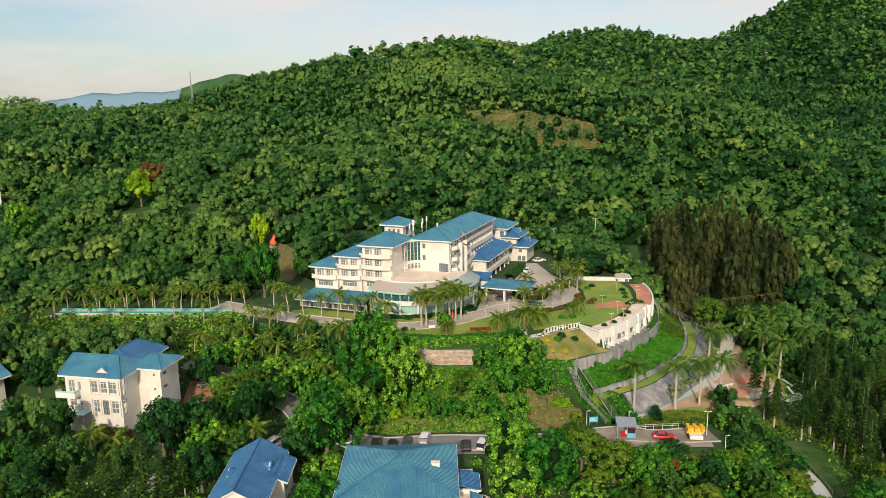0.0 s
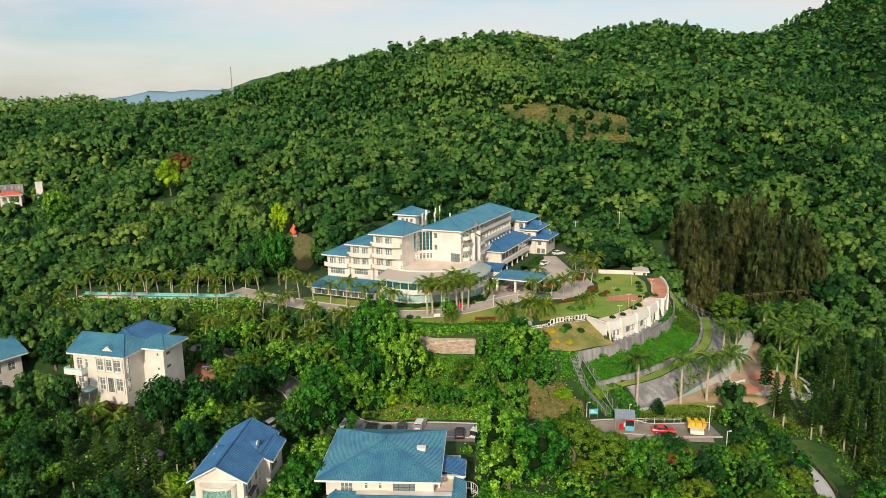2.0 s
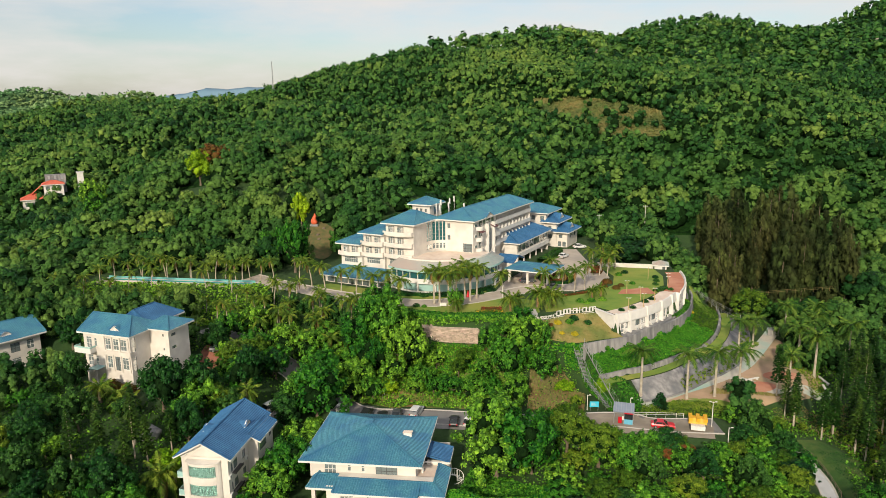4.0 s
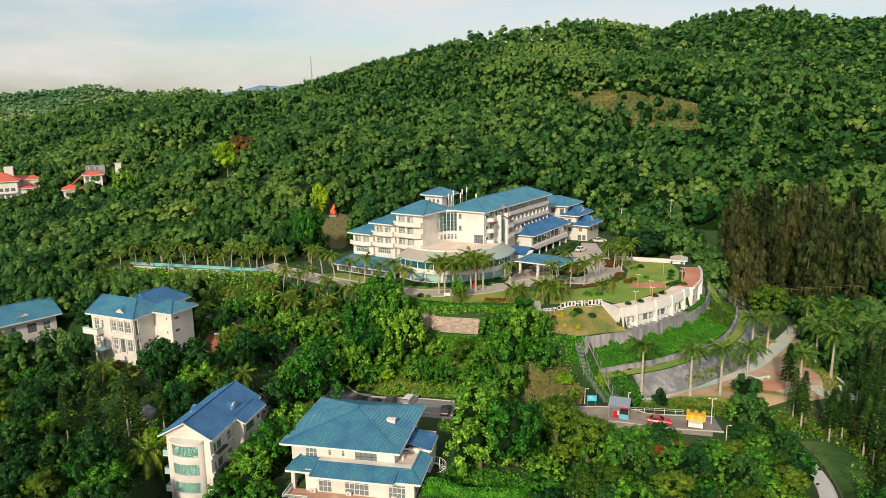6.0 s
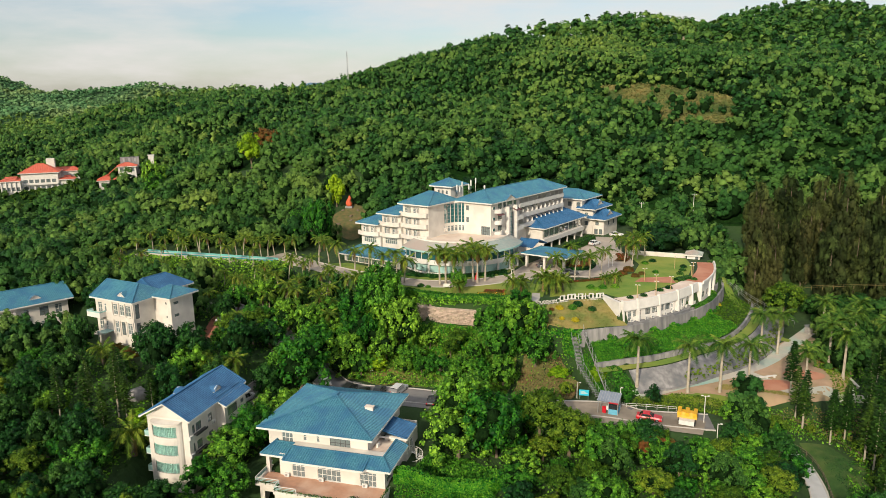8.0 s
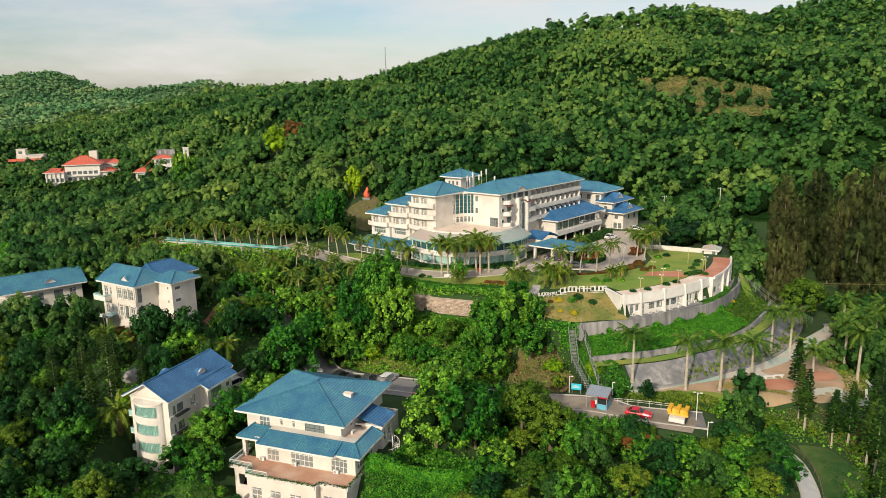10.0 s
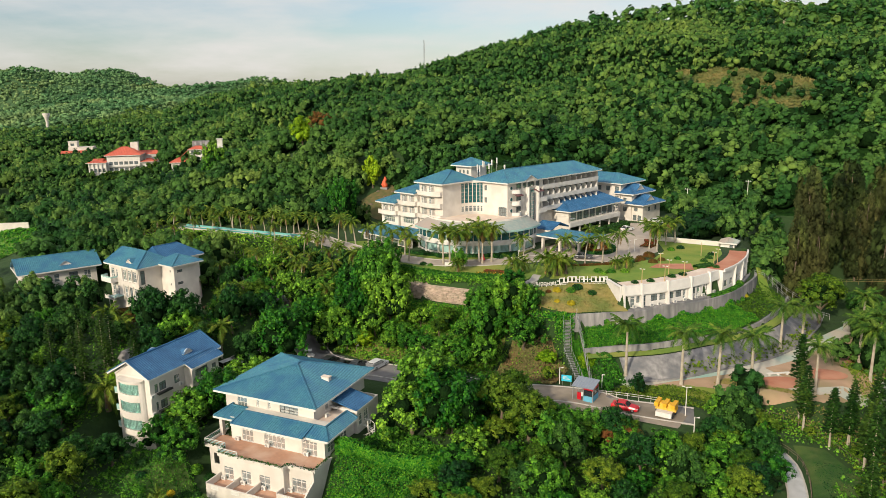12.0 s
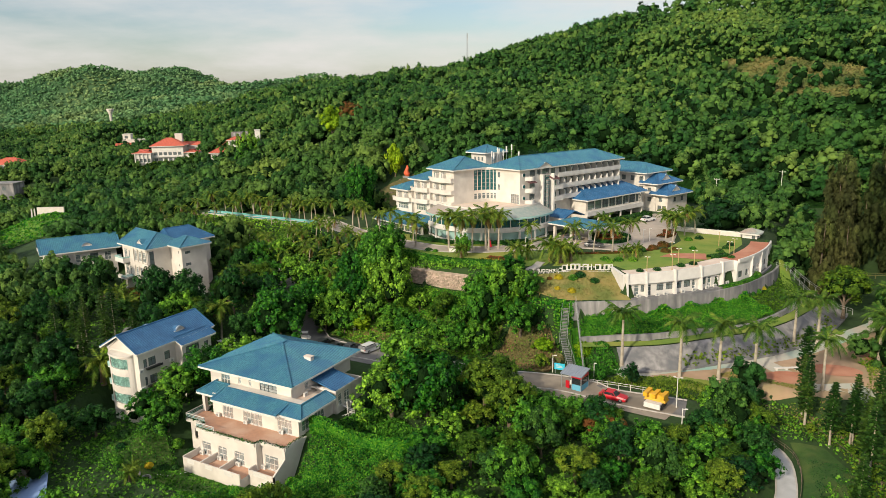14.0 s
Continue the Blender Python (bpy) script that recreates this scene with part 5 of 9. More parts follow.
    h.eaves([(-30.2, -13.0), (-22.05, -13.0), (-22.05, 0), (-30.2, 0)], zz)
    zz = 17.1
    h.roof([[(-37.4, -14.0, zz), (-29.0, -14.0, zz), (-29.0, -7.4, zz + 2.2), (-32.8, -7.4, zz + 2.2)], [(-37.4, -1, zz), (-37.4, -14.0, zz), (-32.8, -7.4, zz + 2.2)], [(-29.0, -1, zz), (-37.4, -1, zz), (-32.8, -7.4, zz + 2.2), (-29.0, -7.4, zz + 2.2)]], TILE, 0.5)
    h.eaves([(-37.4, -14.0), (-29.05, -14.0), (-29.05, -1), (-37.4, -1)], zz)
    # veranda roof along the wing's foot
    h.roof([[(-39.0, -19.3, 8.9), (-18.0, -19.3, 8.9), (-18.0, -12.9, 10.6), (-36.4, -12.9, 10.6)], [(-39.0, -8, 8.9), (-39.0, -19.3, 8.9), (-36.4, -12.9, 10.6), (-36.4, -8, 10.6)]], TILE, 0.5)
    h.eaves([(-39.0, -19.3), (-18.0, -19.3), (-18.0, -18.9), (-38.6, -18.9), (-38.6, -8), (-39.0, -8)], 8.9, soffit=False)
    h.wall(-38.0, -18.3, -17.5, -18.3, G, 8.75, [(0.8 + 2.4 * i, 2.9 + 2.4 * i, 6.9, 8.5, "k") for i in range(8)])
    h.wall(-38.0, -8, -38.0, -18.05, G, 8.75)
    # roof tower with aerials
    h.ring(-21.8, -16.0, 3.2, 9.6, 23.0, 26.85, {"s": [(1.2, 1.9, 24.6, 25.6, "k"), (2.6, 3.3, 24.6, 25.6, "k"), (4.1, 4.8, 24.6, 25.6, "k")], "e": [(2.4, 3.8, 23.6, 25.8, "k")]})
    h.hip(-22.9, -14.9, 2.1, 10.7, 26.95, 1.9, "x", a=4.0, b=4.0, spacing=0.5)
    for i, (x, y, t) in enumerate(((-14.0, 3.6, 27.5), (-13.2, 5.0, 28.4), (-12.6, 3.0, 27.2), (-11.0, 6.2, 28.8), (-10.2, 7.4, 29.3), (-10.6, 4.6, 27.9), (-14.4, 6.8, 28.0))):
        a = part("aerial", Shape().tube([(x, y, 23.2), (x, y, t)], [0.05, 0.05], 6).box(x - 0.16, x + 0.16, y - 0.12, y + 0.12, t - 1.7, t - 0.2), AC_WHITE, h.e, "white panel aerial on a mast")
        part("strut", Shape().bar((x, y, 24.6), (x - 0.8, y + 0.5, 23.4), 0.06), METAL, a)
    part("roof_beacon", Shape().tube([(-6.4, 6.2, 26.2), (-6.4, 6.2, 27.0), (-6.4, 6.2, 27.5)], [0.12, 0.28, 0.2], 8), WHITE, h.e)
    # curved podium
    cx, cy = -9.5, -1.5
    A0, A1, n = -118, 24, 34
    ang = [radians(A0 + (A1 - A0) * i / n) for i in range(n + 1)]
    ring = lambda r: [(cx + r * math.cos(a), cy + r * math.sin(a)) for a in ang]
    pod = Shape()

    def band(r0, z0, r1, z1, to):
        to.strip([(x, y, z0) for x, y in ring(r0)], [(x, y, z1) for x, y in ring(r1)])

    band(16.9, 9.3, 16.9, 10.35, pod)
    p = part("podium", pod, WHITE, h.e, "curved white podium front")
    for r0, z0, r1, z1 in ((16.9, 10.35, 16.55, 10.35), (16.55, 10.35, 16.55, 10.5), (16.0, 9.3, 16.9, 9.3), (16.5, 12.65, 16.5, 13.0), (16.3, G, 16.3, 7.2)):
        course = Shape()
        band(r0, z0, r1, z1, course)
        part("podium_course", course, WHITE, p)
    gl = Shape()
    band(16.2, 10.4, 16.2, 12.7, gl)
    lo = Shape()
    band(16.0, 7.2, 16.0, 9.3, lo)
    part("ground_glazing", lo, GLASS_PALE, p, "pale green ground floor glazing")
    part("podium_glazing", gl, GLASS_GREEN, p, "dark ribbon glazing")
    for i in range(0, n + 1, 2):
        x, y = ring(16.32)[i]
        part("mullion", Shape().bar((x, y, 10.4), (x, y, 12.7), 0.16), WHITE, p)
        x, y = ring(16.5)[i]
        if i % 4 == 0:
            part("column", Shape().tube([(x, y, G), (x, y, 9.3)], [0.3, 0.3], 10), WHITE, p)
    rf = Shape()
    band(17.5, 12.95, 14.0, 14.75, rf)
    band(14.0, 14.75, 13.85, 14.75, rf)
    part("podium_roof", rf, SLATE, p, "sloping grey-green tiled podium roof")
    fa = Shape()
    band(17.5, 12.45, 17.5, 12.97, fa)
    band(16.4, 12.45, 17.5, 12.45, fa)
    part("podium_fascia", fa, GLASS_PALE, p, "pale green fascia")
    pa = Shape()
    band(14.0, 14.6, 14.0, 15.15, pa)
    band(14.0, 15.15, 13.75, 15.15, pa)
    band(13.75, 15.15, 13.75, 14.3, pa)
    part("terrace_parapet", pa, WALL, p)
    deck = [(x, y) for x, y in ring(13.8)] + [(-1.0, 4.0), (-1.0, 1.0), (-9.6, 1.0), (-13.2, -4.0)]
    part("terrace_deck", Shape().prism(deck, 14.2, 14.4), PINK_DECK, p, "pale pink paved roof terrace")
    # long annex under the balconies
    h.wall(3.2, 23.2, 3.2, 49.6, 9.0, 13.5, [(0.6 + 3.2 * i, 3.4 + 3.2 * i, 10.6, 13.1, "k") for i in range(8)])
    h.wall(-2.6, 23.2, 3.2, 23.2, G, 13.5)
    h.wall(3.2, 49.6, -2.6, 49.6, G, 13.5)
    h.slab(-2.5, 3.2, 23.3, 49.5, 8.75, 9.0, WALL, "floor_slab")
    part("parapet_band", Shape().box(3.2, 3.6, 23.2, 49.8, 8.9, 10.2), WHITE, h.e)
    for i in range(6):
        part("column", Shape().box(2.9, 3.3, 23.3 + 5.2 * i, 23.7 + 5.2 * i, G, 8.8), WALL, h.e)
    zz = 13.6
    h.roof([[(4.3, 22.2, zz), (4.3, 50.6, zz), (-2.5, 47.0, zz + 2.6), (-2.5, 27.4, zz + 2.6)], [(-2.5, 22.2, zz), (4.3, 22.2, zz), (-2.5, 27.4, zz + 2.6)], [(4.3, 50.6, zz), (-2.5, 50.6, zz), (-2.5, 47.0, zz + 2.6)]], TILE_DEEP, 0.5)
    h.eaves([(-2.5, 22.2), (4.3, 22.2), (4.3, 50.6), (-2.5, 50.6)], zz)
    # east wing in three steps with pediments
    for x0, x1, y0, y1, z, ops in ((-12.0, 0.6, 54.4, 66.0, 18.2, [(1.0 + 3.2 * i, 2.4 + 3.2 * i, zb, zb + 1.5, "k") for i in range(4) for zb in (15.7, 12.6, 9.4)]),
                                   (0.6, 4.4, 54.8, 66.0, 15.2, [(0.9, 2.0, 12.6, 13.8, "k"), (0.9, 2.2, 9.6, 11, "k")]),
                                   (4.4, 8.2, 55.2, 66.0, 12.1, [(0.8, 2.0, 9.8, 11.0, "k"), (0.5, 1.7, 6.9, 8.6, "k"), (2.1, 3.3, 6.9, 8.6, "k")])):
        h.wall(x0, y0, x1, y0, G, z, ops)
        h.wall(x1, y0 + 0.25, x1, y1, G, z, [(3, 4.3, z - 2.4, z - 1.0, "k"), (7, 8.3, z - 2.4, z - 1.0, "k")])
        h.wall(x1, y1, x0, y1, G, z)
    h.hip(-13.0, 2.0, 53.2, 67.2, 18.35, 2.4, "x", a=0.2, b=5.5, m=TILE, spacing=0.5)
    for x0, x1, z in ((0.6, 5.8, 15.3), (4.4, 9.4, 12.2)):
        h.roof([[(x0 - 1.5, 53.4, z), (x1, 53.4, z), (x0, 60, z + 2.9), (x0 - 1.5, 60, z + 2.9)], [(x1, 53.4, z), (x1, 67.2, z), (x0, 60, z + 2.9)], [(x1, 67.2, z), (x0 - 1.5, 67.2, z), (x0 - 1.5, 60, z + 2.9), (x0, 60, z + 2.9)]], TILE_DEEP, 0.5)
        h.eaves([(x0 - 1.5, 53.4), (x1, 53.4), (x1, 67.2), (x0 - 1.5, 67.2)], z)
        h.dormer(pose(x1 - 1.2, 59.5, z + 0.5, 0, 0, 90), TILE_DEEP, 5.2, 2.0, 3.6, False)
    # entrance canopy
    h.hip(8.0, 21.5, 2.0, 13.2, 10.6, 1.0, "x", a=3.5, b=3.0, m=TILE, spacing=0.5)
    h.roof([[(8.2, 8.0, 10.9), (2.4, 8.0, 10.9), (2.4, 12.0, 12.4), (8.2, 12.0, 12.4)], [(2.4, 16.0, 10.9), (8.2, 16.0, 10.9), (8.2, 12.0, 12.4), (2.4, 12.0, 12.4)]], TILE_DEEP, 0.5)
    for x, y in ((9.2, 3.2), (14.5, 3.2), (20.2, 3.2), (9.2, 12), (14.5, 12), (20.2, 12)):
        part("column", Shape().box(x - 0.3, x + 0.3, y - 0.3, y + 0.3, G, 10.3), WALL, h.e)
    h.wall(2.2, 16.2, 2.2, 8.0, G, 10.9)
    h.wall(2.2, 8.0, 8.2, 8.0, 9.2, 10.9)
    return h


terraced_villa()
slab_villa()
double_villa()
long_villa()
hotel()


# ---- ground cover materials ----
ASPHALT = mat("worn_asphalt", (0.13, 0.127, 0.125), (0.19, 0.185, 0.18), 0.5, 0.9, bump=0.01, bscale=20, c3=(0.24, 0.225, 0.21), scale3=0.12)
DRIVEWAY = mat("pale_paved_drive", (0.40, 0.34, 0.28), (0.48, 0.41, 0.34), 0.6, 0.9, bump=0.01, bscale=12, c3=(0.34, 0.30, 0.26), scale3=0.1)
PATHWAY = mat("painted_path", (0.46, 0.42, 0.35), (0.52, 0.47, 0.39), 0.8, 0.9, bump=0.01, c3=(0.30, 0.46, 0.40), scale3=0.11)
CONCRETE = mat("stained_concrete", (0.36, 0.345, 0.335), (0.15, 0.15, 0.155), 0.8, 0.9, bump=0.03, bscale=4, c3=(0.15, 0.155, 0.165), scale3=0.22, streak=0.16)
STONE = mat("rubble_stone", (0.50, 0.40, 0.31), (0.34, 0.27, 0.21), 1.2, 0.9, bump=0.06, bscale=5, island=0.25)
LAWN = mat("mown_lawn", (0.110, 0.205, 0.020), (0.175, 0.255, 0.032), 0.35, 0.95, bump=0.05, bscale=5, c3=(0.25, 0.27, 0.045), scale3=0.10)
DRYBANK = mat("dry_grass_bank", (0.22, 0.20, 0.055), (0.30, 0.23, 0.08), 0.6, 0.95, bump=0.12, bscale=3, c3=(0.14, 0.17, 0.04), scale3=0.2)
BROWN = mat("brown_scrub", (0.22, 0.15, 0.060), (0.16, 0.115, 0.045), 0.5, 0.95, bump=0.2, bscale=2, c3=(0.16, 0.15, 0.05), scale3=0.2)
SAND = mat("bare_sandy_earth", (0.46, 0.31, 0.20), (0.38, 0.25, 0.16), 0.4, 0.95, bump=0.05, c3=(0.30, 0.24, 0.13), scale3=0.15)
TERRACOTTA = mat("terracotta_paving", (0.45, 0.17, 0.095), (0.38, 0.15, 0.09), 0.9, 0.85, bump=0.01, c3=(0.50, 0.24, 0.15), scale3=0.2)
WATER = mat("turquoise_water", (0.05, 0.34, 0.33), (0.08, 0.40, 0.38), 0.4, 0.08)
KERB = mat("kerb_stone", (0.50, 0.47, 0.43), (0.40, 0.38, 0.35), 1.5, 0.9)


def drape(name, poly, m, lift=0.06, cell=1.2, label="", category="", relief=0.0):
    """A sheet over the ground inside a polygon."""
    from mathutils.geometry import delaunay_2d_cdt
    edge = []
    for (ax, ay), (bx, by) in zip(poly, poly[1:] + poly[:1]):
        k = max(1, int(math.hypot(bx - ax, by - ay) / cell))
        edge += [(ax + (bx - ax) * i / k, ay + (by - ay) * i / k) for i in range(k)]
    xs, ys = [p[0] for p in poly], [p[1] for p in poly]
    px, py = np.meshgrid(np.arange(min(xs), max(xs), cell), np.arange(min(ys), max(ys), cell))
    px, py = px.ravel(), py.ravel()
    ok = inside(px, py, poly) & (to_line(px, py, poly + poly[:1])[0] > cell * 0.45)
    pts = [Vector(p) for p in edge] + [Vector(p) for p in zip(px[ok], py[ok])]
    v, _, f, *_ = delaunay_2d_cdt(pts, [], [list(range(len(edge)))], 1, 1e-4)
    z = height(np.array([p.x for p in v]), np.array([p.y for p in v])) + lift
    if relief:
        z = z + np.array([noise.noise(Vector((p.x * 0.5, p.y * 0.5, 3.1))) * relief for p in v])
    sh = Shape().add([(p.x, p.y, zz) for p, zz in zip(v, z)], [tuple(q) for q in f])
    return setting(name, sh, m, label, True, category)


def resample(line, gap):
    """Smooth points along a polyline with a point about every gap metres."""
    out = []
    n = len(line)
    for i in range(n - 1):
        p0, p1, p2, p3 = (np.array(line[max(0, min(n - 1, i + k))], float) for k in (-1, 0, 1, 2))
        k = max(1, int(np.linalg.norm((p2 - p1)[:2]) / gap))
        for j in range(k):
            t = j / k
            out.append(0.5 * (2 * p1 + (p2 - p0) * t + (2 * p0 - 5 * p1 + 4 * p2 - p3) * t * t + (3 * p1 - p0 - 3 * p2 + p3) * t ** 3))
    out.append(np.array(line[-1], float))
    return np.array(out)


def ribbon(name, line, half, m, lift=0.08, kerb=True, label=""):
    pts = resample([p[:2] for p in line], 1.5)
    d = np.gradient(pts, axis=0)
    nrm = np.stack([d[:, 1], -d[:, 0]], 1) / np.linalg.norm(d, axis=1, keepdims=True)
    sh = Shape()
    rows = []
    for s in np.linspace(-half, half, 7):
        q = pts + nrm * s
        z = height(q[:, 0], q[:, 1]) + lift
        rows.append([(x, y, zz) for (x, y), zz in zip(q, z)])
    for a, b in zip(rows, rows[1:]):
        sh.strip(a, b)
    ob = setting(name, sh, m, label, True)
    if kerb:
        for s, row in ((-1, rows[0]), (1, rows[-1])):
            kb = Shape()
            for a, b in zip(row, row[1:]):
                kb.bar((a[0], a[1], a[2] + 0.02), (b[0], b[1], b[2] + 0.02), 0.22, 0.26)
            setting("kerb", kb, KERB, "pale stone kerb")
    return ob


ribbon("road_access", ROAD, 3.2, ASPHALT, label="worn grey asphalt access road")
ribbon("road_side", SIDE, 2.4, ASPHALT, label="grey service drive behind the gabled villa")
ribbon("road_drive", DRIVE, 3.0, DRIVEWAY, 0.07, label="pale paved hotel drive")
ribbon("path_park", PATH, 1.7, PATHWAY, 0.08, False, label="pale path with faded turquoise paint")
ribbon("path_lane", LANE[1:], 1.3, mat("pale_concrete", (0.50, 0.51, 0.52), (0.38, 0.39, 0.40), 0.7, 0.9, bump=0.02, bscale=8, c3=(0.44, 0.45, 0.46), scale3=0.2), 0.10, True, label="pale concrete footpath curving downhill")
drape("pavement_parking", [(-19, 125.5), (11, 125.5), (11, 134), (-14, 134.2), (-19, 133)], ASPHALT, 0.10, 2, "grey asphalt parking area", "pavement")
drape("pavement_gate", [(26, 127.5), (54, 127), (55, 133), (50, 134.8), (38, 136), (28, 135)], mat("gravelly_asphalt", (0.25, 0.21, 0.17), (0.32, 0.27, 0.21), 0.6, 0.95, c3=(0.20, 0.17, 0.13), scale3=0.2), 0.11, 1.5, "dusty yard by the gate kiosk", "pavement")
forecourt = [(9.5, 176.5), (20, 180), (31, 181.5), (37.5, 187), (41.2, 197), (40, 207), (36.5, 218), (34, 236), (28, 236), (22, 214), (17, 204), (12, 190)]
drape("pavement_forecourt", forecourt, DRIVEWAY, 0.05, 2, "pale paved hotel forecourt", "pavement")
lawn_poly = [(22, 172.8), (33, 179.3), (41.2, 188.5), (42.5, 199), (39, 211), (55, 209), (56.2, 200), (54.6, 189), (52, 181.8), (48, 175.8), (43.6, 170), (38.8, 164), (35.2, 167), (23, 161.8)]
drape("lawn", lawn_poly, LAWN, 0.05, 1.5, "sunlit mown lawn", "lawn", 0.03)
drape("lawn_front", [(-24, 167.5), (-12, 161.8), (6, 157.8), (17, 158.5), (21.5, 161.5), (21, 171.8), (13, 174), (4, 167.2), (-9, 163.4), (-22, 169)], LAWN, 0.05, 1.5, "green lawn with flower beds by the drive", "lawn", 0.03)
drape("lawn_hotel", [(-42, 181), (-26, 174.5), (-10, 169.5), (2, 172.5), (9, 178), (11, 190), (7, 186), (-3, 178), (-16, 176), (-36, 184)], LAWN, 0.05, 1.5, "strip of lawn along the hotel podium", "lawn")
drape("grass_bank", [(18.6, 156.6), (35, 165.6), (38.9, 160.2), (40.6, 158.9), (36, 156.5), (30.4, 153.2), (22, 151.5)], DRYBANK, 0.07, 1.0, "dry yellow-green grass bank", "grass", 0.12)
drape("scrub_bank", [(19, 135.6), (30.5, 137), (31.5, 146), (27, 150.5), (19.5, 150)], BROWN, 0.08, 1.0, "brown dry scrub on a bank", "scrub", 0.5)
drape("scrub_slope", [(-16, 135), (18, 135), (18, 149), (7, 153), (-8, 153), (-16, 146)], mat("weedy_slope", (0.07, 0.13, 0.022), (0.13, 0.15, 0.035), 0.5, 0.95, bump=0.2, bscale=2, c3=(0.19, 0.13, 0.05), scale3=0.12), 0.08, 1.2, "weedy green slope above the car park", "grass", 0.4)
drape("mound_grass", [(-196, 156), (-166, 148), (-142, 142), (-140, 160), (-160, 178), (-190, 186)], mat("fresh_mound_grass", (0.11, 0.24, 0.022), (0.16, 0.28, 0.035), 0.3, 0.95, bump=0.1, bscale=2, c3=(0.08, 0.18, 0.02), scale3=0.1), 0.15, 3, "bright green grassy mound", "grass", 0.3)
drape("park_ground", [(47, 143), (56, 146.5), (64, 147), (76, 148), (86, 160), (90, 178), (82, 190), (72, 176), (64, 164), (54, 154)], SAND, 0.05, 0.7, "bare sandy earth of the small park", "ground")
drape("grass_meadow", [(46.5, 140.5), (60, 143), (66, 147.2), (57, 146.8), (50, 145.4)], LAWN, 0.05, 1.2, "rough grass beside the path", "grass", 0.05)
# tree shade on this lawn is put into its dark grass colour
drape("grass_low", [(71, 135), (75.5, 135.5), (78, 131.5), (82, 126), (80, 116), (73.4, 116), (73.3, 126), (72.4, 131.5)], mat("shaded_low_lawn", (0.020, 0.070, 0.008), (0.038, 0.095, 0.012), 0.9, 0.95, bump=0.12, bscale=6, c3=(0.085, 0.115, 0.025), scale3=0.25), 0.14, 0.7, "low green lawn beside the footpath, coloured dark for tree shade", "lawn")
# villa lawn: a darker grass colour carries the shade
drape("lawn_villa", [(-22, 86), (-13.5, 84), (6, 87), (8, 92), (5.6, 91.6), (-13.4, 91.8), (-20, 95)], mat("shaded_lawn", (0.055, 0.12, 0.02), (0.10, 0.16, 0.03), 0.4, 0.95, bump=0.06, bscale=4), 0.06, 1.2, "villa lawn with stepping stones", "lawn", 0.08)
drape("bare_slope", [(-60, 214), (-47, 213), (-45, 221), (-48, 230), (-54, 234), (-58, 226)], mat("bare_earth_slope", (0.155, 0.115, 0.045), (0.075, 0.095, 0.026), 0.7, 0.95, bump=0.1, bscale=2), 0.15, 1.5, "bare brown earth slope below the woods", "ground", 0.2)
DRY_SLOPE = mat("dry_slope_grass", (0.090, 0.120, 0.024), (0.210, 0.175, 0.055), 0.25, 0.95, c3=(0.060, 0.105, 0.020), scale3=0.06)
drape("dry_patch", DRY_PATCH, DRY_SLOPE, 0.4, 3, "dry yellow grass patch on the mountainside", "grass", 0.5)
drape("drive_turn", [(-57, 140), (-47, 140), (-45, 150), (-55, 152)], mat("red_paving", (0.30, 0.11, 0.07), (0.24, 0.10, 0.07), 1, 0.9), 0.1, 1.5, "reddish paved court by the villa", "pavement")

# terracotta shapes of the park
ell = lambda cx, cy, a, b, t, n=28: [(cx + a * math.cos(k * 2 * math.pi / n) * math.cos(t) - b * math.sin(k * 2 * math.pi / n) * math.sin(t), cy + a * math.cos(k * 2 * math.pi / n) * math.sin(t) + b * math.sin(k * 2 * math.pi / n) * math.cos(t)) for k in range(n)]
drape("paving_oval", ell(69.5, 154.2, 4.6, 2.6, 0.5), TERRACOTTA, 0.14, 1.0, "oval terracotta paving", "pavement")
drape("paving_petal", ell(76.8, 161.5, 4.4, 2.6, 0.3), TERRACOTTA, 0.14, 1.0, "petal-shaped terracotta paving", "pavement")
drape("paving_square", [(80, 174), (86, 171), (88, 178), (82, 181)], TERRACOTTA, 0.14, 1.0, "terracotta paving at the park's end", "pavement")
drape("path_cross", [(64, 158.5), (66.5, 160.5), (74, 153.5), (82, 158), (88, 160), (88, 156.5), (80, 153.5), (73, 149.5)], PATHWAY, 0.10, 1.2, "pale curving park path", "path")
drape("path_lawn", [(41.5, 179.5), (51.2, 180.6), (50, 186.6), (43, 184)], TERRACOTTA, 0.10, 1.2, "red paved sitting place in the lawn", "pavement")


# ---- retaining walls and the concrete slope ----
def offset(line, d, gap=1.2):
    pts = resample(line, gap)
    t = np.gradient(pts, axis=0)
    nrm = np.stack([t[:, 1], -t[:, 0]], 1) / np.linalg.norm(t, axis=1, keepdims=True)
    return pts + nrm * d


def wall_strip(name, line, d, z0, z1, thick, m, label, batter=0.0, gap=1.2):
    sh = Shape()
    o, i, ob = offset(line, d, gap), offset(line, d - thick, gap), offset(line, d + batter, gap)
    zz = lambda z, k: z(k / (len(o) - 1)) if callable(z) else z
    lo = [(p[0], p[1], zz(z0, k)) for k, p in enumerate(ob)]
    hi = [(p[0], p[1], zz(z1, k)) for k, p in enumerate(o)]
    hi2 = [(p[0], p[1], zz(z1, k)) for k, p in enumerate(i)]
    lo2 = [(p[0], p[1], zz(z0, k)) for k, p in enumerate(i)]
    sh.strip(lo, hi).strip(hi, hi2).strip(hi2, lo2)
    return setting(name, sh, m, label, False, "wall")


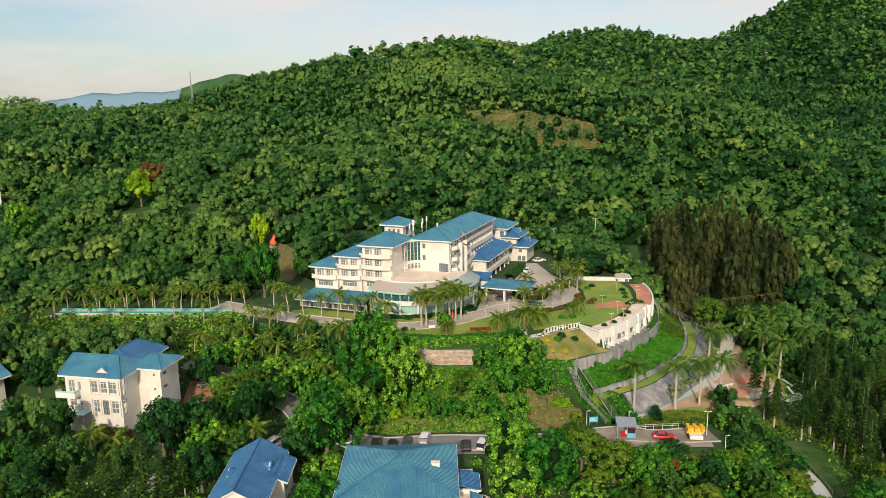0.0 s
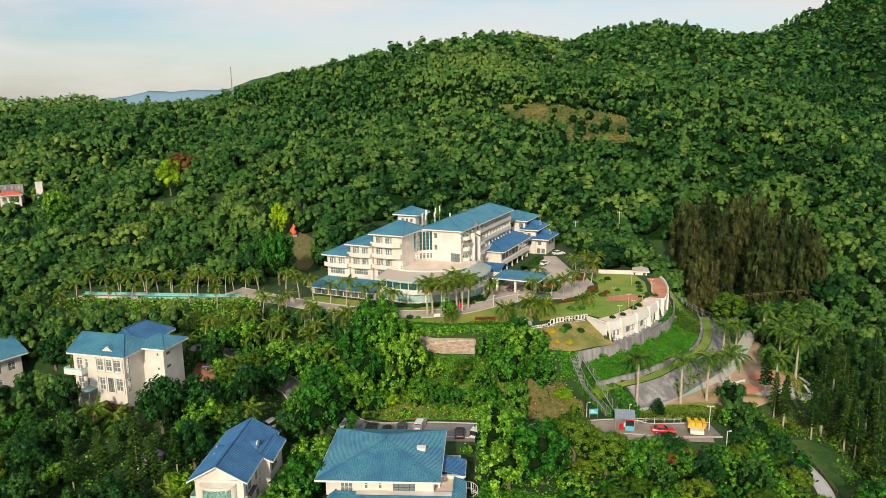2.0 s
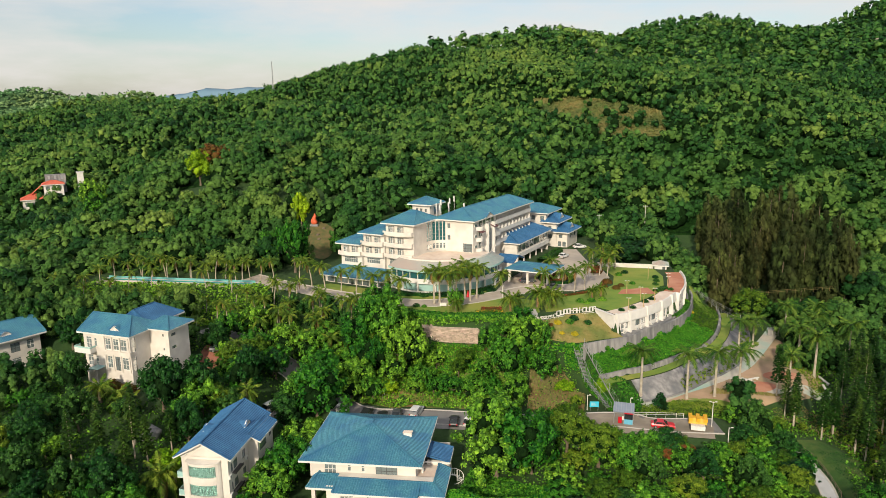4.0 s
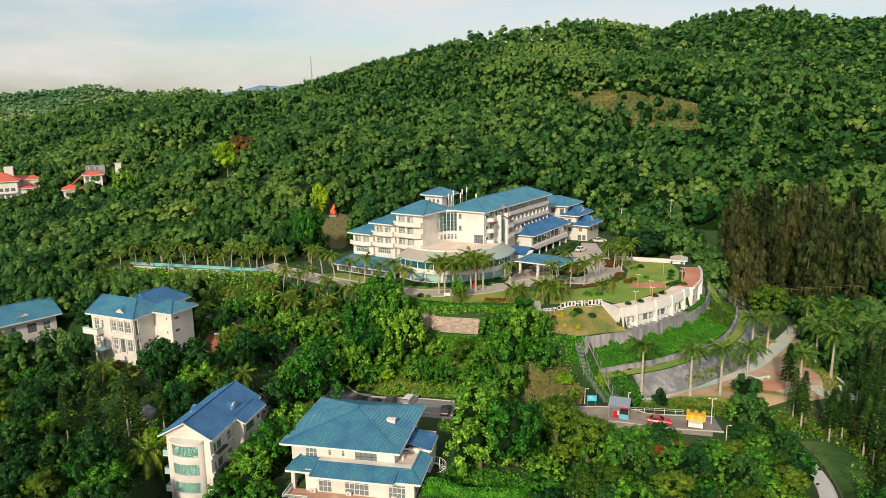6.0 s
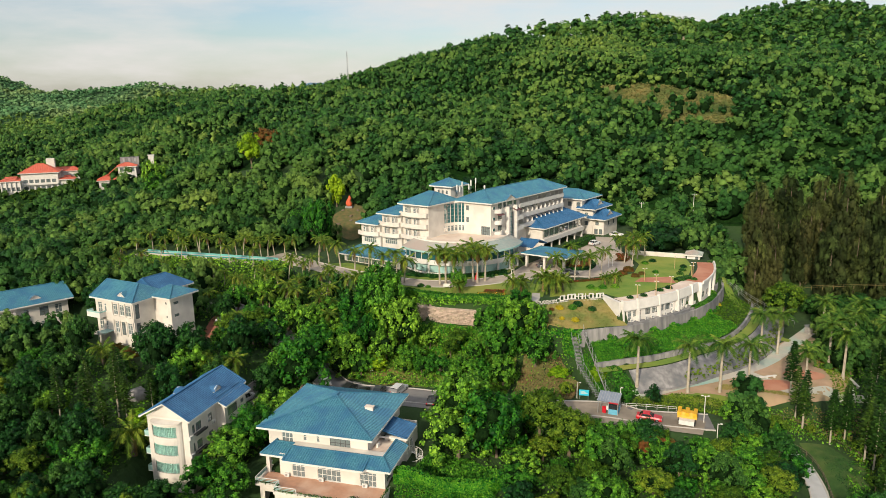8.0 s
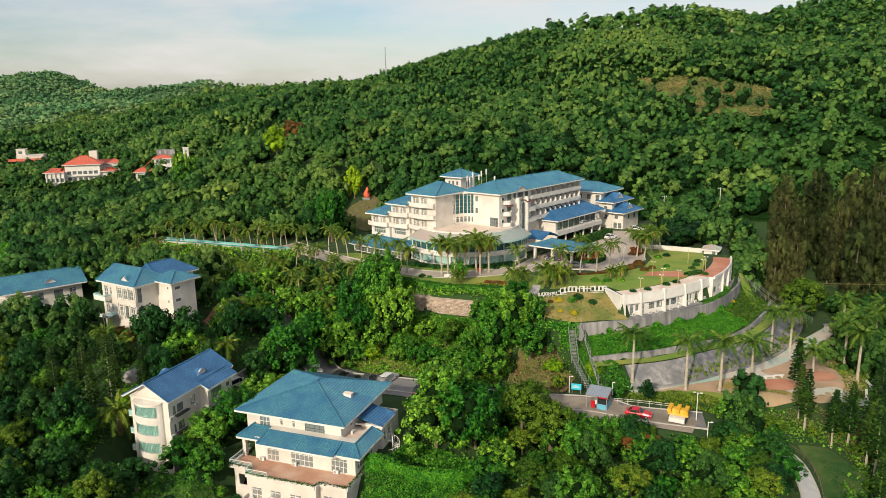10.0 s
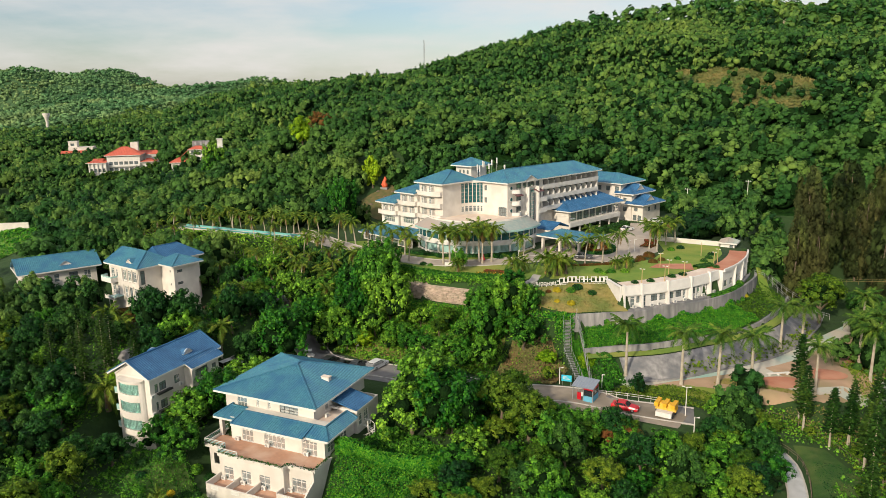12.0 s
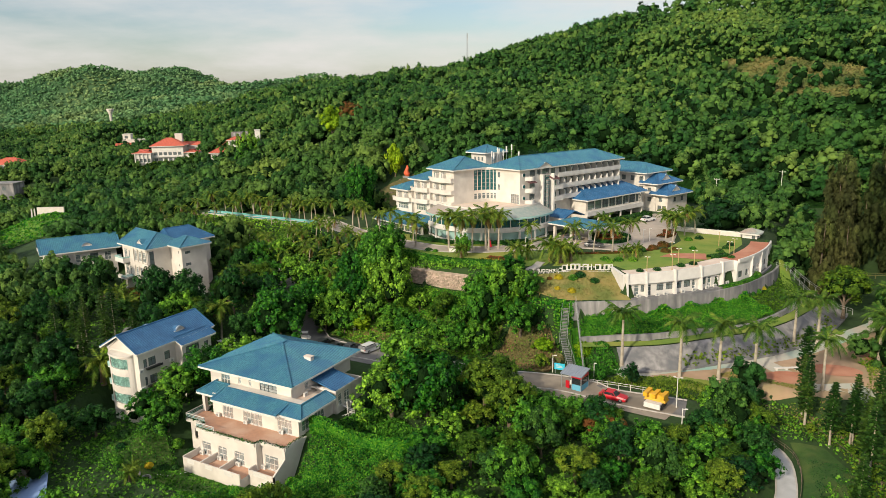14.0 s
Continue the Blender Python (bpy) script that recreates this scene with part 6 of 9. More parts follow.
wall_strip("wall_retaining_upper", WALL_LINE, 0.35, -1.4, 2.25, 0.5, CONCRETE, "stained concrete retaining wall", 0.25)
wall_strip("wall_retaining_middle", WALL_LINE[:8], 7.8, lambda k: -4.0, lambda k: -2.4 + 0.3 * math.sin(9 * k), 0.5, CONCRETE, "weathered low stone wall", 0.35)
a, b = offset(WALL_LINE[1:8], 10.4), offset(WALL_LINE[1:8], 15.0)
sh = Shape()
for k in range(4):
    f0, f1 = k / 4, (k + 1) / 4
    sh.strip([(*(p + (q - p) * f0), -3.55 - 3.05 * f0 + 0.06) for p, q in zip(a, b)], [(*(p + (q - p) * f1), -3.55 - 3.05 * f1 + 0.06) for p, q in zip(a, b)])
setting("slope_concrete", sh, CONCRETE, "grey concrete faced slope with weeds", False, "wall")
wall_strip("wall_kerb_low", WALL_LINE[1:8], 15.4, -7.1, -6.3, 0.4, CONCRETE, "low mossy kerb wall below the slope")
ledge_a, ledge_b = offset(WALL_LINE[:8], 8.1), offset(WALL_LINE[:8], 10.3)
setting("grass_ledge", Shape().strip([(*p, -3.26) for p in ledge_a], [(*p, -3.32) for p in ledge_b]), LAWN, "narrow grassy ledge", True, "grass")
# east end of the terraces: path ramp with white rails
ribbon("path_terrace", [(64.6, 206), (66.5, 198), (69, 191), (73, 186), (78, 183)], 1.2, LAWN, 0.12, False, "grassy ramp between the retaining walls")


# ---- curved row of rooms under the lawn's edge ----
CX, CY, CR = 7.62, 203.28, 53.0


def row_of_rooms():
    h = House("row_of_rooms", "curved white row of rooms under a pink roof walk", pose(0, 0, 0), "building", WHITE)
    at = lambda a, r=CR: (CX + r * math.cos(radians(a)), CY + r * math.sin(radians(a)))
    cuts = [-53.6, -49.2, -42.2, -35.0, -28.0, -23.6]
    for k, (a0, a1) in enumerate(zip(cuts, cuts[1:])):
        n = 3
        for i in range(n):
            p, q = at(a0 + (a1 - a0) * i / n), at(a0 + (a1 - a0) * (i + 1) / n)
            ln = math.hypot(q[0] - p[0], q[1] - p[1])
            ops = [(0.35, ln - 0.25, 3.1, 4.5, "k")] if (i + k) % 3 != 1 else [(0.3, 1.3, 2.2, 4.5, "d")]
            h.wall(*p, *q, 2.0, 5.0, ops)
        top = Shape()
        m = 8
        o = [at(a0 + (a1 - a0) * i / m, CR + 0.55) for i in range(m + 1)]
        f = [at(a0 + (a1 - a0) * i / m, CR + 0.25) for i in range(m + 1)]
        b = [at(a0 + (a1 - a0) * i / m, CR - 0.15) for i in range(m + 1)]
        top.strip([(x, y, 4.9) for x, y in o], [(x, y, 6.95) for x, y in f])
        top.strip([(x, y, 6.95) for x, y in f], [(x, y, 6.95) for x, y in b])
        top.strip([(x, y, 6.95) for x, y in b], [(x, y, 6.5) for x, y in b])
        top.strip([(x, y, 4.9) for x, y in b], [(x, y, 4.9) for x, y in o])
        part("parapet", top, WHITE, h.e, "leaning white parapet")
    for a in cuts[:-1]:
        (x0, y0), (x1, y1) = at(a, CR - 0.2), at(a, CR + 1.0)
        (x2, y2), (x3, y3) = at(a, CR + 0.6), at(a, CR - 0.2)
        t = Vector((-(y1 - y0), x1 - x0, 0)).normalized() * 0.16
        v = [Vector((x0, y0, 1.9)), Vector((x1, y1, 1.9)), Vector((x2, y2, 7.25)), Vector((x3, y3, 7.25))]
        part("buttress", Shape().add([p - t for p in v] + [p + t for p in v], [(3, 2, 1, 0), (4, 5, 6, 7), (0, 1, 5, 4), (1, 2, 6, 5), (2, 3, 7, 6), (3, 0, 4, 7)]), WHITE, h.e, "sloping white buttress")
    # second stretch, lower roof of red paving, up to the pavilion
    cuts = [-23.6, -17, -11, -5, 2]
    for a0, a1 in zip(cuts, cuts[1:]):
        for i in range(2):
            p, q = at(a0 + (a1 - a0) * i / 2, CR + 1.2), at(a0 + (a1 - a0) * (i + 1) / 2, CR + 1.2)
            h.wall(*p, *q, 2.0, 6.6, [(0.6, 2.2, 3.1, 4.5, "k")])
        for da in (0,):
            x, y = at(a1, CR + 1.35)
            part("buttress", Shape().bar((x, y, 2.0), (x, y, 6.9), 0.5), WHITE, h.e)
    h.wall(*at(-23.6, CR), *at(-23.6, CR + 1.2), 2.0, 6.9)
    end = [at(-23.4 + i * 25.4 / 16, CR + 1.35) for i in range(17)]
    rim = Shape()
    for (ax, ay), (bx, by) in zip(end, end[1:]):
        rim.bar((ax, ay, 6.9), (bx, by, 6.9), 0.35, 0.7)
    part("parapet", rim, WHITE, h.e, "curved white parapet")
    deck = [at(-53.4 + i * 30 / 20, CR - 0.2) for i in range(21)]
    inner = [at(-53.4 + i * 30 / 20, CR - 3.6) for i in range(21)]
    part("roof_walk", Shape().strip([(x, y, 6.82) for x, y in deck], [(x, y, 6.82) for x, y in inner]), PINK_DECK, h.e, "pink paved roof walk")
    deck = [at(-23.4 + i * 25 / 16, CR + 1.0) for i in range(17)]
    inner = [at(-23.4 + i * 25 / 16, CR - 3.0) for i in range(17)]
    part("roof_walk", Shape().strip([(x, y, 6.80) for x, y in deck], [(x, y, 6.80) for x, y in inner]), TERRACOTTA, h.e, "red paved roof walk")
    # end wall facing the bank
    p0, p1 = at(-53.6, CR), (35.2, 166.0)
    ex, ey = -0.67 * 0.9, -0.74 * 0.9
    q1, q0 = (p1[0] + ex, p1[1] + ey), (p0[0] + ex, p0[1] + ey)
    h.wall(*q1, *q0, 2.0, 6.9, ())
    h.wall(q0[0] + 0.2, q0[1] + 0.2, *p0, 2.0, 6.9, ())
    part("coping", Shape().bar((*q1, 6.95), (*q0, 6.95), 0.7, 0.16), WHITE, h.e)
    for a in (-51, -46.5, -44.5, -40, -37, -33, -30.5, -26):
        x, y = at(a, CR + 0.3)
        h.aircon(x, y, 2.15, a + 90)
    # slab and low kerb of the walk in front
    o, i = [at(-53.4 + k * 50 / 30, CR + 2.2) for k in range(31)], [at(-53.4 + k * 50 / 30, CR + 0.05) for k in range(31)]
    part("walkway", Shape().strip([(x, y, 2.14) for x, y in i], [(x, y, 2.14) for x, y in o]), CONCRETE, h.e, "concrete walkway along the rooms")
    kb = Shape()
    for (ax, ay), (bx, by) in zip(o, o[1:]):
        kb.bar((ax, ay, 2.35), (bx, by, 2.35), 0.25, 0.5)
    part("walkway_kerb", kb, CONCRETE, h.e)
    return h


row_of_rooms()


def pavilion():
    h = House("garden_pavilion", "small white pavilion with a pale blue pyramid roof", pose(57.2, 210.2, 0, 0, 0, -8), "pavilion", WHITE)
    h.ring(-1.7, 1.7, -1.7, 1.7, 6.0, 8.0, {"s": [(2.2, 3.0, 6.2, 7.6, "k")], "e": [(1.0, 2.0, 6.8, 7.6, "k")]})
    h.hip(-2.3, 2.3, -2.3, 2.3, 8.0, 1.0, "x", a=2.3, b=2.3, m=SLATE)
    part("base", Shape().box(-2.2, 3.2, -2.4, 2.4, 1.5, 6.0), WHITE, h.e)


pavilion()
wl_ = thing("garden_wall", "low cream garden wall behind the lawn", "wall")
part("wall_body", Shape().bar((39, 211.5, 7.2), (55, 209.5, 7.2), 0.3, 1.2), WALL, wl_)
part("wall_coping", Shape().bar((39, 211.5, 7.86), (55, 209.5, 7.86), 0.42, 0.12), WHITE, wl_)


# ---- letters on the lawn's edge (plain white blocks) and their rail ----
def letter_blocks():
    p, q = np.array((35.0, 165.8)), np.array((18.4, 157.3))
    d = (q - p) / np.linalg.norm(q - p)
    turn = math.degrees(math.atan2(d[1], d[0]))
    s = 0.2
    shapes = "ofcofvoifofomf"[:13]
    n = 0
    for i in range(21):
        big = i < 13
        w, hgt = (0.82, 1.25) if big else (0.55, 0.62)
        c = p + d * (s + w / 2)
        s += w * (1.06 if big else 1.25)
        z = ht(*c)
        e = thing("letter_block", "free-standing white block letter on the lawn's edge" if big else "small white block letter on the lawn's edge", "sign", pose(c[0], c[1], max(z, 5.9), 0, 0, turn), "letters on the lawn's edge")
        bars = Shape()
        t = 0.2 * w
        kind = "ofcohvni"[(i * 5 + 3) % 8]
        bars.box(-w / 2, -w / 2 + t, -0.08, 0.08, 0.0, hgt)
        if kind in "ocf":
            bars.box(-w / 2 + t, w / 2, -0.078, 0.078, hgt - t, hgt - 0.004)
        if kind in "oc":
            bars.box(-w / 2 + t, w / 2, -0.078, 0.078, 0.004, t)
        if kind in "ohnv":
            bars.box(w / 2 - t, w / 2, -0.082, 0.082, t if kind == "o" else 0, hgt - (t if kind == "o" else 0))
        if kind in "fhni":
            bars.box(-w / 2 + t, w / 2 - t, -0.076, 0.076, hgt * 0.45, hgt * 0.45 + t)
        if kind == "v":
            bars.box(-w / 2 + t, w / 2 - t, -0.076, 0.076, 0.0, t)
        part("face", bars, WHITE, e)
        part("foot", Shape().box(-w / 2, w / 2, -0.3, 0.3, -0.25, 0.0), CONCRETE, e)


letter_blocks()
rail = thing("low_rail", "low white rail below the block letters", "railing")
for i in range(18):
    t0, t1 = i / 18, (i + 1) / 18
    a, b = np.array((35.0, 165.2)), np.array((18.6, 156.6))
    p, q = a + (b - a) * t0, a + (b - a) * t1
    part("post", Shape().bar((*p, 5.4), (*p, 6.15), 0.1), WHITE, rail)
    part("bar", Shape().bar((*p, 6.1), (*q, 6.1), 0.07), WHITE, rail)
pth = thing("garden_steps", "pale concrete garden path and steps beside the lawn", "steps")
for i in range(16):
    x, y = 19.6 - 0.22 * i * 0.6 + (0.25 * i if i < 5 else 1.1), 163.5 - i * 0.85
    part("step", Shape().box(x - 0.9, x + 0.9, y - 0.45, y + 0.45, 4.6 if i > 7 else 6.0, max(6.85 - max(0, i - 7) * 0.17, 5.2)), KERB, pth)


# ---- rubble wall at the plateau's foot ----
def rubble_wall():
    line = resample([(-9.5, 154.6), (-4, 153.6), (2, 153.0), (7.5, 152.9)], 1.0)
    w = thing("rubble_wall", "pale rubble stone retaining wall with vines", "wall")
    sh = Shape()
    sh.strip([(x, y + 0.35, 1.4) for x, y in line], [(x, y + 0.9, 4.6) for x, y in line])
    sh.strip([(x, y + 0.9, 4.6) for x, y in line], [(x, y + 3.2, 5.2) for x, y in line])
    part("backing", sh, STONE, w)
    g = random.Random(5)
    st = Shape()
    for k in range(11):
        x = -9.3 + g.uniform(0, 0.4)
        while x < 7.2:
            ww = g.uniform(0.4, 0.9)
            y = float(np.interp(x, line[:, 0], line[:, 1])) + 0.3 + k * 0.05
            z = 1.5 + k * 0.29
            j = [g.uniform(-0.06, 0.06) for _ in range(8)]
            st.add([(x + j[0], y, z), (x + ww + j[1], y, z + j[2]), (x + ww + j[3], y + 0.4, z + 0.27), (x + j[4], y + 0.4, z + 0.27 + j[5]), (x + 0.06, y - 0.14 + j[6], z + 0.05), (x + ww - 0.06, y - 0.14 + j[7], z + 0.05), (x + ww - 0.06, y - 0.1, z + 0.25), (x + 0.06, y - 0.1, z + 0.25)],
                   [(4, 5, 6, 7), (0, 1, 5, 4), (1, 2, 6, 5), (2, 3, 7, 6), (3, 0, 4, 7)])
            x += ww + 0.05
    tagged(part("stone", st, STONE, w), kind="stuff")


rubble_wall()


# ---- outdoor stair from the road up the bank ----
def bank_stair():
    e = thing("bank_stair", "long narrow concrete stair up the grassy bank", "stairs")
    pts = [(35.6, 138.3, -6.2), (31.6, 144.6, -3.0), (29.6, 151.6, 1.2)]
    for (a, b, k) in ((pts[0], pts[1], 18), (pts[1], pts[2], 23)):
        a, b = Vector(a), Vector(b)
        d = (b - a) / k
        s = Vector((d.y, -d.x, 0)).normalized() * 0.6
        f = Vector((d.x, d.y, 0))
        for i in range(k):
            p = a + d * i
            v = [p - s * 0.85, p + s * 0.85, p + s * 0.85 + f * 0.62, p - s * 0.85 + f * 0.62]
            part("step", Shape().add([q + Vector((0, 0, d.z * 0.9 - 0.09)) for q in v] + [q + Vector((0, 0, d.z * 0.9)) for q in v], [(3, 2, 1, 0), (4, 5, 6, 7), (0, 1, 5, 4), (1, 2, 6, 5), (2, 3, 7, 6), (3, 0, 4, 7)]), CONCRETE, e)
        for side in (-1, 1):
            r = Shape().bar(a + s * side * 1.15 + Vector((0, 0, 1.0)), b + s * side * 1.15 + Vector((0, 0, 1.0)), 0.045)
            for i in range(0, k + 1, 3):
                q = a + d * i + s * side * 1.15
                r.bar(q - Vector((0, 0, 0.3)), q + Vector((0, 0, 1.0)), 0.04)
            part("handrail", r, METAL, e)
    # sloping side wall between stair and ivy, overgrown
    q0, q1 = Vector((37.6, 138.6, -6.4)), Vector((31.4, 152.2, 1.9))
    sw = thing("slope_wall", "narrow sloping wall with mesh fence beside the stair", "wall")
    part("wall_body", Shape().bar(q0 + Vector((0, 0, -0.1)), q1 + Vector((0, 0, -0.1)), 0.14, 0.2), CONCRETE, sw)
    for i in range(9):
        p = q0 + (q1 - q0) * (i / 8)
        part("post", Shape().bar(p, p + Vector((0, 0, 1.9)), 0.06), METAL, sw)
    for k in (0.7, 1.3, 1.85):
        part("wire", Shape().bar(q0 + Vector((0, 0, k)), q1 + Vector((0, 0, k)), 0.02), METAL, sw)


bank_stair()


def rail_run(name, label, pts, tall=1.1, gap=1.6, m=None, bars=2):
    e = thing(name, label, "railing")
    p = resample(pts, gap)
    for i, q in enumerate(p):
        z = q[2]
        part("post", Shape().bar((q[0], q[1], z - 0.2), (q[0], q[1], z + tall), 0.07), m or WHITE, e)
        if i:
            o = p[i - 1]
            for k in range(bars):
                f = tall * (1 - k * 0.42)
                part("bar", Shape().bar((o[0], o[1], o[2] + f), (q[0], q[1], q[2] + f), 0.05), m or WHITE, e)
    return e


rail_run("ramp_rail", "grey metal rail zigzagging down the terrace end", [(63.8, 200, 2.1), (66.0, 201, 1.4), (69, 196, -0.6), (73.5, 190.5, -2.6), (79.5, 187.5, -3.6)], m=METAL)
rail_run("ramp_rail", "grey metal rail zigzagging down the terrace end", [(62.5, 212, 2.4), (66, 205, 1.2), (71, 198.5, -1.2), (76, 193, -2.8)], m=METAL)
rail_run("woods_rail", "rust-brown rail below the casuarinas", [(80, 203, 0.6), (92, 206, 1.0), (106, 209, 1.4)], 1.0, 2.2, BROWN)
rail_run("yard_rail", "pale green and white rail behind the parked car", [(39.8, 135.0, -6.45), (44.6, 135.6, -6.5), (50, 136, -6.6)], 0.9, 1.4)
rail_run("path_rail", "wooden rail along the curving footpath", [(67.8, 134.5, -9.8), (71.6, 131.8, -10.6), (73.0, 126, -11.2), (72.9, 118, -11.7)], 0.9, 1.5, BARK)
rail_run("field_rail", "low pale rail across the pine slope", [(66, 143, -8.6), (72, 141.5, -9.2), (79, 134, -10.0), (86, 124, -11)], 0.7, 2.0, BARK, 1)


# ---- trees as things ----
def trunk_shape(tall, r, limbs, spread, seed, bend=0.3):
    g = random.Random(seed)
    sh = Shape()
    pts = [(g.uniform(-bend, bend) * i / 4, g.uniform(-bend, bend) * i / 4, tall * i / 4 - 0.4 * (i == 0)) for i in range(5)]
    sh.tube(pts, [r * (1.35 if i == 0 else 1 - 0.16 * i) for i in range(5)], 7)
    for k in range(limbs):
        a = 2 * math.pi * (k + g.uniform(-0.2, 0.2)) / limbs
        p = Vector(pts[3 if k % 2 else 2])
        q = p + Vector((math.cos(a) * spread, math.sin(a) * spread, tall * g.uniform(0.35, 0.6)))
        sh.tube([p, p.lerp(q, 0.5) + Vector((0, 0, tall * 0.05)), q], [r * 0.5, r * 0.32, r * 0.12], 5)
    return sh


def broadleaf(name, label, m, radius, tall, base, lobes, leaves, size, seed, lean=0.28):
    """A tree thing with trunk and crown, built at the origin."""
    global rng
    rng = np.random.default_rng(seed)
    e = thing(name, label, "tree")
    part("trunk", trunk_shape(base + radius * 0.55, 0.05 * radius + 0.1, 5, radius * 0.5, seed), BARK, e)
    co, f = crown(lobes, leaves, size, radius, tall / (1.45 * radius), 0.5, lean, int(leaves / 36))
    co[:, 2] += base
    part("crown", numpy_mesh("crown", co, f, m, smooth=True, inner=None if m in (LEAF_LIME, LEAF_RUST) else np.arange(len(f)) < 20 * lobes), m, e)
    return e


kinds = [
    broadleaf("broadleaf_tree", "spreading green broadleaf tree with a lumpy crown", LEAF, 4.0, 6.0, 1.0, 15, 3000, 0.29, 101),
    broadleaf("broadleaf_tree", "spreading green broadleaf tree with a lumpy crown", LEAF, 4.0, 6.6, 1.1, 18, 3000, 0.28, 102),
    broadleaf("broadleaf_tree", "dark green broadleaf tree with a dense crown", LEAF_DARK, 4.0, 6.2, 0.9, 14, 3000, 0.29, 103),
    broadleaf("broadleaf_tree", "dark green broadleaf tree with a dense crown", LEAF_DARK, 4.0, 7.0, 1.2, 17, 3000, 0.28, 104),
    broadleaf("broadleaf_tree", "olive green tree with a loose feathery crown", LEAF_OLIVE, 4.0, 5.0, 2.4, 14, 3000, 0.28, 105),
    broadleaf("broadleaf_tree", "fresh green broadleaf tree with a rounded crown", LEAF, 4.0, 5.6, 0.8, 14, 3000, 0.29, 106),
]
used = set()


def plant(k, x, y, r, turn, z=None, tall=1.0, group=""):
    """Puts a kind of tree at a place; the first of each kind is moved, later ones are copies."""
    s = r / 4.0
    z = ht(x, y) - 0.15 if z is None else z
    m = pose(x, y, z, 0, 0, turn)
    ob = kinds[k] if k not in used else copy_thing(kinds[k], m)
    used.add(k)
    ob.matrix_basis = m @ Matrix.Diagonal((s, s, s * tall, 1))
    if group:
        tagged(ob, group=group)
    return ob


g = random.Random(11)
# large single trees
for k, x, y, r, tall in ((0, 12.5, 119.5, 6.2, 1.05), (1, 19, 115, 6.0, 1.0), (0, 14, 112, 5.2, 0.95), (2, 26.5, 121, 4.6, 1.0), (2, 32, 118.5, 4.4, 1.0), (3, 37.5, 115, 4.2, 1.0),
                         (0, -22.5, 127.0, 6.4, 1.05), (5, -25.5, 132, 4.8, 1.0), (1, -20.5, 106, 4.4, 0.95), (5, -21.5, 100, 4.2, 0.9), (1, -20.4, 113, 4.4, 0.9), (5, -20.6, 119, 4.0, 0.9), (0, -17.8, 94.5, 3.6, 0.85),
                         (1, -8, 146, 5.6, 1.25), (0, -12, 150, 6.0, 1.35), (5, -3.5, 141.5, 3.4, 0.9), (5, 3, 139.5, 3.2, 0.9), (5, 8.5, 141, 3.2, 0.85), (1, 14.5, 145.5, 5.2, 1.1), (1, 18.0, 149.5, 5.2, 1.05), (5, 22, 147.0, 4.4, 1.05),
                         (1, -16, 156, 5.2, 1.2), (0, -20, 150, 5.4, 1.15), (5, -42, 146, 4.2, 1.0), (0, -37, 149.5, 4.6, 1.0), (0, -31.5, 148, 4.4, 1.05), (1, -27, 143.5, 4.2, 1.0), (5, -36.5, 139.5, 4.0, 1.0), (0, -47.5, 156.5, 4.4, 1.0), (1, -17.5, 139, 4.0, 1.0), (1, -15.8, 144.5, 4.6, 1.1), (5, -28, 151, 4.2, 1.0), (0, -52, 152.5, 4.0, 1.0), (2, -46, 124.5, 4.6, 1.2), (3, -50, 121, 4.4, 1.15), (5, -37.5, 117.5, 4.2, 1.0),
                         (4, 78, 193, 6.0, 1.0), (0, 60, 136.5, 2.8, 0.85), (3, 46, 138.8, 1.8, 1.0), (5, 41, 137.4, 1.5, 1.1), (4, 64.5, 121, 3.0, 0.8), (0, 60, 121, 3.2, 0.9), (1, 57, 116, 3.4, 0.9), (4, 61, 127.5, 2.8, 0.85), (2, 63.5, 114.5, 3.2, 0.9), (5, 63.6, 131, 2.4, 0.9), (5, -4.4, 138.8, 2.1, 1.0), (1, -0.9, 139.4, 2.0, 1.1), (4, 3.9, 145.2, 2.2, 1.0), (5, 6.2, 139.4, 2.3, 1.0), (1, -1.3, 147.2, 2.4, 1.0), (0, 9.1, 145.6, 2.6, 1.0), (1, 11.0, 141.5, 2.4, 1.0), (0, 10.2, 150.8, 3.4, 1.0), (5, 13.2, 152.4, 3.0, 0.9), (4, 66.3, 134, 3.0, 0.9), (4, 66.2, 110, 2.8, 0.9), (2, -31, 85.0, 3.4, 0.85), (3, -37, 84.5, 4.0, 0.9), (2, -26.0, 87.5, 3.4, 0.85), (1, -42.5, 91.5, 4.0, 0.9), (3, -46, 94, 4.2, 1.0), (0, -24.2, 96.5, 3.8, 0.9), (0, -23.6, 101.5, 3.8, 0.95), (5, -23.4, 106.8, 3.6, 0.95), (5, -23.2, 111.5, 3.4, 0.9), (2, -52, 121.5, 5.0, 1.2), (1, -43.5, 120.5, 4.2, 1.0), (1, -38, 108, 3.6, 1.0), (3, -42, 112, 4.0, 1.0), (1, 23, 124.6, 3.6, 0.95), (2, 29, 124, 3.6, 0.95), (5, 35, 123.4, 3.4, 0.9), (1, 41, 122.5, 3.4, 0.9), (4, 46.5, 123.6, 3.0, 0.8), (0, 53, 120.5, 3.4, 0.9), (2, 59.5, 128, 3.0, 0.9), (2, -90, 148.5, 4.2, 1.0), (3, -84, 146, 4.0, 1.0), (2, -100, 149, 4.4, 1.0), (4, -79, 143, 3.6, 0.9), (0, -24, 139.5, 4.6, 1.0), (1, -18, 136.2, 3.4, 0.9), (5, 1.5, 163, 2.2, 1.3)):
    plant({2: 4, 3: 1}.get(k, k) if x > 20 and y < 126 else k, x, y, r, g.uniform(0, 360), tall=tall)

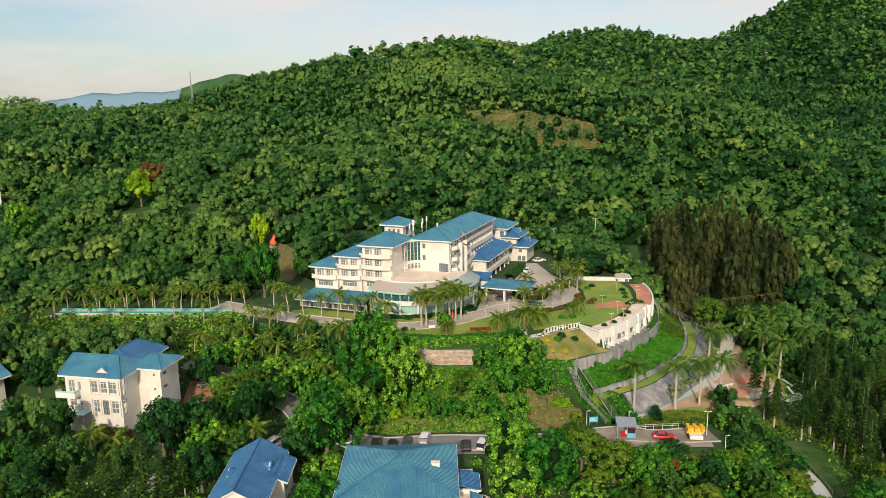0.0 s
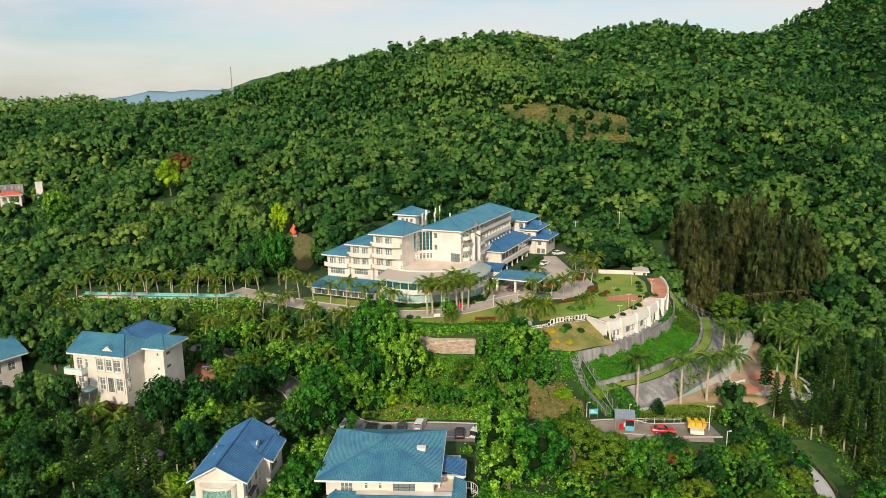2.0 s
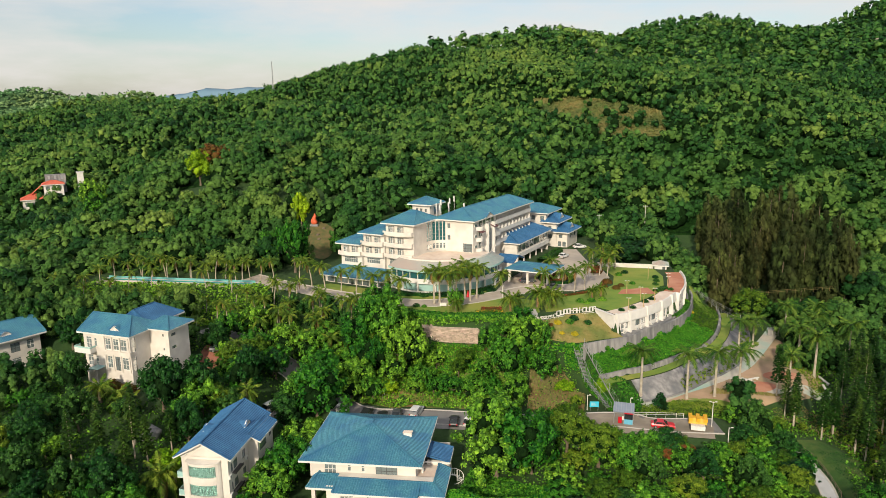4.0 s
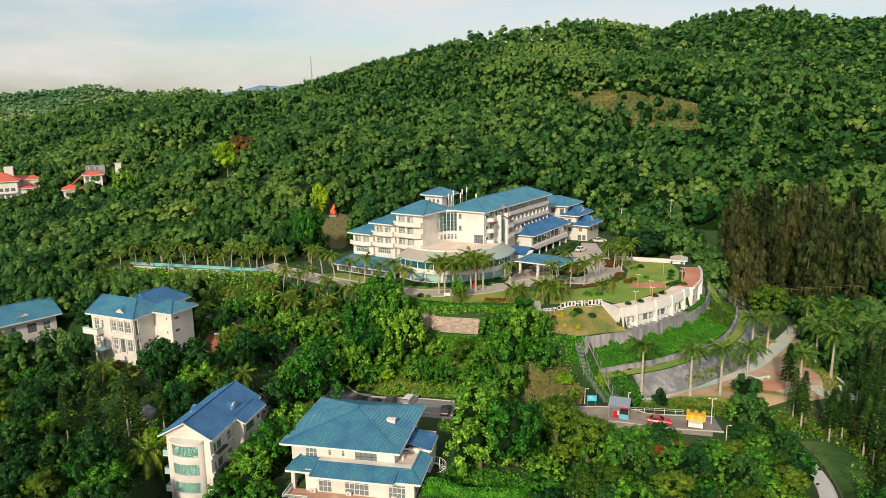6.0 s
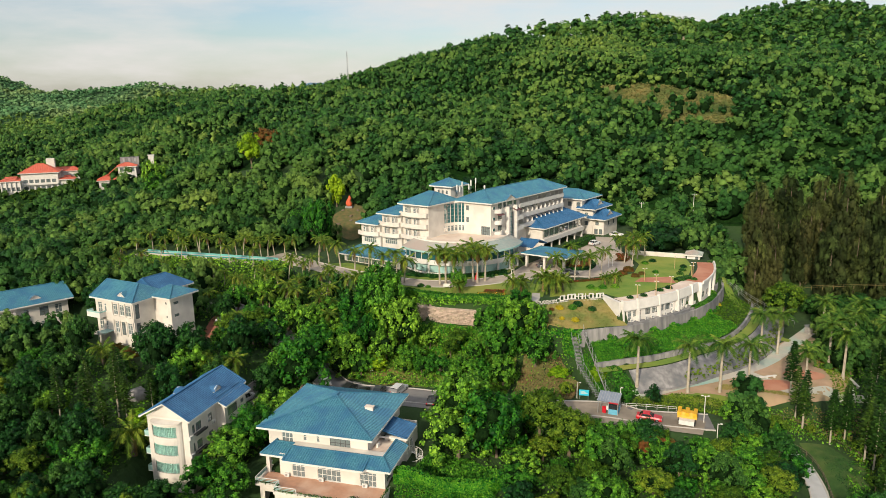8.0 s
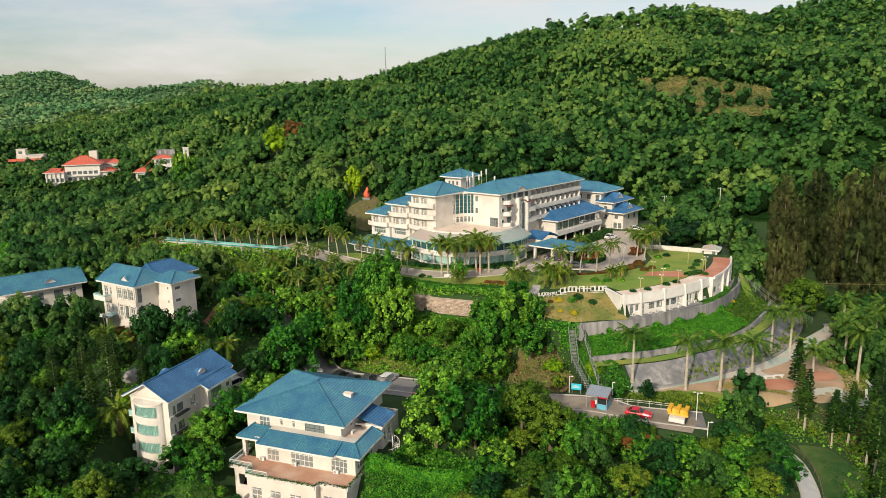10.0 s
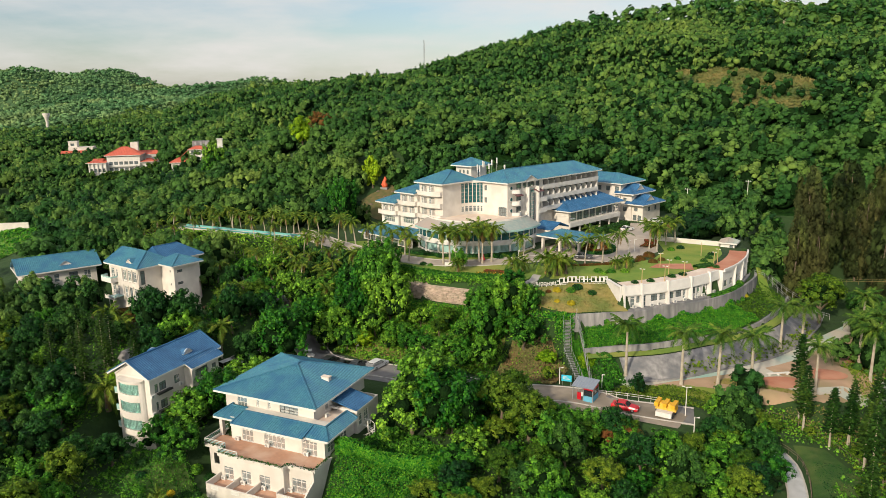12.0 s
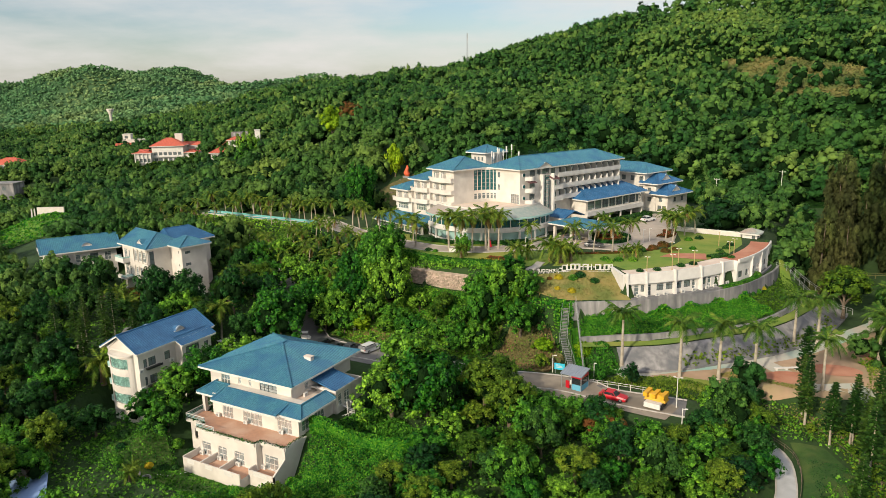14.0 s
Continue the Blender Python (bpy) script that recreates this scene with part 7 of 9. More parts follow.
# the woods of the lower slopes
HOUSES = [(-17.5, 7.5, 90.5, 124), (-39.2, -22.5, 91.5, 116)]
px, py = scatter(4.8, -112, 104, 62, 182, 77)
keep = ~blocked(px, py)
for x0, x1, y0, y1 in HOUSES:
    keep &= ~((px > x0 - 2.2) & (px < x1 + 2.2) & (py > y0 - 2) & (py < y1 + 2))
keep &= ~((px > 66) & (py > 112) & (py < 168))                 # pine slope
keep &= ~((px > -58) & (px < -18) & (py > 148) & (py < 180))   # palm grove
keep &= ~((px > -62) & (px < -40) & (py > 98) & (py < 114))
keep &= ~((px > -40) & (px < -23) & (py > 82) & (py < 99))
keep &= ~((px > -16) & (px < 20) & (py > 134) & (py < 161))
keep &= ~((px > -72) & (px < -42) & (py > 117) & (py < 132))
keep &= ~((px > -23) & (px < 14) & (py > 72) & (py < 96))
keep &= (px < 0.75 * py + 36) & (px > -1.12 * py + 20)
# trees left out so that the camera sees the ivy beside the villa
keep &= ~inside(px, py, [(5, 84), (16, 84), (21, 91), (25, 102), (25, 110), (6, 112)])
px, py = px[keep], py[keep]
order = np.argsort(np.hypot(px + 5, py - 70))
n_single = 0
rest = []
for i in order:
    r = g.uniform(2.5, 4.0)
    k = g.choices(range(6), (2, 3, 4, 4, 4, 1.5) if px[i] < -36 else (4, 4, 2, 2, 4, 3))[0]
    low = py[i] < 131 and px[i] > 22
    if n_single < 290:
        plant(k, float(px[i]), float(py[i]), r * (0.92 if low else 1), g.uniform(0, 360), tall=g.uniform(0.85, 1.2) * (0.85 if low else 1), group="trees of the lower woods")
        n_single += 1
    else:
        rest.append((px[i], py[i], r))
rng = np.random.default_rng(9)
rest = np.array(rest)
tA = crowns(8, 24, 900, 0.10, 1.15, 0.17, 0.32)
if len(rest):
    forest("slope_woods", "dense mixed green trees on the lower slope", rest[:, 0], rest[:, 1], height(rest[:, 0], rest[:, 1]) + 1.2, rest[:, 2], tA, FOREST, 55)


px, py = scatter(4.4, -62, -14, 147, 184, 78)
keep = ~blocked(px, py) & (to_line(px, py, [p[:2] for p in DRIVE])[0] > 6.5)
tx = np.stack([px[keep], py[keep], np.random.default_rng(8).uniform(1.7, 3.0, keep.sum())], 1)
forest("grove_thicket", "dense green shrubs and small trees among the palms", tx[:, 0], tx[:, 1], height(tx[:, 0], tx[:, 1]) - 0.2, tx[:, 2], tA, LEAF_DARK, 58)
for k, x, y, r, tall in ((2, 66.5, 127.5, 3.0, 0.9), (0, 67.5, 122.5, 3.0, 0.9), (1, 65.4, 131.5, 2.8, 0.9), (0, -9.5, 141.5, 3.6, 1.1), (0, 16.5, 139.5, 3.4, 1.1), (5, 12.5, 137.8, 2.6, 1.0), (1, 21.5, 151.5, 3.6, 1.0), (0, 17.5, 154, 3.4, 0.9), (1, -13.5, 136.8, 3.0, 1.0), (1, -50.5, 196, 5.4, 1.6), (5, -44.2, 219.5, 2.6, 1.2), (0, -61.5, 205, 4.6, 1.2), (1, -155, 257.5, 5.5, 1.5), (0, -149, 251, 4.8, 1.3)):
    plant(k, x, y, r, g.uniform(0, 360), tall=tall)


# shrubs on the open ground before the valley houses
px, py = scatter(3.0, -431, -190, 262, 422, 79)
keep = inside(px, py, [(-269, 287), (-249, 309), (-218, 291), (-240, 265)]) | inside(px, py, [(-426, 390), (-398, 404), (-346, 372), (-376, 342)]) | inside(px, py, [(-220, 288), (-208, 282), (-196, 284), (-190, 290), (-200, 291), (-214, 296)])
tx = np.stack([px[keep], py[keep], np.random.default_rng(12).uniform(0.8, 1.5, keep.sum())], 1)
forest("valley_shrubs", "yellow-green shrubs below the houses across the valley", tx[:, 0], tx[:, 1], height(tx[:, 0], tx[:, 1]) - 0.2, tx[:, 2], tB, LEAF_OLIVE, 59)


# ---- palms ----
def frond_shape(length, droop, leaf, seed, pairs=26):
    g = random.Random(seed)
    sh = Shape()
    at = lambda t: Vector((length * (t - 0.14 * t * t), 0, length * (0.45 * t - droop * t * t)))
    rib = [at(i / 6) for i in range(7)]
    for p, q in zip(rib, rib[1:]):
        sh.add([p + Vector((0, 0.04, 0)), p - Vector((0, 0.04, 0)), q - Vector((0, 0.025, 0)), q + Vector((0, 0.025, 0))], [(0, 1, 2, 3)])
    for i in range(2, pairs + 1):
        t = i / pairs
        p = at(t)
        w = leaf * math.sin(math.pi * (0.15 + 0.78 * t)) ** 0.7 * g.uniform(0.85, 1.1)
        d = (at(t + 0.02) - at(t - 0.02)).normalized()
        for s in (-1, 1):
            tip = p + Vector((0, s * w * 0.85, 0)) + d * w * 0.7 - Vector((0, 0, w * g.uniform(0.25, 0.75)))
            sh.add([p - d * 0.08, p + d * 0.08, tip], [(0, 1, 2)])
    return sh


FRONDS = {k: frond_shape(ln, dr, lf, k).mesh("frond", PALM) for k, ln, dr, lf in ((0, 3.6, 0.62, 0.85), (1, 3.4, 0.85, 0.85), (2, 3.1, 0.28, 0.7), (3, 3.1, 1.15, 0.8))}
FRONDS_DARK = {k: me.copy() for k, me in FRONDS.items()}
for me in FRONDS_DARK.values():
    me.materials[0] = PALM_DARK
DRY = frond_shape(2.3, 1.25, 0.6, 9).mesh("frond", PALM_DRY)


def palm(name, label, tall, r, n, bend, dry, bark, size, seed, leaves=None):
    g = random.Random(seed)
    e = thing(name, label, "palm tree")
    pts = [(bend * (i / 7) ** 1.8, 0.3 * bend * math.sin(i / 7 * 2), tall * i / 7 - 0.3 * (i == 0)) for i in range(8)]
    sh = Shape().tube(pts, [r * (1.5 if i == 0 else 1.12 - 0.06 * i) for i in range(8)], 8)
    part("trunk", sh, bark, e)
    top = Vector(pts[-1])
    for i in range(n):
        layer = i / n
        key = 2 if layer < 0.25 else (0 if layer < 0.55 else (1 if layer < 0.85 else 3))
        o = part("frond", (leaves or FRONDS)[key], PALM, e)
        lift = 32 - 50 * layer + g.uniform(-8, 8)
        o.matrix_local = Matrix.Translation(top) @ pose(0, 0, 0, 0, -lift * 0.6, i * 137.5 + g.uniform(-10, 10)) @ Matrix.Scale(size * g.uniform(0.85, 1.12), 4)
    for i in range(dry):
        o = part("frond", DRY, PALM_DRY, e, "dry brown hanging frond")
        o.matrix_local = Matrix.Translation(top - Vector((0, 0, 0.25))) @ pose(0, 0, 0, 0, 25 + g.uniform(0, 20), i * 73 + g.uniform(-10, 10)) @ Matrix.Scale(size * 0.85, 4)
    if not dry:
        part("crownshaft", Shape().tube([top - Vector((0, 0, 1.3)), top - Vector((0, 0, 0.5)), top], [r * 1.15, r * 1.0, r * 0.5], 8), PALM, e, "smooth green crownshaft")
    return e


COCO = [palm("coconut_palm", "coconut palm with arching fronds and leaning grey trunk", 6.5, 0.17, 15, 0.9, 2, PALM_BARK, 1.0, 1), palm("coconut_palm", "coconut palm with arching fronds and leaning grey trunk", 5.6, 0.16, 16, -0.6, 3, PALM_BARK, 0.95, 2)]
QUEEN = palm("skirted_palm", "tall palm with a skirt of dry brown fronds", 8.0, 0.22, 16, 0.25, 8, PALM_BARK, 1.15, 3)
ROYAL = palm("royal_palm", "royal palm with smooth pale trunk and dark fronds", 10.0, 0.27, 21, 0.1, 0, PALM_BARK, 1.25, 4, FRONDS_DARK)
SHORT = palm("date_palm", "short bushy date palm with feathery fronds", 2.0, 0.3, 22, 0.05, 2, BARK, 0.85, 5)
first = {}


def put_palm(ob, x, y, s, turn, z=None, tall=None, group=""):
    m = pose(x, y, ht(x, y) if z is None else z, 0, 0, turn)
    if ob in first:
        ob = copy_thing(ob, m)
    else:
        first[ob] = True
    ob.matrix_basis = m @ Matrix.Diagonal((s, s, tall or s, 1))
    if group:
        tagged(ob, group=group)


for i, (x, y) in enumerate(((-36, 178.5), (-31, 176.6), (-26.5, 175), (-22, 173.2), (-17.5, 171.8), (-13.6, 166.4), (-40.5, 181), (22.6, 178.6), (27.2, 177.3), (30.5, 180.9), (33.3, 183.5), (12, 178), (-45, 184), (24.6, 193.5))):
    put_palm(COCO[i % 2], x, y, g.uniform(0.9, 1.08), g.uniform(0, 360), group="palms along the hotel drive")
for x, y in ((-4.4, 166.5), (-3.2, 167.6), (-0.8, 165.6), (2.7, 171.8), (4.2, 170.2), (0.8, 168.3), (5.6, 172.6)):
    put_palm(QUEEN, x, y, g.uniform(1.0, 1.15), g.uniform(0, 360), group="skirted palms before the podium")
for x, y in ((38.6, 200), (40.6, 198.6), (39.4, 203.5), (42, 206), (37.5, 208.5), (44, 209.5), (41, 212.5)):
    put_palm(COCO[1], x, y, g.uniform(0.9, 1.1), g.uniform(0, 360), group="palms beside the forecourt")
for x, y, s in ((42.8, 144.2, 1.0), (52.6, 146.0, 1.0), (58.8, 148.0, 1.0), (64.3, 150.2, 1.0), (69.5, 170.5, 0.95), (73.5, 173, 0.95), (83.8, 171.5, 1.05), (85, 164.5, 1.0), (74.8, 151.0, 0.9), (88, 178, 1.0), (91.5, 183, 1.0), (86, 188, 0.95), (94, 190, 1.0), (97, 176, 1.05)):
    put_palm(ROYAL, x, y, s, g.uniform(0, 360), group="royal palms of the park")
for x, y, s in ((14.6, 162.4, 1.15), (15.8, 165.5, 0.9), (21.0, 166.2, 1.35), (23.6, 165.2, 1.3), (25.2, 167.4, 1.1), (34.6, 175.8, 0.7), (36.8, 177.2, 0.8), (-27, 79.5, 1.0), (-14.5, 85.2, 0.6), (-11, 82, 0.6), (-40.6, 99.5, 1.5), (-58, 118.5, 1.2), (-61, 121, 1.2), (-66, 122.5, 1.2), (1.6, 160.8, 0.8)):
    put_palm(SHORT, x, y, s, g.uniform(0, 360), tall=s * 1.3)
px, py = scatter(4.6, -60, -18, 148, 182, 88)
keep = ~blocked(px, py)
for x, y in zip(px[keep], py[keep]):
    put_palm(COCO[g.randrange(2)], float(x), float(y), g.uniform(0.75, 1.0), g.uniform(0, 360), group="palm grove below the pool")
for i in range(13):
    put_palm(COCO[i % 2], -103 + 4.1 * i + g.uniform(-1, 1), 188.2 + g.uniform(-1, 1.5), g.uniform(0.75, 0.95), g.uniform(0, 360), group="palms round the pool")
for i in range(20):
    put_palm(COCO[i % 2], -110 + 2.9 * i + g.uniform(-1.2, 1.2), g.uniform(162, 174), g.uniform(0.6, 0.85), g.uniform(0, 360), group="palms round the pool")
for x, y, s in ((-36.5, 124.5, 1.15), (-33, 150, 0.9), (-64, 189, 0.9), (-72, 188.5, 0.9), (-80, 189, 0.85), (-88, 189.5, 0.9), (-96, 190, 0.85), (-70, 178, 0.8), (-86, 178, 0.8), (-102, 179, 0.8), (-92, 176.5, 0.8), (-62, 177, 0.85), (-44, 141, 0.8)):
    put_palm(COCO[0], x, y, s, g.uniform(0, 360))


# ---- pines and casuarinas ----
def norfolk_pine(seed, tall=13.0):
    global rng
    rng = np.random.default_rng(seed)
    e = thing("norfolk_pine", "slender dark norfolk pine with tiered branches", "pine tree")
    part("trunk", Shape().tube([(0, 0, -0.4), (0.1, 0, tall * 0.5), (0, 0, tall)], [0.2, 0.13, 0.03], 6), PALM_BARK, e)
    cos, fs, o = [], [], 0
    tiers = 19
    for i in range(tiers):
        t = i / (tiers - 1)
        z = tall * (0.3 + 0.69 * t)
        reach = 1.65 * (1 - t) ** 0.75 * (0.75 + 0.25 * math.sin(t * 3.1)) + 0.25
        n = 6
        for k in range(n):
            a = k * 2 * math.pi / n + i * 0.55 + rng.uniform(-0.15, 0.15)
            d = np.array((math.cos(a), math.sin(a), 0.0))
            m = 7
            s = np.linspace(0.15, 1.0, m)[:, None]
            p = d * s * reach * rng.uniform(0.8, 1.1) + [0, 0, 1] * (z + 0.35 * reach * s ** 2 - 0.15 * reach * s)
            lv, lf = leaf_tris(p, np.tile([0, 0, 1.0], (m, 1)) + 0.3 * d, 0.46, 0.3, 1.4, up=d)
            cos.append(lv)
            fs.append(lf + o)
            o += len(lv)
    part("crown", numpy_mesh("crown", np.concatenate(cos), np.concatenate(fs), PINE), PINE, e)
    return e


PINES = [norfolk_pine(31), norfolk_pine(32, 11.5)]
px, py = scatter(4.3, 67, 108, 112, 172, 91)
keep = ~(to_line(px, py, [p[:2] for p in LANE])[0] < 4.5) & ~(to_line(px, py, [p[:2] for p in PATH])[0] < 6) & ~inside(px, py, [(44, 141), (66, 146), (80, 147), (92, 160), (92, 190), (70, 180)]) & ~inside(px, py, [(71, 134), (79, 134), (84, 126), (82, 112), (71, 112)])
keep &= (px > 0.62 * py - 14) | (py < 150)
keep &= px < 0.62 * py + 24
spots = [(float(x), float(y)) for x, y, k in zip(px, py, keep) if k and g.random() < (0.9 if x > 84 else (0.5 if y < 142 else 0.2))]
spots += [(80.5, 131.5), (83, 124), (79.5, 118.5), (85.5, 130), (78.8, 137.5), (86, 119), (88, 126), (82, 137), (84.5, 114), (72.7, 141), (76.2, 136), (81, 128.5), (72, 149.8), (-57, 108), (-54, 104), (-50, 107.5), (-46, 105), (-52, 111), (-44, 109.5), (-59, 103), (-47.5, 101)]
for i, (x, y) in enumerate(spots):
    put_palm(PINES[i % 2], x, y, g.uniform(0.75, 1.05), g.uniform(0, 360), group="norfolk pines")


def casuarina(seed, tall=24.0):
    global rng
    rng = np.random.default_rng(seed)
    e = thing("casuarina", "tall feathery olive-brown casuarina with drooping foliage", "tree")
    part("trunk", Shape().tube([(0, 0, -0.5), (0.3, 0.1, tall * 0.4), (0, 0, tall * 0.9)], [0.35, 0.25, 0.05], 7), BARK, e)
    cos, fs, o = [], [], 0
    # several feathery spires rise from one crown, each a stack of drooping tufts
    spires = [(0.0, 0.0, 1.0, 2.1)] + [(d * math.cos(a), d * math.sin(a), k, r) for d, a, k, r in ((2.3, 0.3, 0.90, 1.8), (2.6, 1.5, 0.80, 1.9), (2.4, 2.7, 0.86, 1.8), (2.8, 3.8, 0.72, 2.0), (2.5, 4.9, 0.83, 1.8), (2.9, 5.8, 0.66, 1.9))]
    for sx0, sy0, top, wide in spires:
        top *= tall * rng.uniform(0.93, 1.05)
        for k in range(15):
            t = (k + rng.uniform(0.1, 0.9)) / 15
            a = rng.uniform(0, 2 * math.pi)
            out = np.array((math.cos(a), math.sin(a), 0.3))
            rr = wide * (1 - t ** 2.2) * rng.uniform(0.35, 1.0)
            grow = 0.35 + 0.65 * t
            c = np.array((sx0 * grow + rr * math.cos(a), sy0 * grow + rr * math.sin(a), top * (0.08 + 0.90 * t)))
            v, f = clumps(c[None], out[None], np.array([rng.uniform(0.5, 0.85)]), 2.0)
            cos.append(v)
            fs.append(f + o)
            o += len(v)
            d = unit(rng.normal(size=(30, 3)) + out)
            p = c + d * [0.85, 0.85, 1.9] * rng.uniform(0.8, 1.25, (30, 1))
            lv, lf = leaf_tris(p, d + out + [0, 0, 0.4], 0.26, 0.3, 2.8, up=(0.35 * math.cos(a), 0.35 * math.sin(a), 1.0))
            cos.append(lv)
            fs.append(lf + o)
            o += len(lv)
    part("crown", numpy_mesh("crown", np.concatenate(cos), np.concatenate(fs), SHEOAK), SHEOAK, e)
    return e


SHE = [casuarina(41), casuarina(42, 26.0), casuarina(43, 22.0)]
px, py = scatter(7.6, 66, 128, 206, 252, 93)
keep = (py > 206 + 0.1 * (px - 66)) & (px > 66 + 0.25 * (py - 207)) & (px < 118)
for i, (x, y) in enumerate(zip(px[keep], py[keep])):
    put_palm(SHE[i % 3], float(x), float(y), g.uniform(0.72, 1.14), g.uniform(0, 360), group="casuarina grove")

# accent trees among the woods
rng = np.random.default_rng(3)
for nm, lb, m, x, y, r, tall in (("lime_tree", "bright lime-green tree among darker woods", LEAF_LIME, -112, 263.5, 6.2, 11.0), ("lime_tree", "bright lime-green tree above the hotel slope", LEAF_LIME, -59.6, 230, 3.2, 8.5), ("rust_tree", "rusty brown tree crown among the woods", LEAF_RUST, -115, 281, 8.0, 9.5),
                                 ("yellow_tree", "yellow-green bushy tree on the scrub bank", LEAF_LIME, 27.2, 146.2, 2.3, 2.6), ("yellow_tree", "yellow-green bushy tree beside the stair wall", LEAF_LIME, 35.4, 146.0, 1.8, 2.6), ("olive_tree", "small olive bush on the scrub bank", LEAF_OLIVE, 29.2, 139.6, 1.3, 2.4),
                                 ("rust_shrub", "rust-orange shrubs below the villa", LEAF_RUST, -66, 126.2, 2.6, 2.2), ("rust_shrub", "rust-orange shrubs below the villa", LEAF_RUST, -62.0, 125.0, 2.4, 2.2), ("small_tree", "small light green tree at the car park edge", LEAF_LIME, -10.5, 138.2, 2.4, 2.8), ("rust_bush", "brownish bush beside the yard", LEAF_RUST, 46, 122.5, 3.2, 3.4),
                                 ("olive_tree", "light olive tree on the weedy slope", LEAF_OLIVE, 5, 147.2, 2.6, 3.4), ("lime_tree", "light green tree beside the gabled villa", LEAF_LIME, -40.5, 103.5, 3.6, 4.6)):
    ob = broadleaf(nm, lb, m, r, tall, max(0.4, tall * 0.22), 11, 2400, 0.24 + 0.04 * r, int(abs(x) * 7 + y))
    ob.matrix_world = pose(x, y, ht(x, y) - 0.1)


# ---- clipped bushes, hedges, flower beds ----
def bush(r, m, seed, n=260, squash=0.85):
    global rng
    rng = np.random.default_rng(seed)
    d = unit(rng.normal(size=(n, 3)))
    d[:, 2] = abs(d[:, 2])
    lv, lf = leaf_tris(d * r * rng.uniform(0.92, 1.06, (n, 1)), d, 0.26 * r ** 0.4, 0.5)
    core = ICO_V * 0.93 * r
    co = np.concatenate([core, lv])
    co[:, 2] *= squash
    return numpy_mesh("foliage", co, np.concatenate([ICO_F, lf + 12]), m)


BUSH = {k: bush(1.0, m, 60 + i) for i, (k, m) in enumerate((("g", LEAF), ("d", LEAF_DARK), ("y", LEAF_YELLOW), ("r", LEAF_RUST)))}
NAMES = {"g": "round clipped green bush on the grass", "d": "round dark green clipped bush on the lawn", "y": "low yellow-leaved bush on the dry bank", "r": "dark reddish clipped bush by the drive"}
for k, x, y, r in (("d", 40.7, 164.6, 0.8), ("d", 43.6, 167.0, 0.85), ("d", 47.3, 172.4, 0.9), ("d", 49.3, 175, 0.9), ("g", 34.3, 172.2, 1.0), ("g", 37.1, 173.4, 1.0), ("g", 31.5, 171.6, 1.0), ("g", 33.0, 170.3, 0.8), ("r", 38.4, 187.0, 1.2), ("r", 39.8, 191.2, 1.4), ("r", 41.6, 185.0, 1.1), ("r", 43.2, 187.8, 0.9), ("d", 36.6, 183.6, 1.1), ("d", 34.6, 181.6, 1.0),
                   ("d", 52.6, 190, 0.9), ("d", 53.4, 194, 0.9), ("d", 53.8, 198, 0.9), ("g", 46.6, 190.5, 0.8), ("g", 44, 200, 1.0), ("d", 46, 203, 1.0), ("g", 28.4, 159.2, 1.0), ("d", 29.4, 160.8, 1.1), ("d", 32.6, 160.6, 0.95), ("y", 25.6, 158.4, 0.9), ("y", 26.5, 155.2, 0.6), ("y", 29.4, 155.6, 0.85), ("g", 20.6, 155.2, 0.9), ("g", 22.4, 156.2, 0.8), ("r", 24.0, 157.4, 0.6),
                   ("d", 55.6, 184.8, 0.8), ("d", -8.5, 164.0, 0.9), ("g", -6.5, 163.6, 0.7), ("d", 8.8, 179.8, 1.3), ("d", 6.0, 177.0, 1.2), ("d", -8, 173.0, 1.1), ("d", -14, 174.6, 1.2), ("d", -3, 173.8, 1.0), ("y", -15.6, 88.6, 0.7), ("d", -14, 90.2, 0.9), ("d", -12.6, 91.0, 0.8), ("d", 52.6, 183.6, 0.9),
                   ("g", 57.5, 176.6, 0.7), ("g", 58.6, 178.8, 0.8), ("g", 59.6, 181.2, 0.8), ("g", 60.5, 183.6, 0.8), ("g", 61.3, 186.2, 0.9), ("g", 60.6, 189.8, 1.1), ("y", 62.0, 189, 0.8)):
    z = ht(x, y)
    if 38 < x < 62 and inside(np.array([x]), np.array([y]), PLATEAU)[0]:
        z = max(z, TOP)
    ob = thing("clipped_bush", NAMES[k], "bush", pose(x, y, z) @ Matrix.Scale(r, 4), "clipped bushes of the garden")
    part("foliage", BUSH[k], None, ob)


for k, x, y, r in (("d", -20.5, 92.5, 1.0), ("d", -18.2, 93.6, 1.2), ("g", -16.0, 94.6, 1.1), ("d", -22.0, 89.4, 1.1), ("g", -17.4, 84.8, 0.8), ("d", -19.6, 87.2, 0.9), ("d", -14.2, 95.6, 1.0)):
    ob = thing("garden_shrub", "rounded green shrub on the shaded villa lawn", "bush", pose(x, y, ht(x, y)) @ Matrix.Scale(r, 4), "shrubs of the villa lawn")
    part("foliage", BUSH[k], None, ob)


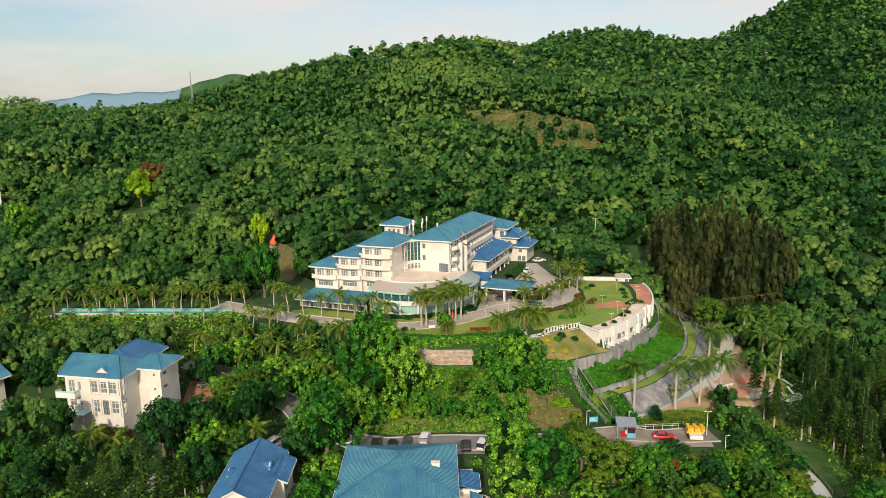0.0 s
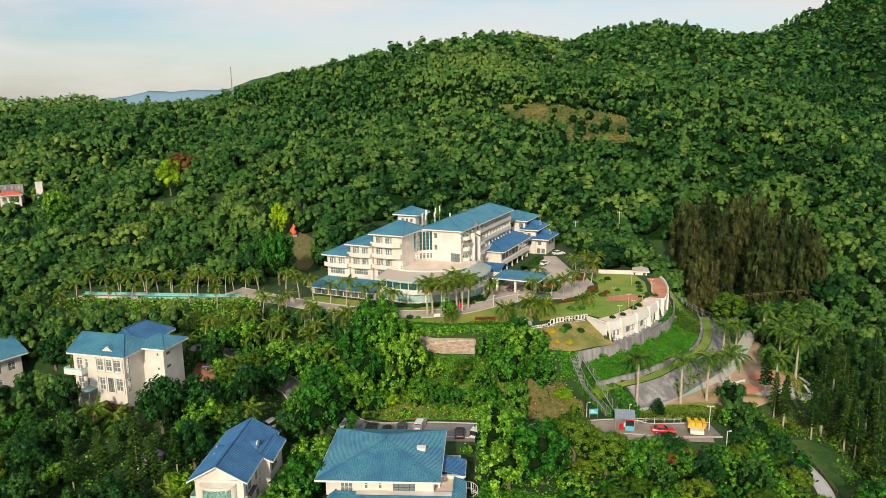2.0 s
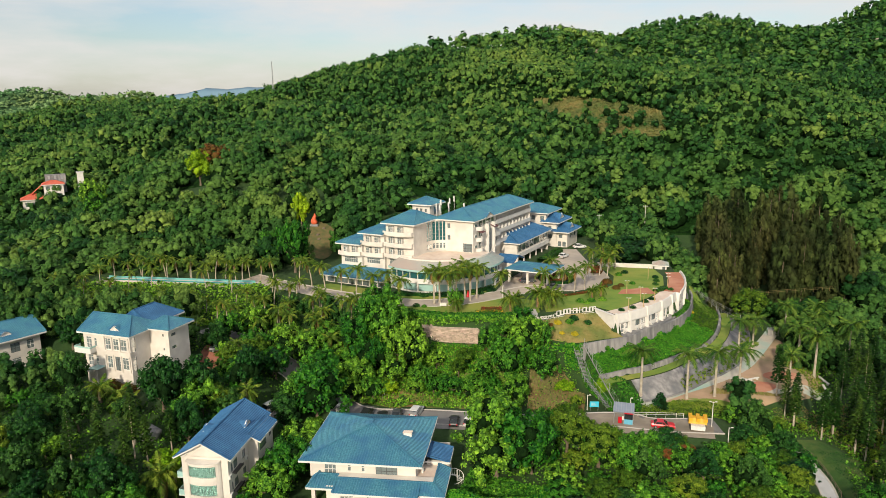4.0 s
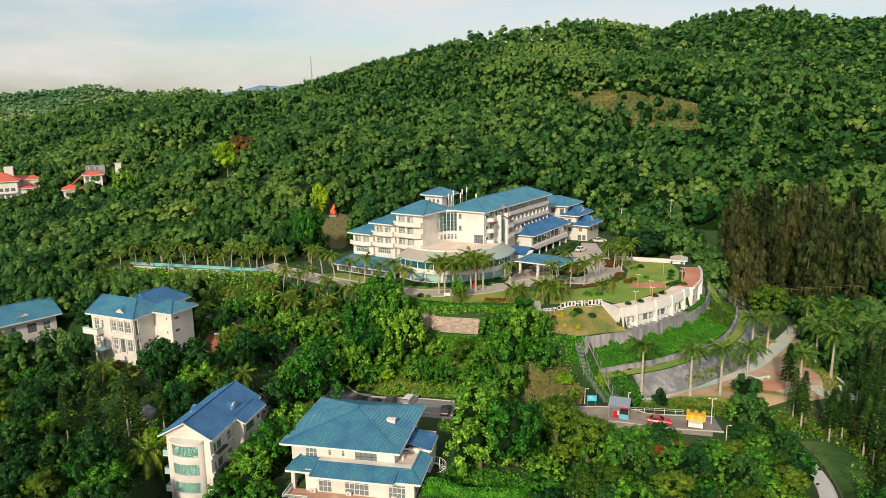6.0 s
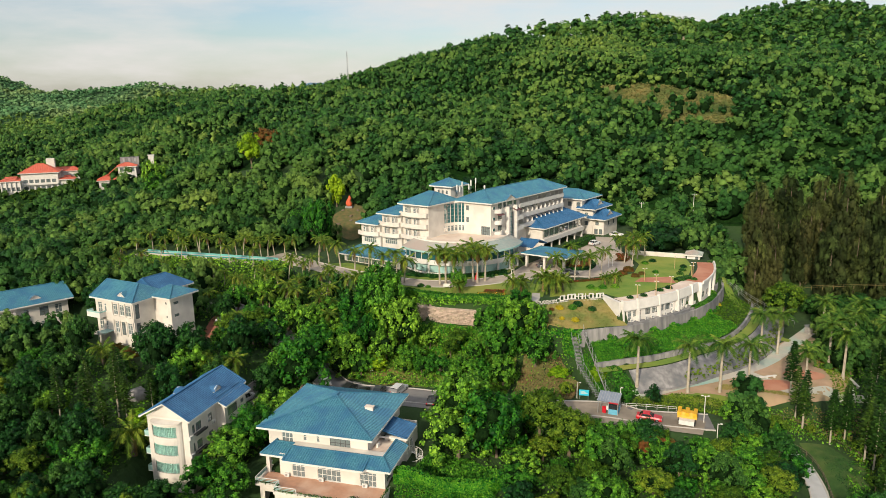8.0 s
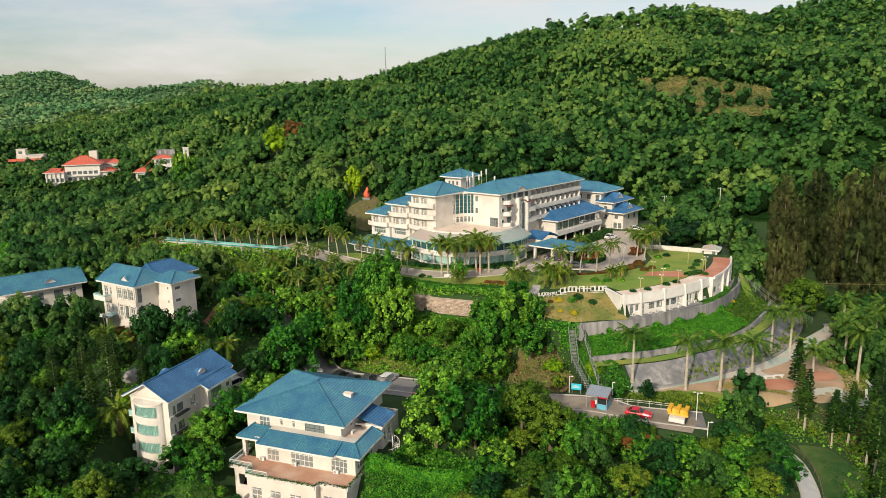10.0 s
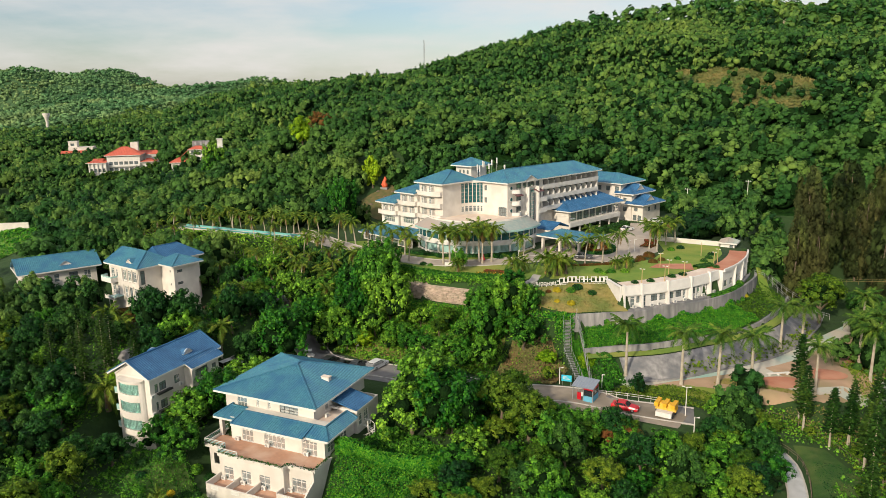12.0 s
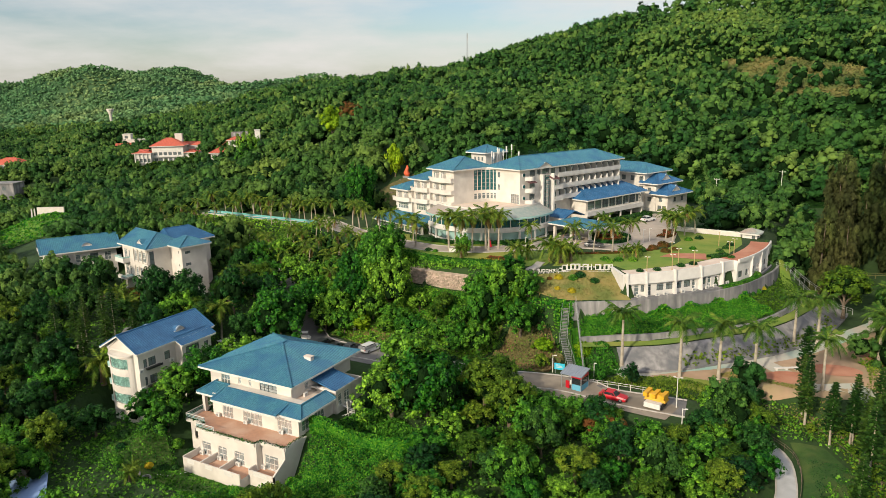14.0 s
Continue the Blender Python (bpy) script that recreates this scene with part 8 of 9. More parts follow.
def hedge(name, label, line, w, tall, m, density=26, seed=0, flowers=None, z=None, category="hedge"):
    """A clipped hedge or bed along a line: a core and leaves over it."""
    global rng
    rng = np.random.default_rng(200 + seed)
    pts = resample(line, 0.8)
    t = np.gradient(pts, axis=0)
    nr = np.stack([t[:, 1], -t[:, 0]], 1) / np.linalg.norm(t, axis=1, keepdims=True)
    gz = height(pts[:, 0], pts[:, 1]) if z is None else np.full(len(pts), z)
    e = thing(name, label, category)
    sh = Shape()
    A, B = pts + nr * w / 2 * 0.9, pts - nr * w / 2 * 0.9
    top = [[(*p, zz + tall * 0.92) for p, zz in zip(q, gz)] for q in (A, B)]
    bot = [[(*p, zz - 0.1) for p, zz in zip(q, gz)] for q in (A, B)]
    sh.strip(bot[0], top[0]).strip(top[0], top[1]).strip(top[1], bot[1])
    part("core", sh, m, e)
    n = int(density * len(pts) * 0.8 * (w + 2 * tall))
    i = rng.integers(0, len(pts) - 1, n)
    f = rng.uniform(size=n)[:, None]
    base = pts[i] * (1 - f) + pts[i + 1] * f
    side = rng.uniform(-1, 1, n)
    up = np.where(abs(side) > w / (w + 2 * tall), rng.uniform(0.1, 1, n), 1.0)
    lat = np.where(up < 1, np.sign(side), rng.uniform(-1, 1, n)) * w / 2
    pos = np.concatenate([base + nr[i] * lat[:, None], (gz[i] + up * tall)[:, None]], 1)
    nn = np.concatenate([nr[i] * np.where(up < 1, np.sign(side), 0)[:, None], np.where(up < 1, 0.3, 1.0)[:, None]], 1)
    lv, lf = leaf_tris(pos, nn, 0.28, 0.6)
    part("leaves", numpy_mesh("leaves", lv, lf, m), m, e)
    if flowers:
        k = rng.integers(0, n, n // 3)
        lv, lf = leaf_tris(pos[k] + [0, 0, 0.08], np.tile([0, 0, 1.0], (len(k), 1)), 0.22, 0.4)
        part("blossom", numpy_mesh("blossom", lv, lf, flowers), flowers, e)
    return e


RED_FLOWER = mat("red_blossom", (0.42, 0.05, 0.03), (0.30, 0.05, 0.03), 3, 0.8)
GOLD_FLOWER = mat("yellow_blossom", (0.65, 0.42, 0.03), (0.55, 0.33, 0.03), 3, 0.8)
ring = lambda cx, cy, rx, ry, n=20: [(cx + rx * math.cos(2 * math.pi * k / n), cy + ry * math.sin(2 * math.pi * k / n)) for k in range(n + 1)]
isl = thing("planted_island", "round planted island with red flowers in the forecourt", "flower bed")
part("mound", Shape().prism(ring(26.2, 193.8, 4.8, 6.0)[:-1], 6.7, 6.95), LAWN, isl)
part("rim", Shape().prism(ring(26.2, 193.8, 5.1, 6.3)[:-1], 6.68, 6.82), KERB, isl)
hedge("island_hedge", "low clipped hedge round the planted island", ring(26.2, 193.8, 4.6, 5.8), 0.9, 0.7, LEAF_DARK, 20, 1, z=6.9)
hedge("island_flowers", "red flowering plants on the planted island", ring(26.2, 193.8, 2.3, 3.2), 1.8, 0.5, LEAF_RUST, 20, 2, RED_FLOWER, z=6.9, category="flower bed")
hedge("drive_flowers", "strip of red flowering plants along the drive", [(22, 173.4), (29, 177.3), (34, 180.6), (38.5, 185.4)], 0.9, 0.35, LEAF_RUST, 20, 3, RED_FLOWER, category="flower bed")
hedge("bed_of_gold", "bed of yellow flowers on the lawn's edge", [(6.5, 159.8), (9.5, 160.2), (13, 160.4)], 2.0, 0.35, LEAF_OLIVE, 20, 4, GOLD_FLOWER, category="flower bed")
hedge("bed_of_red", "bed of red and brown foliage plants", [(7.5, 162.8), (12.5, 163.2)], 1.8, 0.4, LEAF_RUST, 20, 5, RED_FLOWER, category="flower bed")
hedge("palm_bed", "red-brown foliage bed round the palms", [(37.4, 201), (38.4, 205), (37.4, 210)], 3.0, 0.5, LEAF_RUST, 16, 6, RED_FLOWER, category="flower bed")
hedge("edge_hedge", "dense green hedge along the plateau's edge", [(-12, 159.6), (-5, 157.6), (3, 156.2), (11, 156.4), (17, 157.2)], 1.6, 1.2, LEAF, 24, 7)
hedge("podium_hedge", "clipped green hedge before the podium", [(-20, 175.0), (-12, 173.4), (-3, 174.6), (4, 177.8), (9, 182.5)], 1.0, 0.8, LEAF_DARK, 24, 8)
hedge("forecourt_hedge", "tall clipped hedge beside the hotel annex", [(22, 212), (25.5, 221), (28, 228)], 2.6, 1.9, LEAF_DARK, 18, 9)
hedge("terrace_hedge", "hedge along the retaining wall's crown", [(55, 175.2), (58.6, 181.5), (61, 188.5)], 1.2, 0.6, LEAF, 22, 10)
hedge("bench_hedge", "low hedge box on the roof walk", [(51.3, 182.6), (54.6, 186.2)], 1.5, 0.6, LEAF_DARK, 20, 11, z=6.8)


# ---- ivy on the terraces, weeds ----
def cover(name, label, poly, m, n, size, seed, lift=0.25, lean=0.8, bumpy=0.5, category="plants"):
    global rng
    rng = np.random.default_rng(seed)
    xs, ys = [p[0] for p in poly], [p[1] for p in poly]
    x, y = rng.uniform(min(xs), max(xs), n * 3), rng.uniform(min(ys), max(ys), n * 3)
    ok = inside(x, y, poly)
    x, y = x[ok][:n], y[ok][:n]
    z = height(x, y) + lift * rng.uniform(0.2, 1.4, len(x)) + bumpy * (0.5 + 0.5 * np.sin(x * 1.3 + 2 * np.sin(y * 0.9))) * (0.5 + 0.5 * np.sin(y * 1.7 + x * 0.4))
    lv, lf = leaf_tris(np.stack([x, y, z], 1), np.tile([0.1, -0.5, 0.9], (len(x), 1)), size, lean)
    return tagged(new(name, numpy_mesh(name, lv, lf, m)), label, category, "", "stuff")


ivy_poly = [tuple(p) for p in offset(WALL_LINE[:6], 0.7)] + [tuple(p) for p in offset(WALL_LINE[:6], 7.4)][::-1]
cover("ivy", "bright green ivy covering the terrace slope", ivy_poly, IVY, 48000, 0.19, 71, 0.4, 0.6, 0.5)
strip_poly = [tuple(p) for p in offset(WALL_LINE[4:8], 0.7)] + [tuple(p) for p in offset(WALL_LINE[4:8], 7.0)][::-1]
cover("terrace_grass", "rough grass on the terrace's east end", strip_poly, LEAF_OLIVE, 3500, 0.35, 72, 0.15, 0.9, 0.1)
hang = offset(WALL_LINE[1:6], 0.85, 0.35)
rng = np.random.default_rng(73)
i = rng.integers(0, len(hang), 2600)
zz = -0.9 + 1.9 * rng.uniform(size=2600) ** 1.8 * (0.55 + 0.45 * np.sin(hang[i][:, 0] * 1.4))
lv, lf = leaf_tris(np.concatenate([hang[i] + rng.normal(0, 0.12, (2600, 2)), zz[:, None]], 1), np.tile([0.6, -0.7, 0.3], (2600, 1)), 0.42, 0.5)
tagged(new("wall_ivy", numpy_mesh("wall_ivy", lv, lf, IVY)), "ivy climbing the retaining wall", "plants", "", "stuff")
cover("bank_weeds", "dry tufts over the grass bank", [(18.6, 156.6), (35, 165.6), (38.9, 160.2), (36, 156.5), (30.4, 153.2), (22, 151.8)], DRYBANK, 2600, 0.3, 74, 0.12, 0.9, 0.05)
cover("scrub", "dry brown scrub on the bank", [(19, 135.6), (30.5, 137), (31.5, 146), (27, 150.5), (19.5, 150)], BROWN, 8000, 0.26, 75, 0.3, 0.9, 0.4)
cover("slope_weeds", "green weeds over the slope above the car park", [(-16, 135), (18, 135), (18, 148), (7, 151.6), (-8, 152.6), (-16, 146)], LEAF, 15000, 0.32, 76, 0.35, 0.9, 0.5)
cover("villa_ivy", "bright ivy hedge over the wall beside the villa", [(-2, 76), (14, 76), (20.5, 90), (23.5, 101), (21, 104.2), (7.0, 101.5), (6.2, 92.6), (-1, 90.6)], IVY, 40000, 0.21, 77, 0.5, 0.7, 0.9)
cover("villa_lawn_grass", "rough shaded grass of the villa lawn", [(-26, 83), (-13.5, 82), (6, 85), (8, 90), (5.6, 91), (-11, 91), (-20, 96), (-26, 94)], LEAF, 9000, 0.24, 92, 0.16, 0.9, 0.15)
cover("mound_tufts", "long bright grass over the mound", [(-196, 156), (-166, 148), (-142, 142), (-140, 160), (-160, 178), (-190, 186)], IVY, 7000, 0.6, 93, 0.3, 0.9, 0.4)
hedge("ivy_hedge", "tall ivy-grown hedge wall beside the villa", [(6.4, 101.2), (11, 102.2), (16, 103.0), (20.5, 104.2), (23.2, 107.6)], 0.9, 2.6, IVY, 40, 12)
hedge("stair_hedge", "narrow clipped hedge up the bank beside the stair", [(37.0, 139.6), (34.2, 146.2), (31.4, 152.0)], 1.3, 1.7, IVY, 40, 13)
cover("stair_bank", "weedy green bank round the outdoor stair", [(20, 134.6), (28.5, 135.5), (31, 144), (29.5, 151), (31.5, 152.6), (20, 152.4), (15, 148)], LEAF, 1300, 0.34, 85, 0.3, 0.9, 0.4)
cover("stair_grass", "short green grass between the stair and the concrete slope", [(37.2, 137.5), (43.5, 142.5), (39, 147.5), (33.2, 152), (32.2, 151)], LEAF, 2600, 0.34, 86, 0.2, 0.9, 0.2)
cover("plateau_weeds", "green creepers on the plateau's bank", [(-20, 160), (-9, 155.5), (8, 154), (19, 152), (18, 157), (6, 156.6), (-10, 160), (-24, 168)], LEAF, 5000, 0.42, 87, 0.4, 0.8, 0.5)
cover("pool_bank", "green undergrowth on the bank below the pool", [(-112, 160), (-50, 158), (-52, 180.5), (-108, 180.5)], LEAF, 9000, 0.6, 88, 0.5, 0.8, 0.8)
cover("pine_scrub", "brown dry scrub among the pines", [(80, 147), (106, 168), (110, 150), (100, 124), (84, 128), (80, 137), (72, 142), (70, 146)], BROWN, 6500, 0.24, 89, 0.4, 0.9, 0.4)
cover("wall_foot_creepers", "bright creepers below the rubble wall", [(-9, 146), (8, 146), (8.5, 152), (2, 152.2), (-9, 153.4)], IVY, 3600, 0.32, 90, 0.4, 0.8, 0.5)
rng = np.random.default_rng(91)
i = rng.uniform(0, 1, 3200)
lv, lf = leaf_tris(np.stack([19.5 + 11.5 * i, 151.5 + 0.9 * i + rng.normal(0, 0.35, 3200), rng.uniform(-3.6, 2.6, 3200)], 1), np.tile([0.1, -1.0, 0.3], (3200, 1)), 0.36, 0.6)
tagged(new("bank_creepers", numpy_mesh("bank_creepers", lv, lf, IVY)), "dark creepers hanging below the grass bank", "plants", "", "stuff")
for x, y, r in ((80, 133, 1.6), (82.5, 127.5, 1.8), (79.5, 122, 1.5), (84, 121, 2.0), (78.2, 116, 1.6), (85, 134, 1.7), (77.8, 139.6, 1.4), (73.5, 138.6, 1.2)):
    plant(4, x, y, r, r * 200, tall=0.9)
cover("villa_grass", "dark grass behind the ivy hedge", [(7.5, 102), (22, 104.4), (24, 110), (9.5, 113)], LEAF, 5000, 0.34, 78, 0.2, 0.9, 0.3)
cover("concrete_weeds", "weeds growing along the concrete slope's foot", [tuple(p) for p in offset(WALL_LINE[2:7], 13.0)] + [tuple(p) for p in offset(WALL_LINE[2:7], 15.2)][::-1], LEAF_OLIVE, 1500, 0.5, 79, 0.6, 0.9, 0.6)
cover("pine_floor", "dry undergrowth below the pines", [(64, 146), (80, 147), (108, 170), (112, 150), (104, 112), (82, 112), (79.5, 128), (77.5, 136), (66, 140)], LEAF_OLIVE, 16000, 0.24, 80, 0.3, 0.9, 0.3)
cover("path_weeds", "dry weeds beside the yard and path", [(40, 136.5), (60, 139), (64, 145), (50, 144), (43, 141)], LEAF_OLIVE, 4000, 0.24, 81, 0.3, 0.9, 0.3)
cover("park_weeds", "dry weeds and grass at the edge of the sandy park", [(80, 152), (86, 160), (89, 176), (84, 180), (81, 170), (82, 160)], LEAF_OLIVE, 2600, 0.26, 94, 0.2, 0.9, 0.15)
cover("park_grass", "patchy yellowish grass between the path and the paving", [(58, 149), (66, 150.5), (72, 149.5), (78, 152), (74, 150.6), (64, 152.2), (60, 152)], DRYBANK, 1800, 0.24, 95, 0.12, 0.9, 0.08)
cover("lawn_tufts", "rough tufts of grass in the low lawn", [(73.4, 131), (77.5, 131.5), (82, 126), (80, 116), (74.4, 116), (75.2, 122)], LEAF_DARK, 3500, 0.17, 84, 0.12, 0.9, 0.04)
cover("dry_tufts", "tall dry yellow grass on the mountainside", DRY_PATCH, DRY_SLOPE, 7000, 0.9, 83, 0.9, 0.9, 0.6)
rng = np.random.default_rng(84)
ux, uy = rng.uniform(-100, 104, 95000), rng.uniform(66, 182, 95000)
ok = ~blocked(ux, uy) & (ux < 0.75 * uy + 36) & (ux > -1.12 * uy + 20)
for x0, x1, y0, y1 in HOUSES:
    ok &= ~((ux > x0) & (ux < x1) & (uy > y0) & (uy < y1))
ok &= ~((ux > -23) & (ux < 9) & (uy > 83) & (uy < 96)) & ~((ux > -12) & (ux < 10) & (uy > 151.5) & (uy < 157))
ok &= ~inside(ux, uy, [(70.5, 135.5), (75.8, 136), (78.5, 131), (76, 124), (74.6, 116), (72, 116)])
ux, uy = ux[ok], uy[ok]
lv, lf = leaf_tris(np.stack([ux, uy, height(ux, uy) + rng.uniform(0.05, 0.7, len(ux))], 1), np.tile([0, -0.2, 0.9], (len(ux), 1)), 0.42, 0.7)
tagged(new("undergrowth", numpy_mesh("undergrowth", lv, lf, LEAF)), "dark leafy undergrowth between the trees", "plants", "", "stuff")
# thicket east of the park and below the casuarinas
px, py = scatter(4.4, 66, 112, 176, 208, 95)
keep = ~blocked(px, py) & (px < 0.62 * py + 10) & ~inside(px, py, [(66, 150), (92, 158), (93, 182), (80, 186), (66, 172)])
tx = np.stack([px[keep], py[keep], np.random.default_rng(6).uniform(2.2, 4.0, keep.sum())], 1)
forest("park_thicket", "green thicket beside the park", tx[:, 0], tx[:, 1], height(tx[:, 0], tx[:, 1]) - 0.2, tx[:, 2], tA, LEAF_DARK, 57)


# ---- vehicles ----
RUBBER = mat("tyre_rubber", (0.02, 0.02, 0.02), (0.03, 0.03, 0.03), 5, 0.9)
CAR_GLASS = glass("car_glass", (0.03, 0.04, 0.045), 0.05, 0.3)
LAMP_GLASS = glass("headlight_glass", (0.8, 0.8, 0.8), 0.1, 0.4)


def paint(name, c):
    return mat(name, c, tuple(v * 0.85 for v in c), 1.5, 0.28, 0.1)


PAINTS = {"black": paint("black_car_paint", (0.018, 0.019, 0.022)), "white": paint("white_car_paint", (0.72, 0.72, 0.71)), "red": paint("red_car_paint", (0.55, 0.012, 0.025)), "grey": paint("dark_grey_car_paint", (0.07, 0.075, 0.085))}


def loft(sections, w_of):
    """A closed body from side profile stations (x, low z, high z) and half widths."""
    sh = Shape()
    rows = []
    for x, lo, hi in sections:
        w = w_of(x)
        rows.append([(x, -w, lo), (x, -w * 1.0, lo + (hi - lo) * 0.6), (x, -w * 0.86, hi), (x, w * 0.86, hi), (x, w, lo + (hi - lo) * 0.6), (x, w, lo)])
    v = [p for r in rows for p in r]
    f = []
    for i in range(len(rows) - 1):
        for k in range(6):
            k2 = (k + 1) % 6
            f.append((i * 6 + k, (i + 1) * 6 + k, (i + 1) * 6 + k2, i * 6 + k2))
    f += [tuple(range(6)), tuple(reversed(range((len(rows) - 1) * 6, len(rows) * 6)))]
    return sh.add(v, f)


def car(colour, label, x, y, turn, ln=4.5, tall=1.5, van=False, z=None):
    e = thing("car" if not van else "van", label, "car", pose(x, y, ht(x, y) + 0.12 if z is None else z, 0, 0, turn))
    h = ln / 2
    body = [(-h, 0.45, 0.75), (-h + 0.12, 0.28, 0.95), (-h * 0.55, 0.22, 0.98), (h * 0.35, 0.22, 0.95), (h - 0.35, 0.25, 0.82), (h - 0.05, 0.32, 0.7), (h, 0.42, 0.6)]
    part("body", loft(body, lambda x_: 0.9 * (1 - 0.10 * abs(x_ / h) ** 3)), PAINTS[colour], e)
    r0, r1 = (-h + 0.15, h * 0.42) if van or tall > 1.6 else (-h * 0.72, h * 0.36)
    cab = [(r0 - 0.12, 0.9, 0.96), (r0 + (0.15 if van or tall > 1.6 else 0.55), 0.9, tall - 0.06), (0, 0.9, tall - 0.02), (r1 - 0.75, 0.9, tall - 0.08), (r1, 0.9, 0.95)]
    part("cabin_glass", loft(cab, lambda x_: 0.80), CAR_GLASS, e)
    roof = [(r0 + (0.12 if van or tall > 1.6 else 0.5), tall - 0.14, tall - 0.02), (0, tall - 0.1, tall + 0.03), (r1 - 0.7, tall - 0.16, tall - 0.03)]
    part("roof", loft(roof, lambda x_: 0.76), PAINTS[colour], e)
    for xx, lean in ((r0 + 0.1, 0.28), (-0.15, 0.0), (r1 - 0.35, -0.35)):
        for s in (-1, 1):
            part("pillar", Shape().bar((xx, s * 0.82, 0.94), (xx + lean, s * 0.68, tall - 0.08), 0.09), PAINTS[colour], e)
    for sx in (-1, 1):
        for sy in (-1, 1):
            w = part("wheel", Shape().tube([(sx * h * 0.62, sy * 0.68, 0.32), (sx * h * 0.62, sy * 0.90, 0.32)], [0.32, 0.32], 14), RUBBER, e)
            part("rim", Shape().tube([(sx * h * 0.62, sy * 0.88, 0.32), (sx * h * 0.62, sy * 0.915, 0.32)], [0.2, 0.17], 10), METAL, w)
    for s in (-1, 1):
        part("headlight", Shape().box(h - 0.2, h - 0.02, s * 0.62 - 0.16, s * 0.62 + 0.16, 0.58, 0.72), LAMP_GLASS, e)
        part("tail_light", Shape().box(-h - 0.01, -h + 0.12, s * 0.66 - 0.12, s * 0.66 + 0.12, 0.66, 0.86), PAINTS["red"], e)
        part("mirror", Shape().box(r1 - 0.35, r1 - 0.2, s * 0.98 - 0.08, s * 0.98 + 0.08, 0.95, 1.08), PAINTS[colour], e)
    return e


car("black", "black off-road car parked in the car park", -13.0, 129.4, 88, 4.7, 1.75)
car("black", "black saloon car parked in the car park", -9.7, 128.6, 92, 4.6, 1.5)
car("grey", "dark grey car with open tailgate in the car park", -6.9, 129.9, 90, 4.5, 1.6)
car("black", "black car in the shade of the villa", 4.9, 128.0, 92, 4.5, 1.5)
car("white", "white van parked beside the villa", 8.4, 128.4, 70, 4.8, 1.85, True)
car("red", "bright red saloon car parked by the yard rail", 45.1, 130.6, -6, 4.5, 1.45)
car("grey", "dark grey saloon car on the forecourt", 25.4, 183.4, 10, 4.6, 1.45)
car("grey", "dark blue-grey car under the entrance canopy", 18.2, 189.6, 20, 4.6, 1.45)
car("white", "white car parked beside the hotel annex", 29.2, 222.5, 60, 4.5, 1.5)
car("white", "white car parked by the hotel's east wing", 35.2, 238.0, 20, 4.5, 1.5)
car("grey", "dark car on the villa's red court", -51.6, 146.2, 20, 4.5, 1.5)
car("white", "white van parked on the service drive", -33.4, 131.2, 62, 4.8, 1.8, True)
car("white", "white van parked on the service drive", -32.6, 122.6, 75, 4.8, 1.85, True)
# white pickup
t = car("white", "white light truck with an open load bed in the car park", -3.2, 131.6, 80, 4.9, 1.7)
part("box_bed", Shape().box(-2.6, 0.3, -0.95, 0.95, 0.95, 1.45), METAL, t, "pale grey open load bed")
s = thing("utility_cart", "small white cart parked at the road's edge", "cart", pose(-18.6, 130.2, ht(-18.6, 130.2) + 0.1, 0, 0, 30))
part("cart_body", loft([(-1.0, 0.3, 0.7), (-0.4, 0.25, 0.85), (0.6, 0.25, 0.8), (1.1, 0.35, 0.55)], lambda x_: 0.55), AC_WHITE, s)
part("cart_roof", Shape().box(-0.9, 0.6, -0.6, 0.6, 1.6, 1.68), AC_WHITE, s)
for sx, sy in ((-0.8, -0.5), (-0.8, 0.5), (0.5, -0.5), (0.5, 0.5)):
    part("cart_post", Shape().bar((sx, sy, 0.7), (sx, sy, 1.62), 0.06), METAL, s)
    part("cart_wheel", Shape().tube([(sx * 0.9, sy * 1.05, 0.22), (sx * 0.9, sy * 1.25, 0.22)], [0.22, 0.22], 10), RUBBER, s)


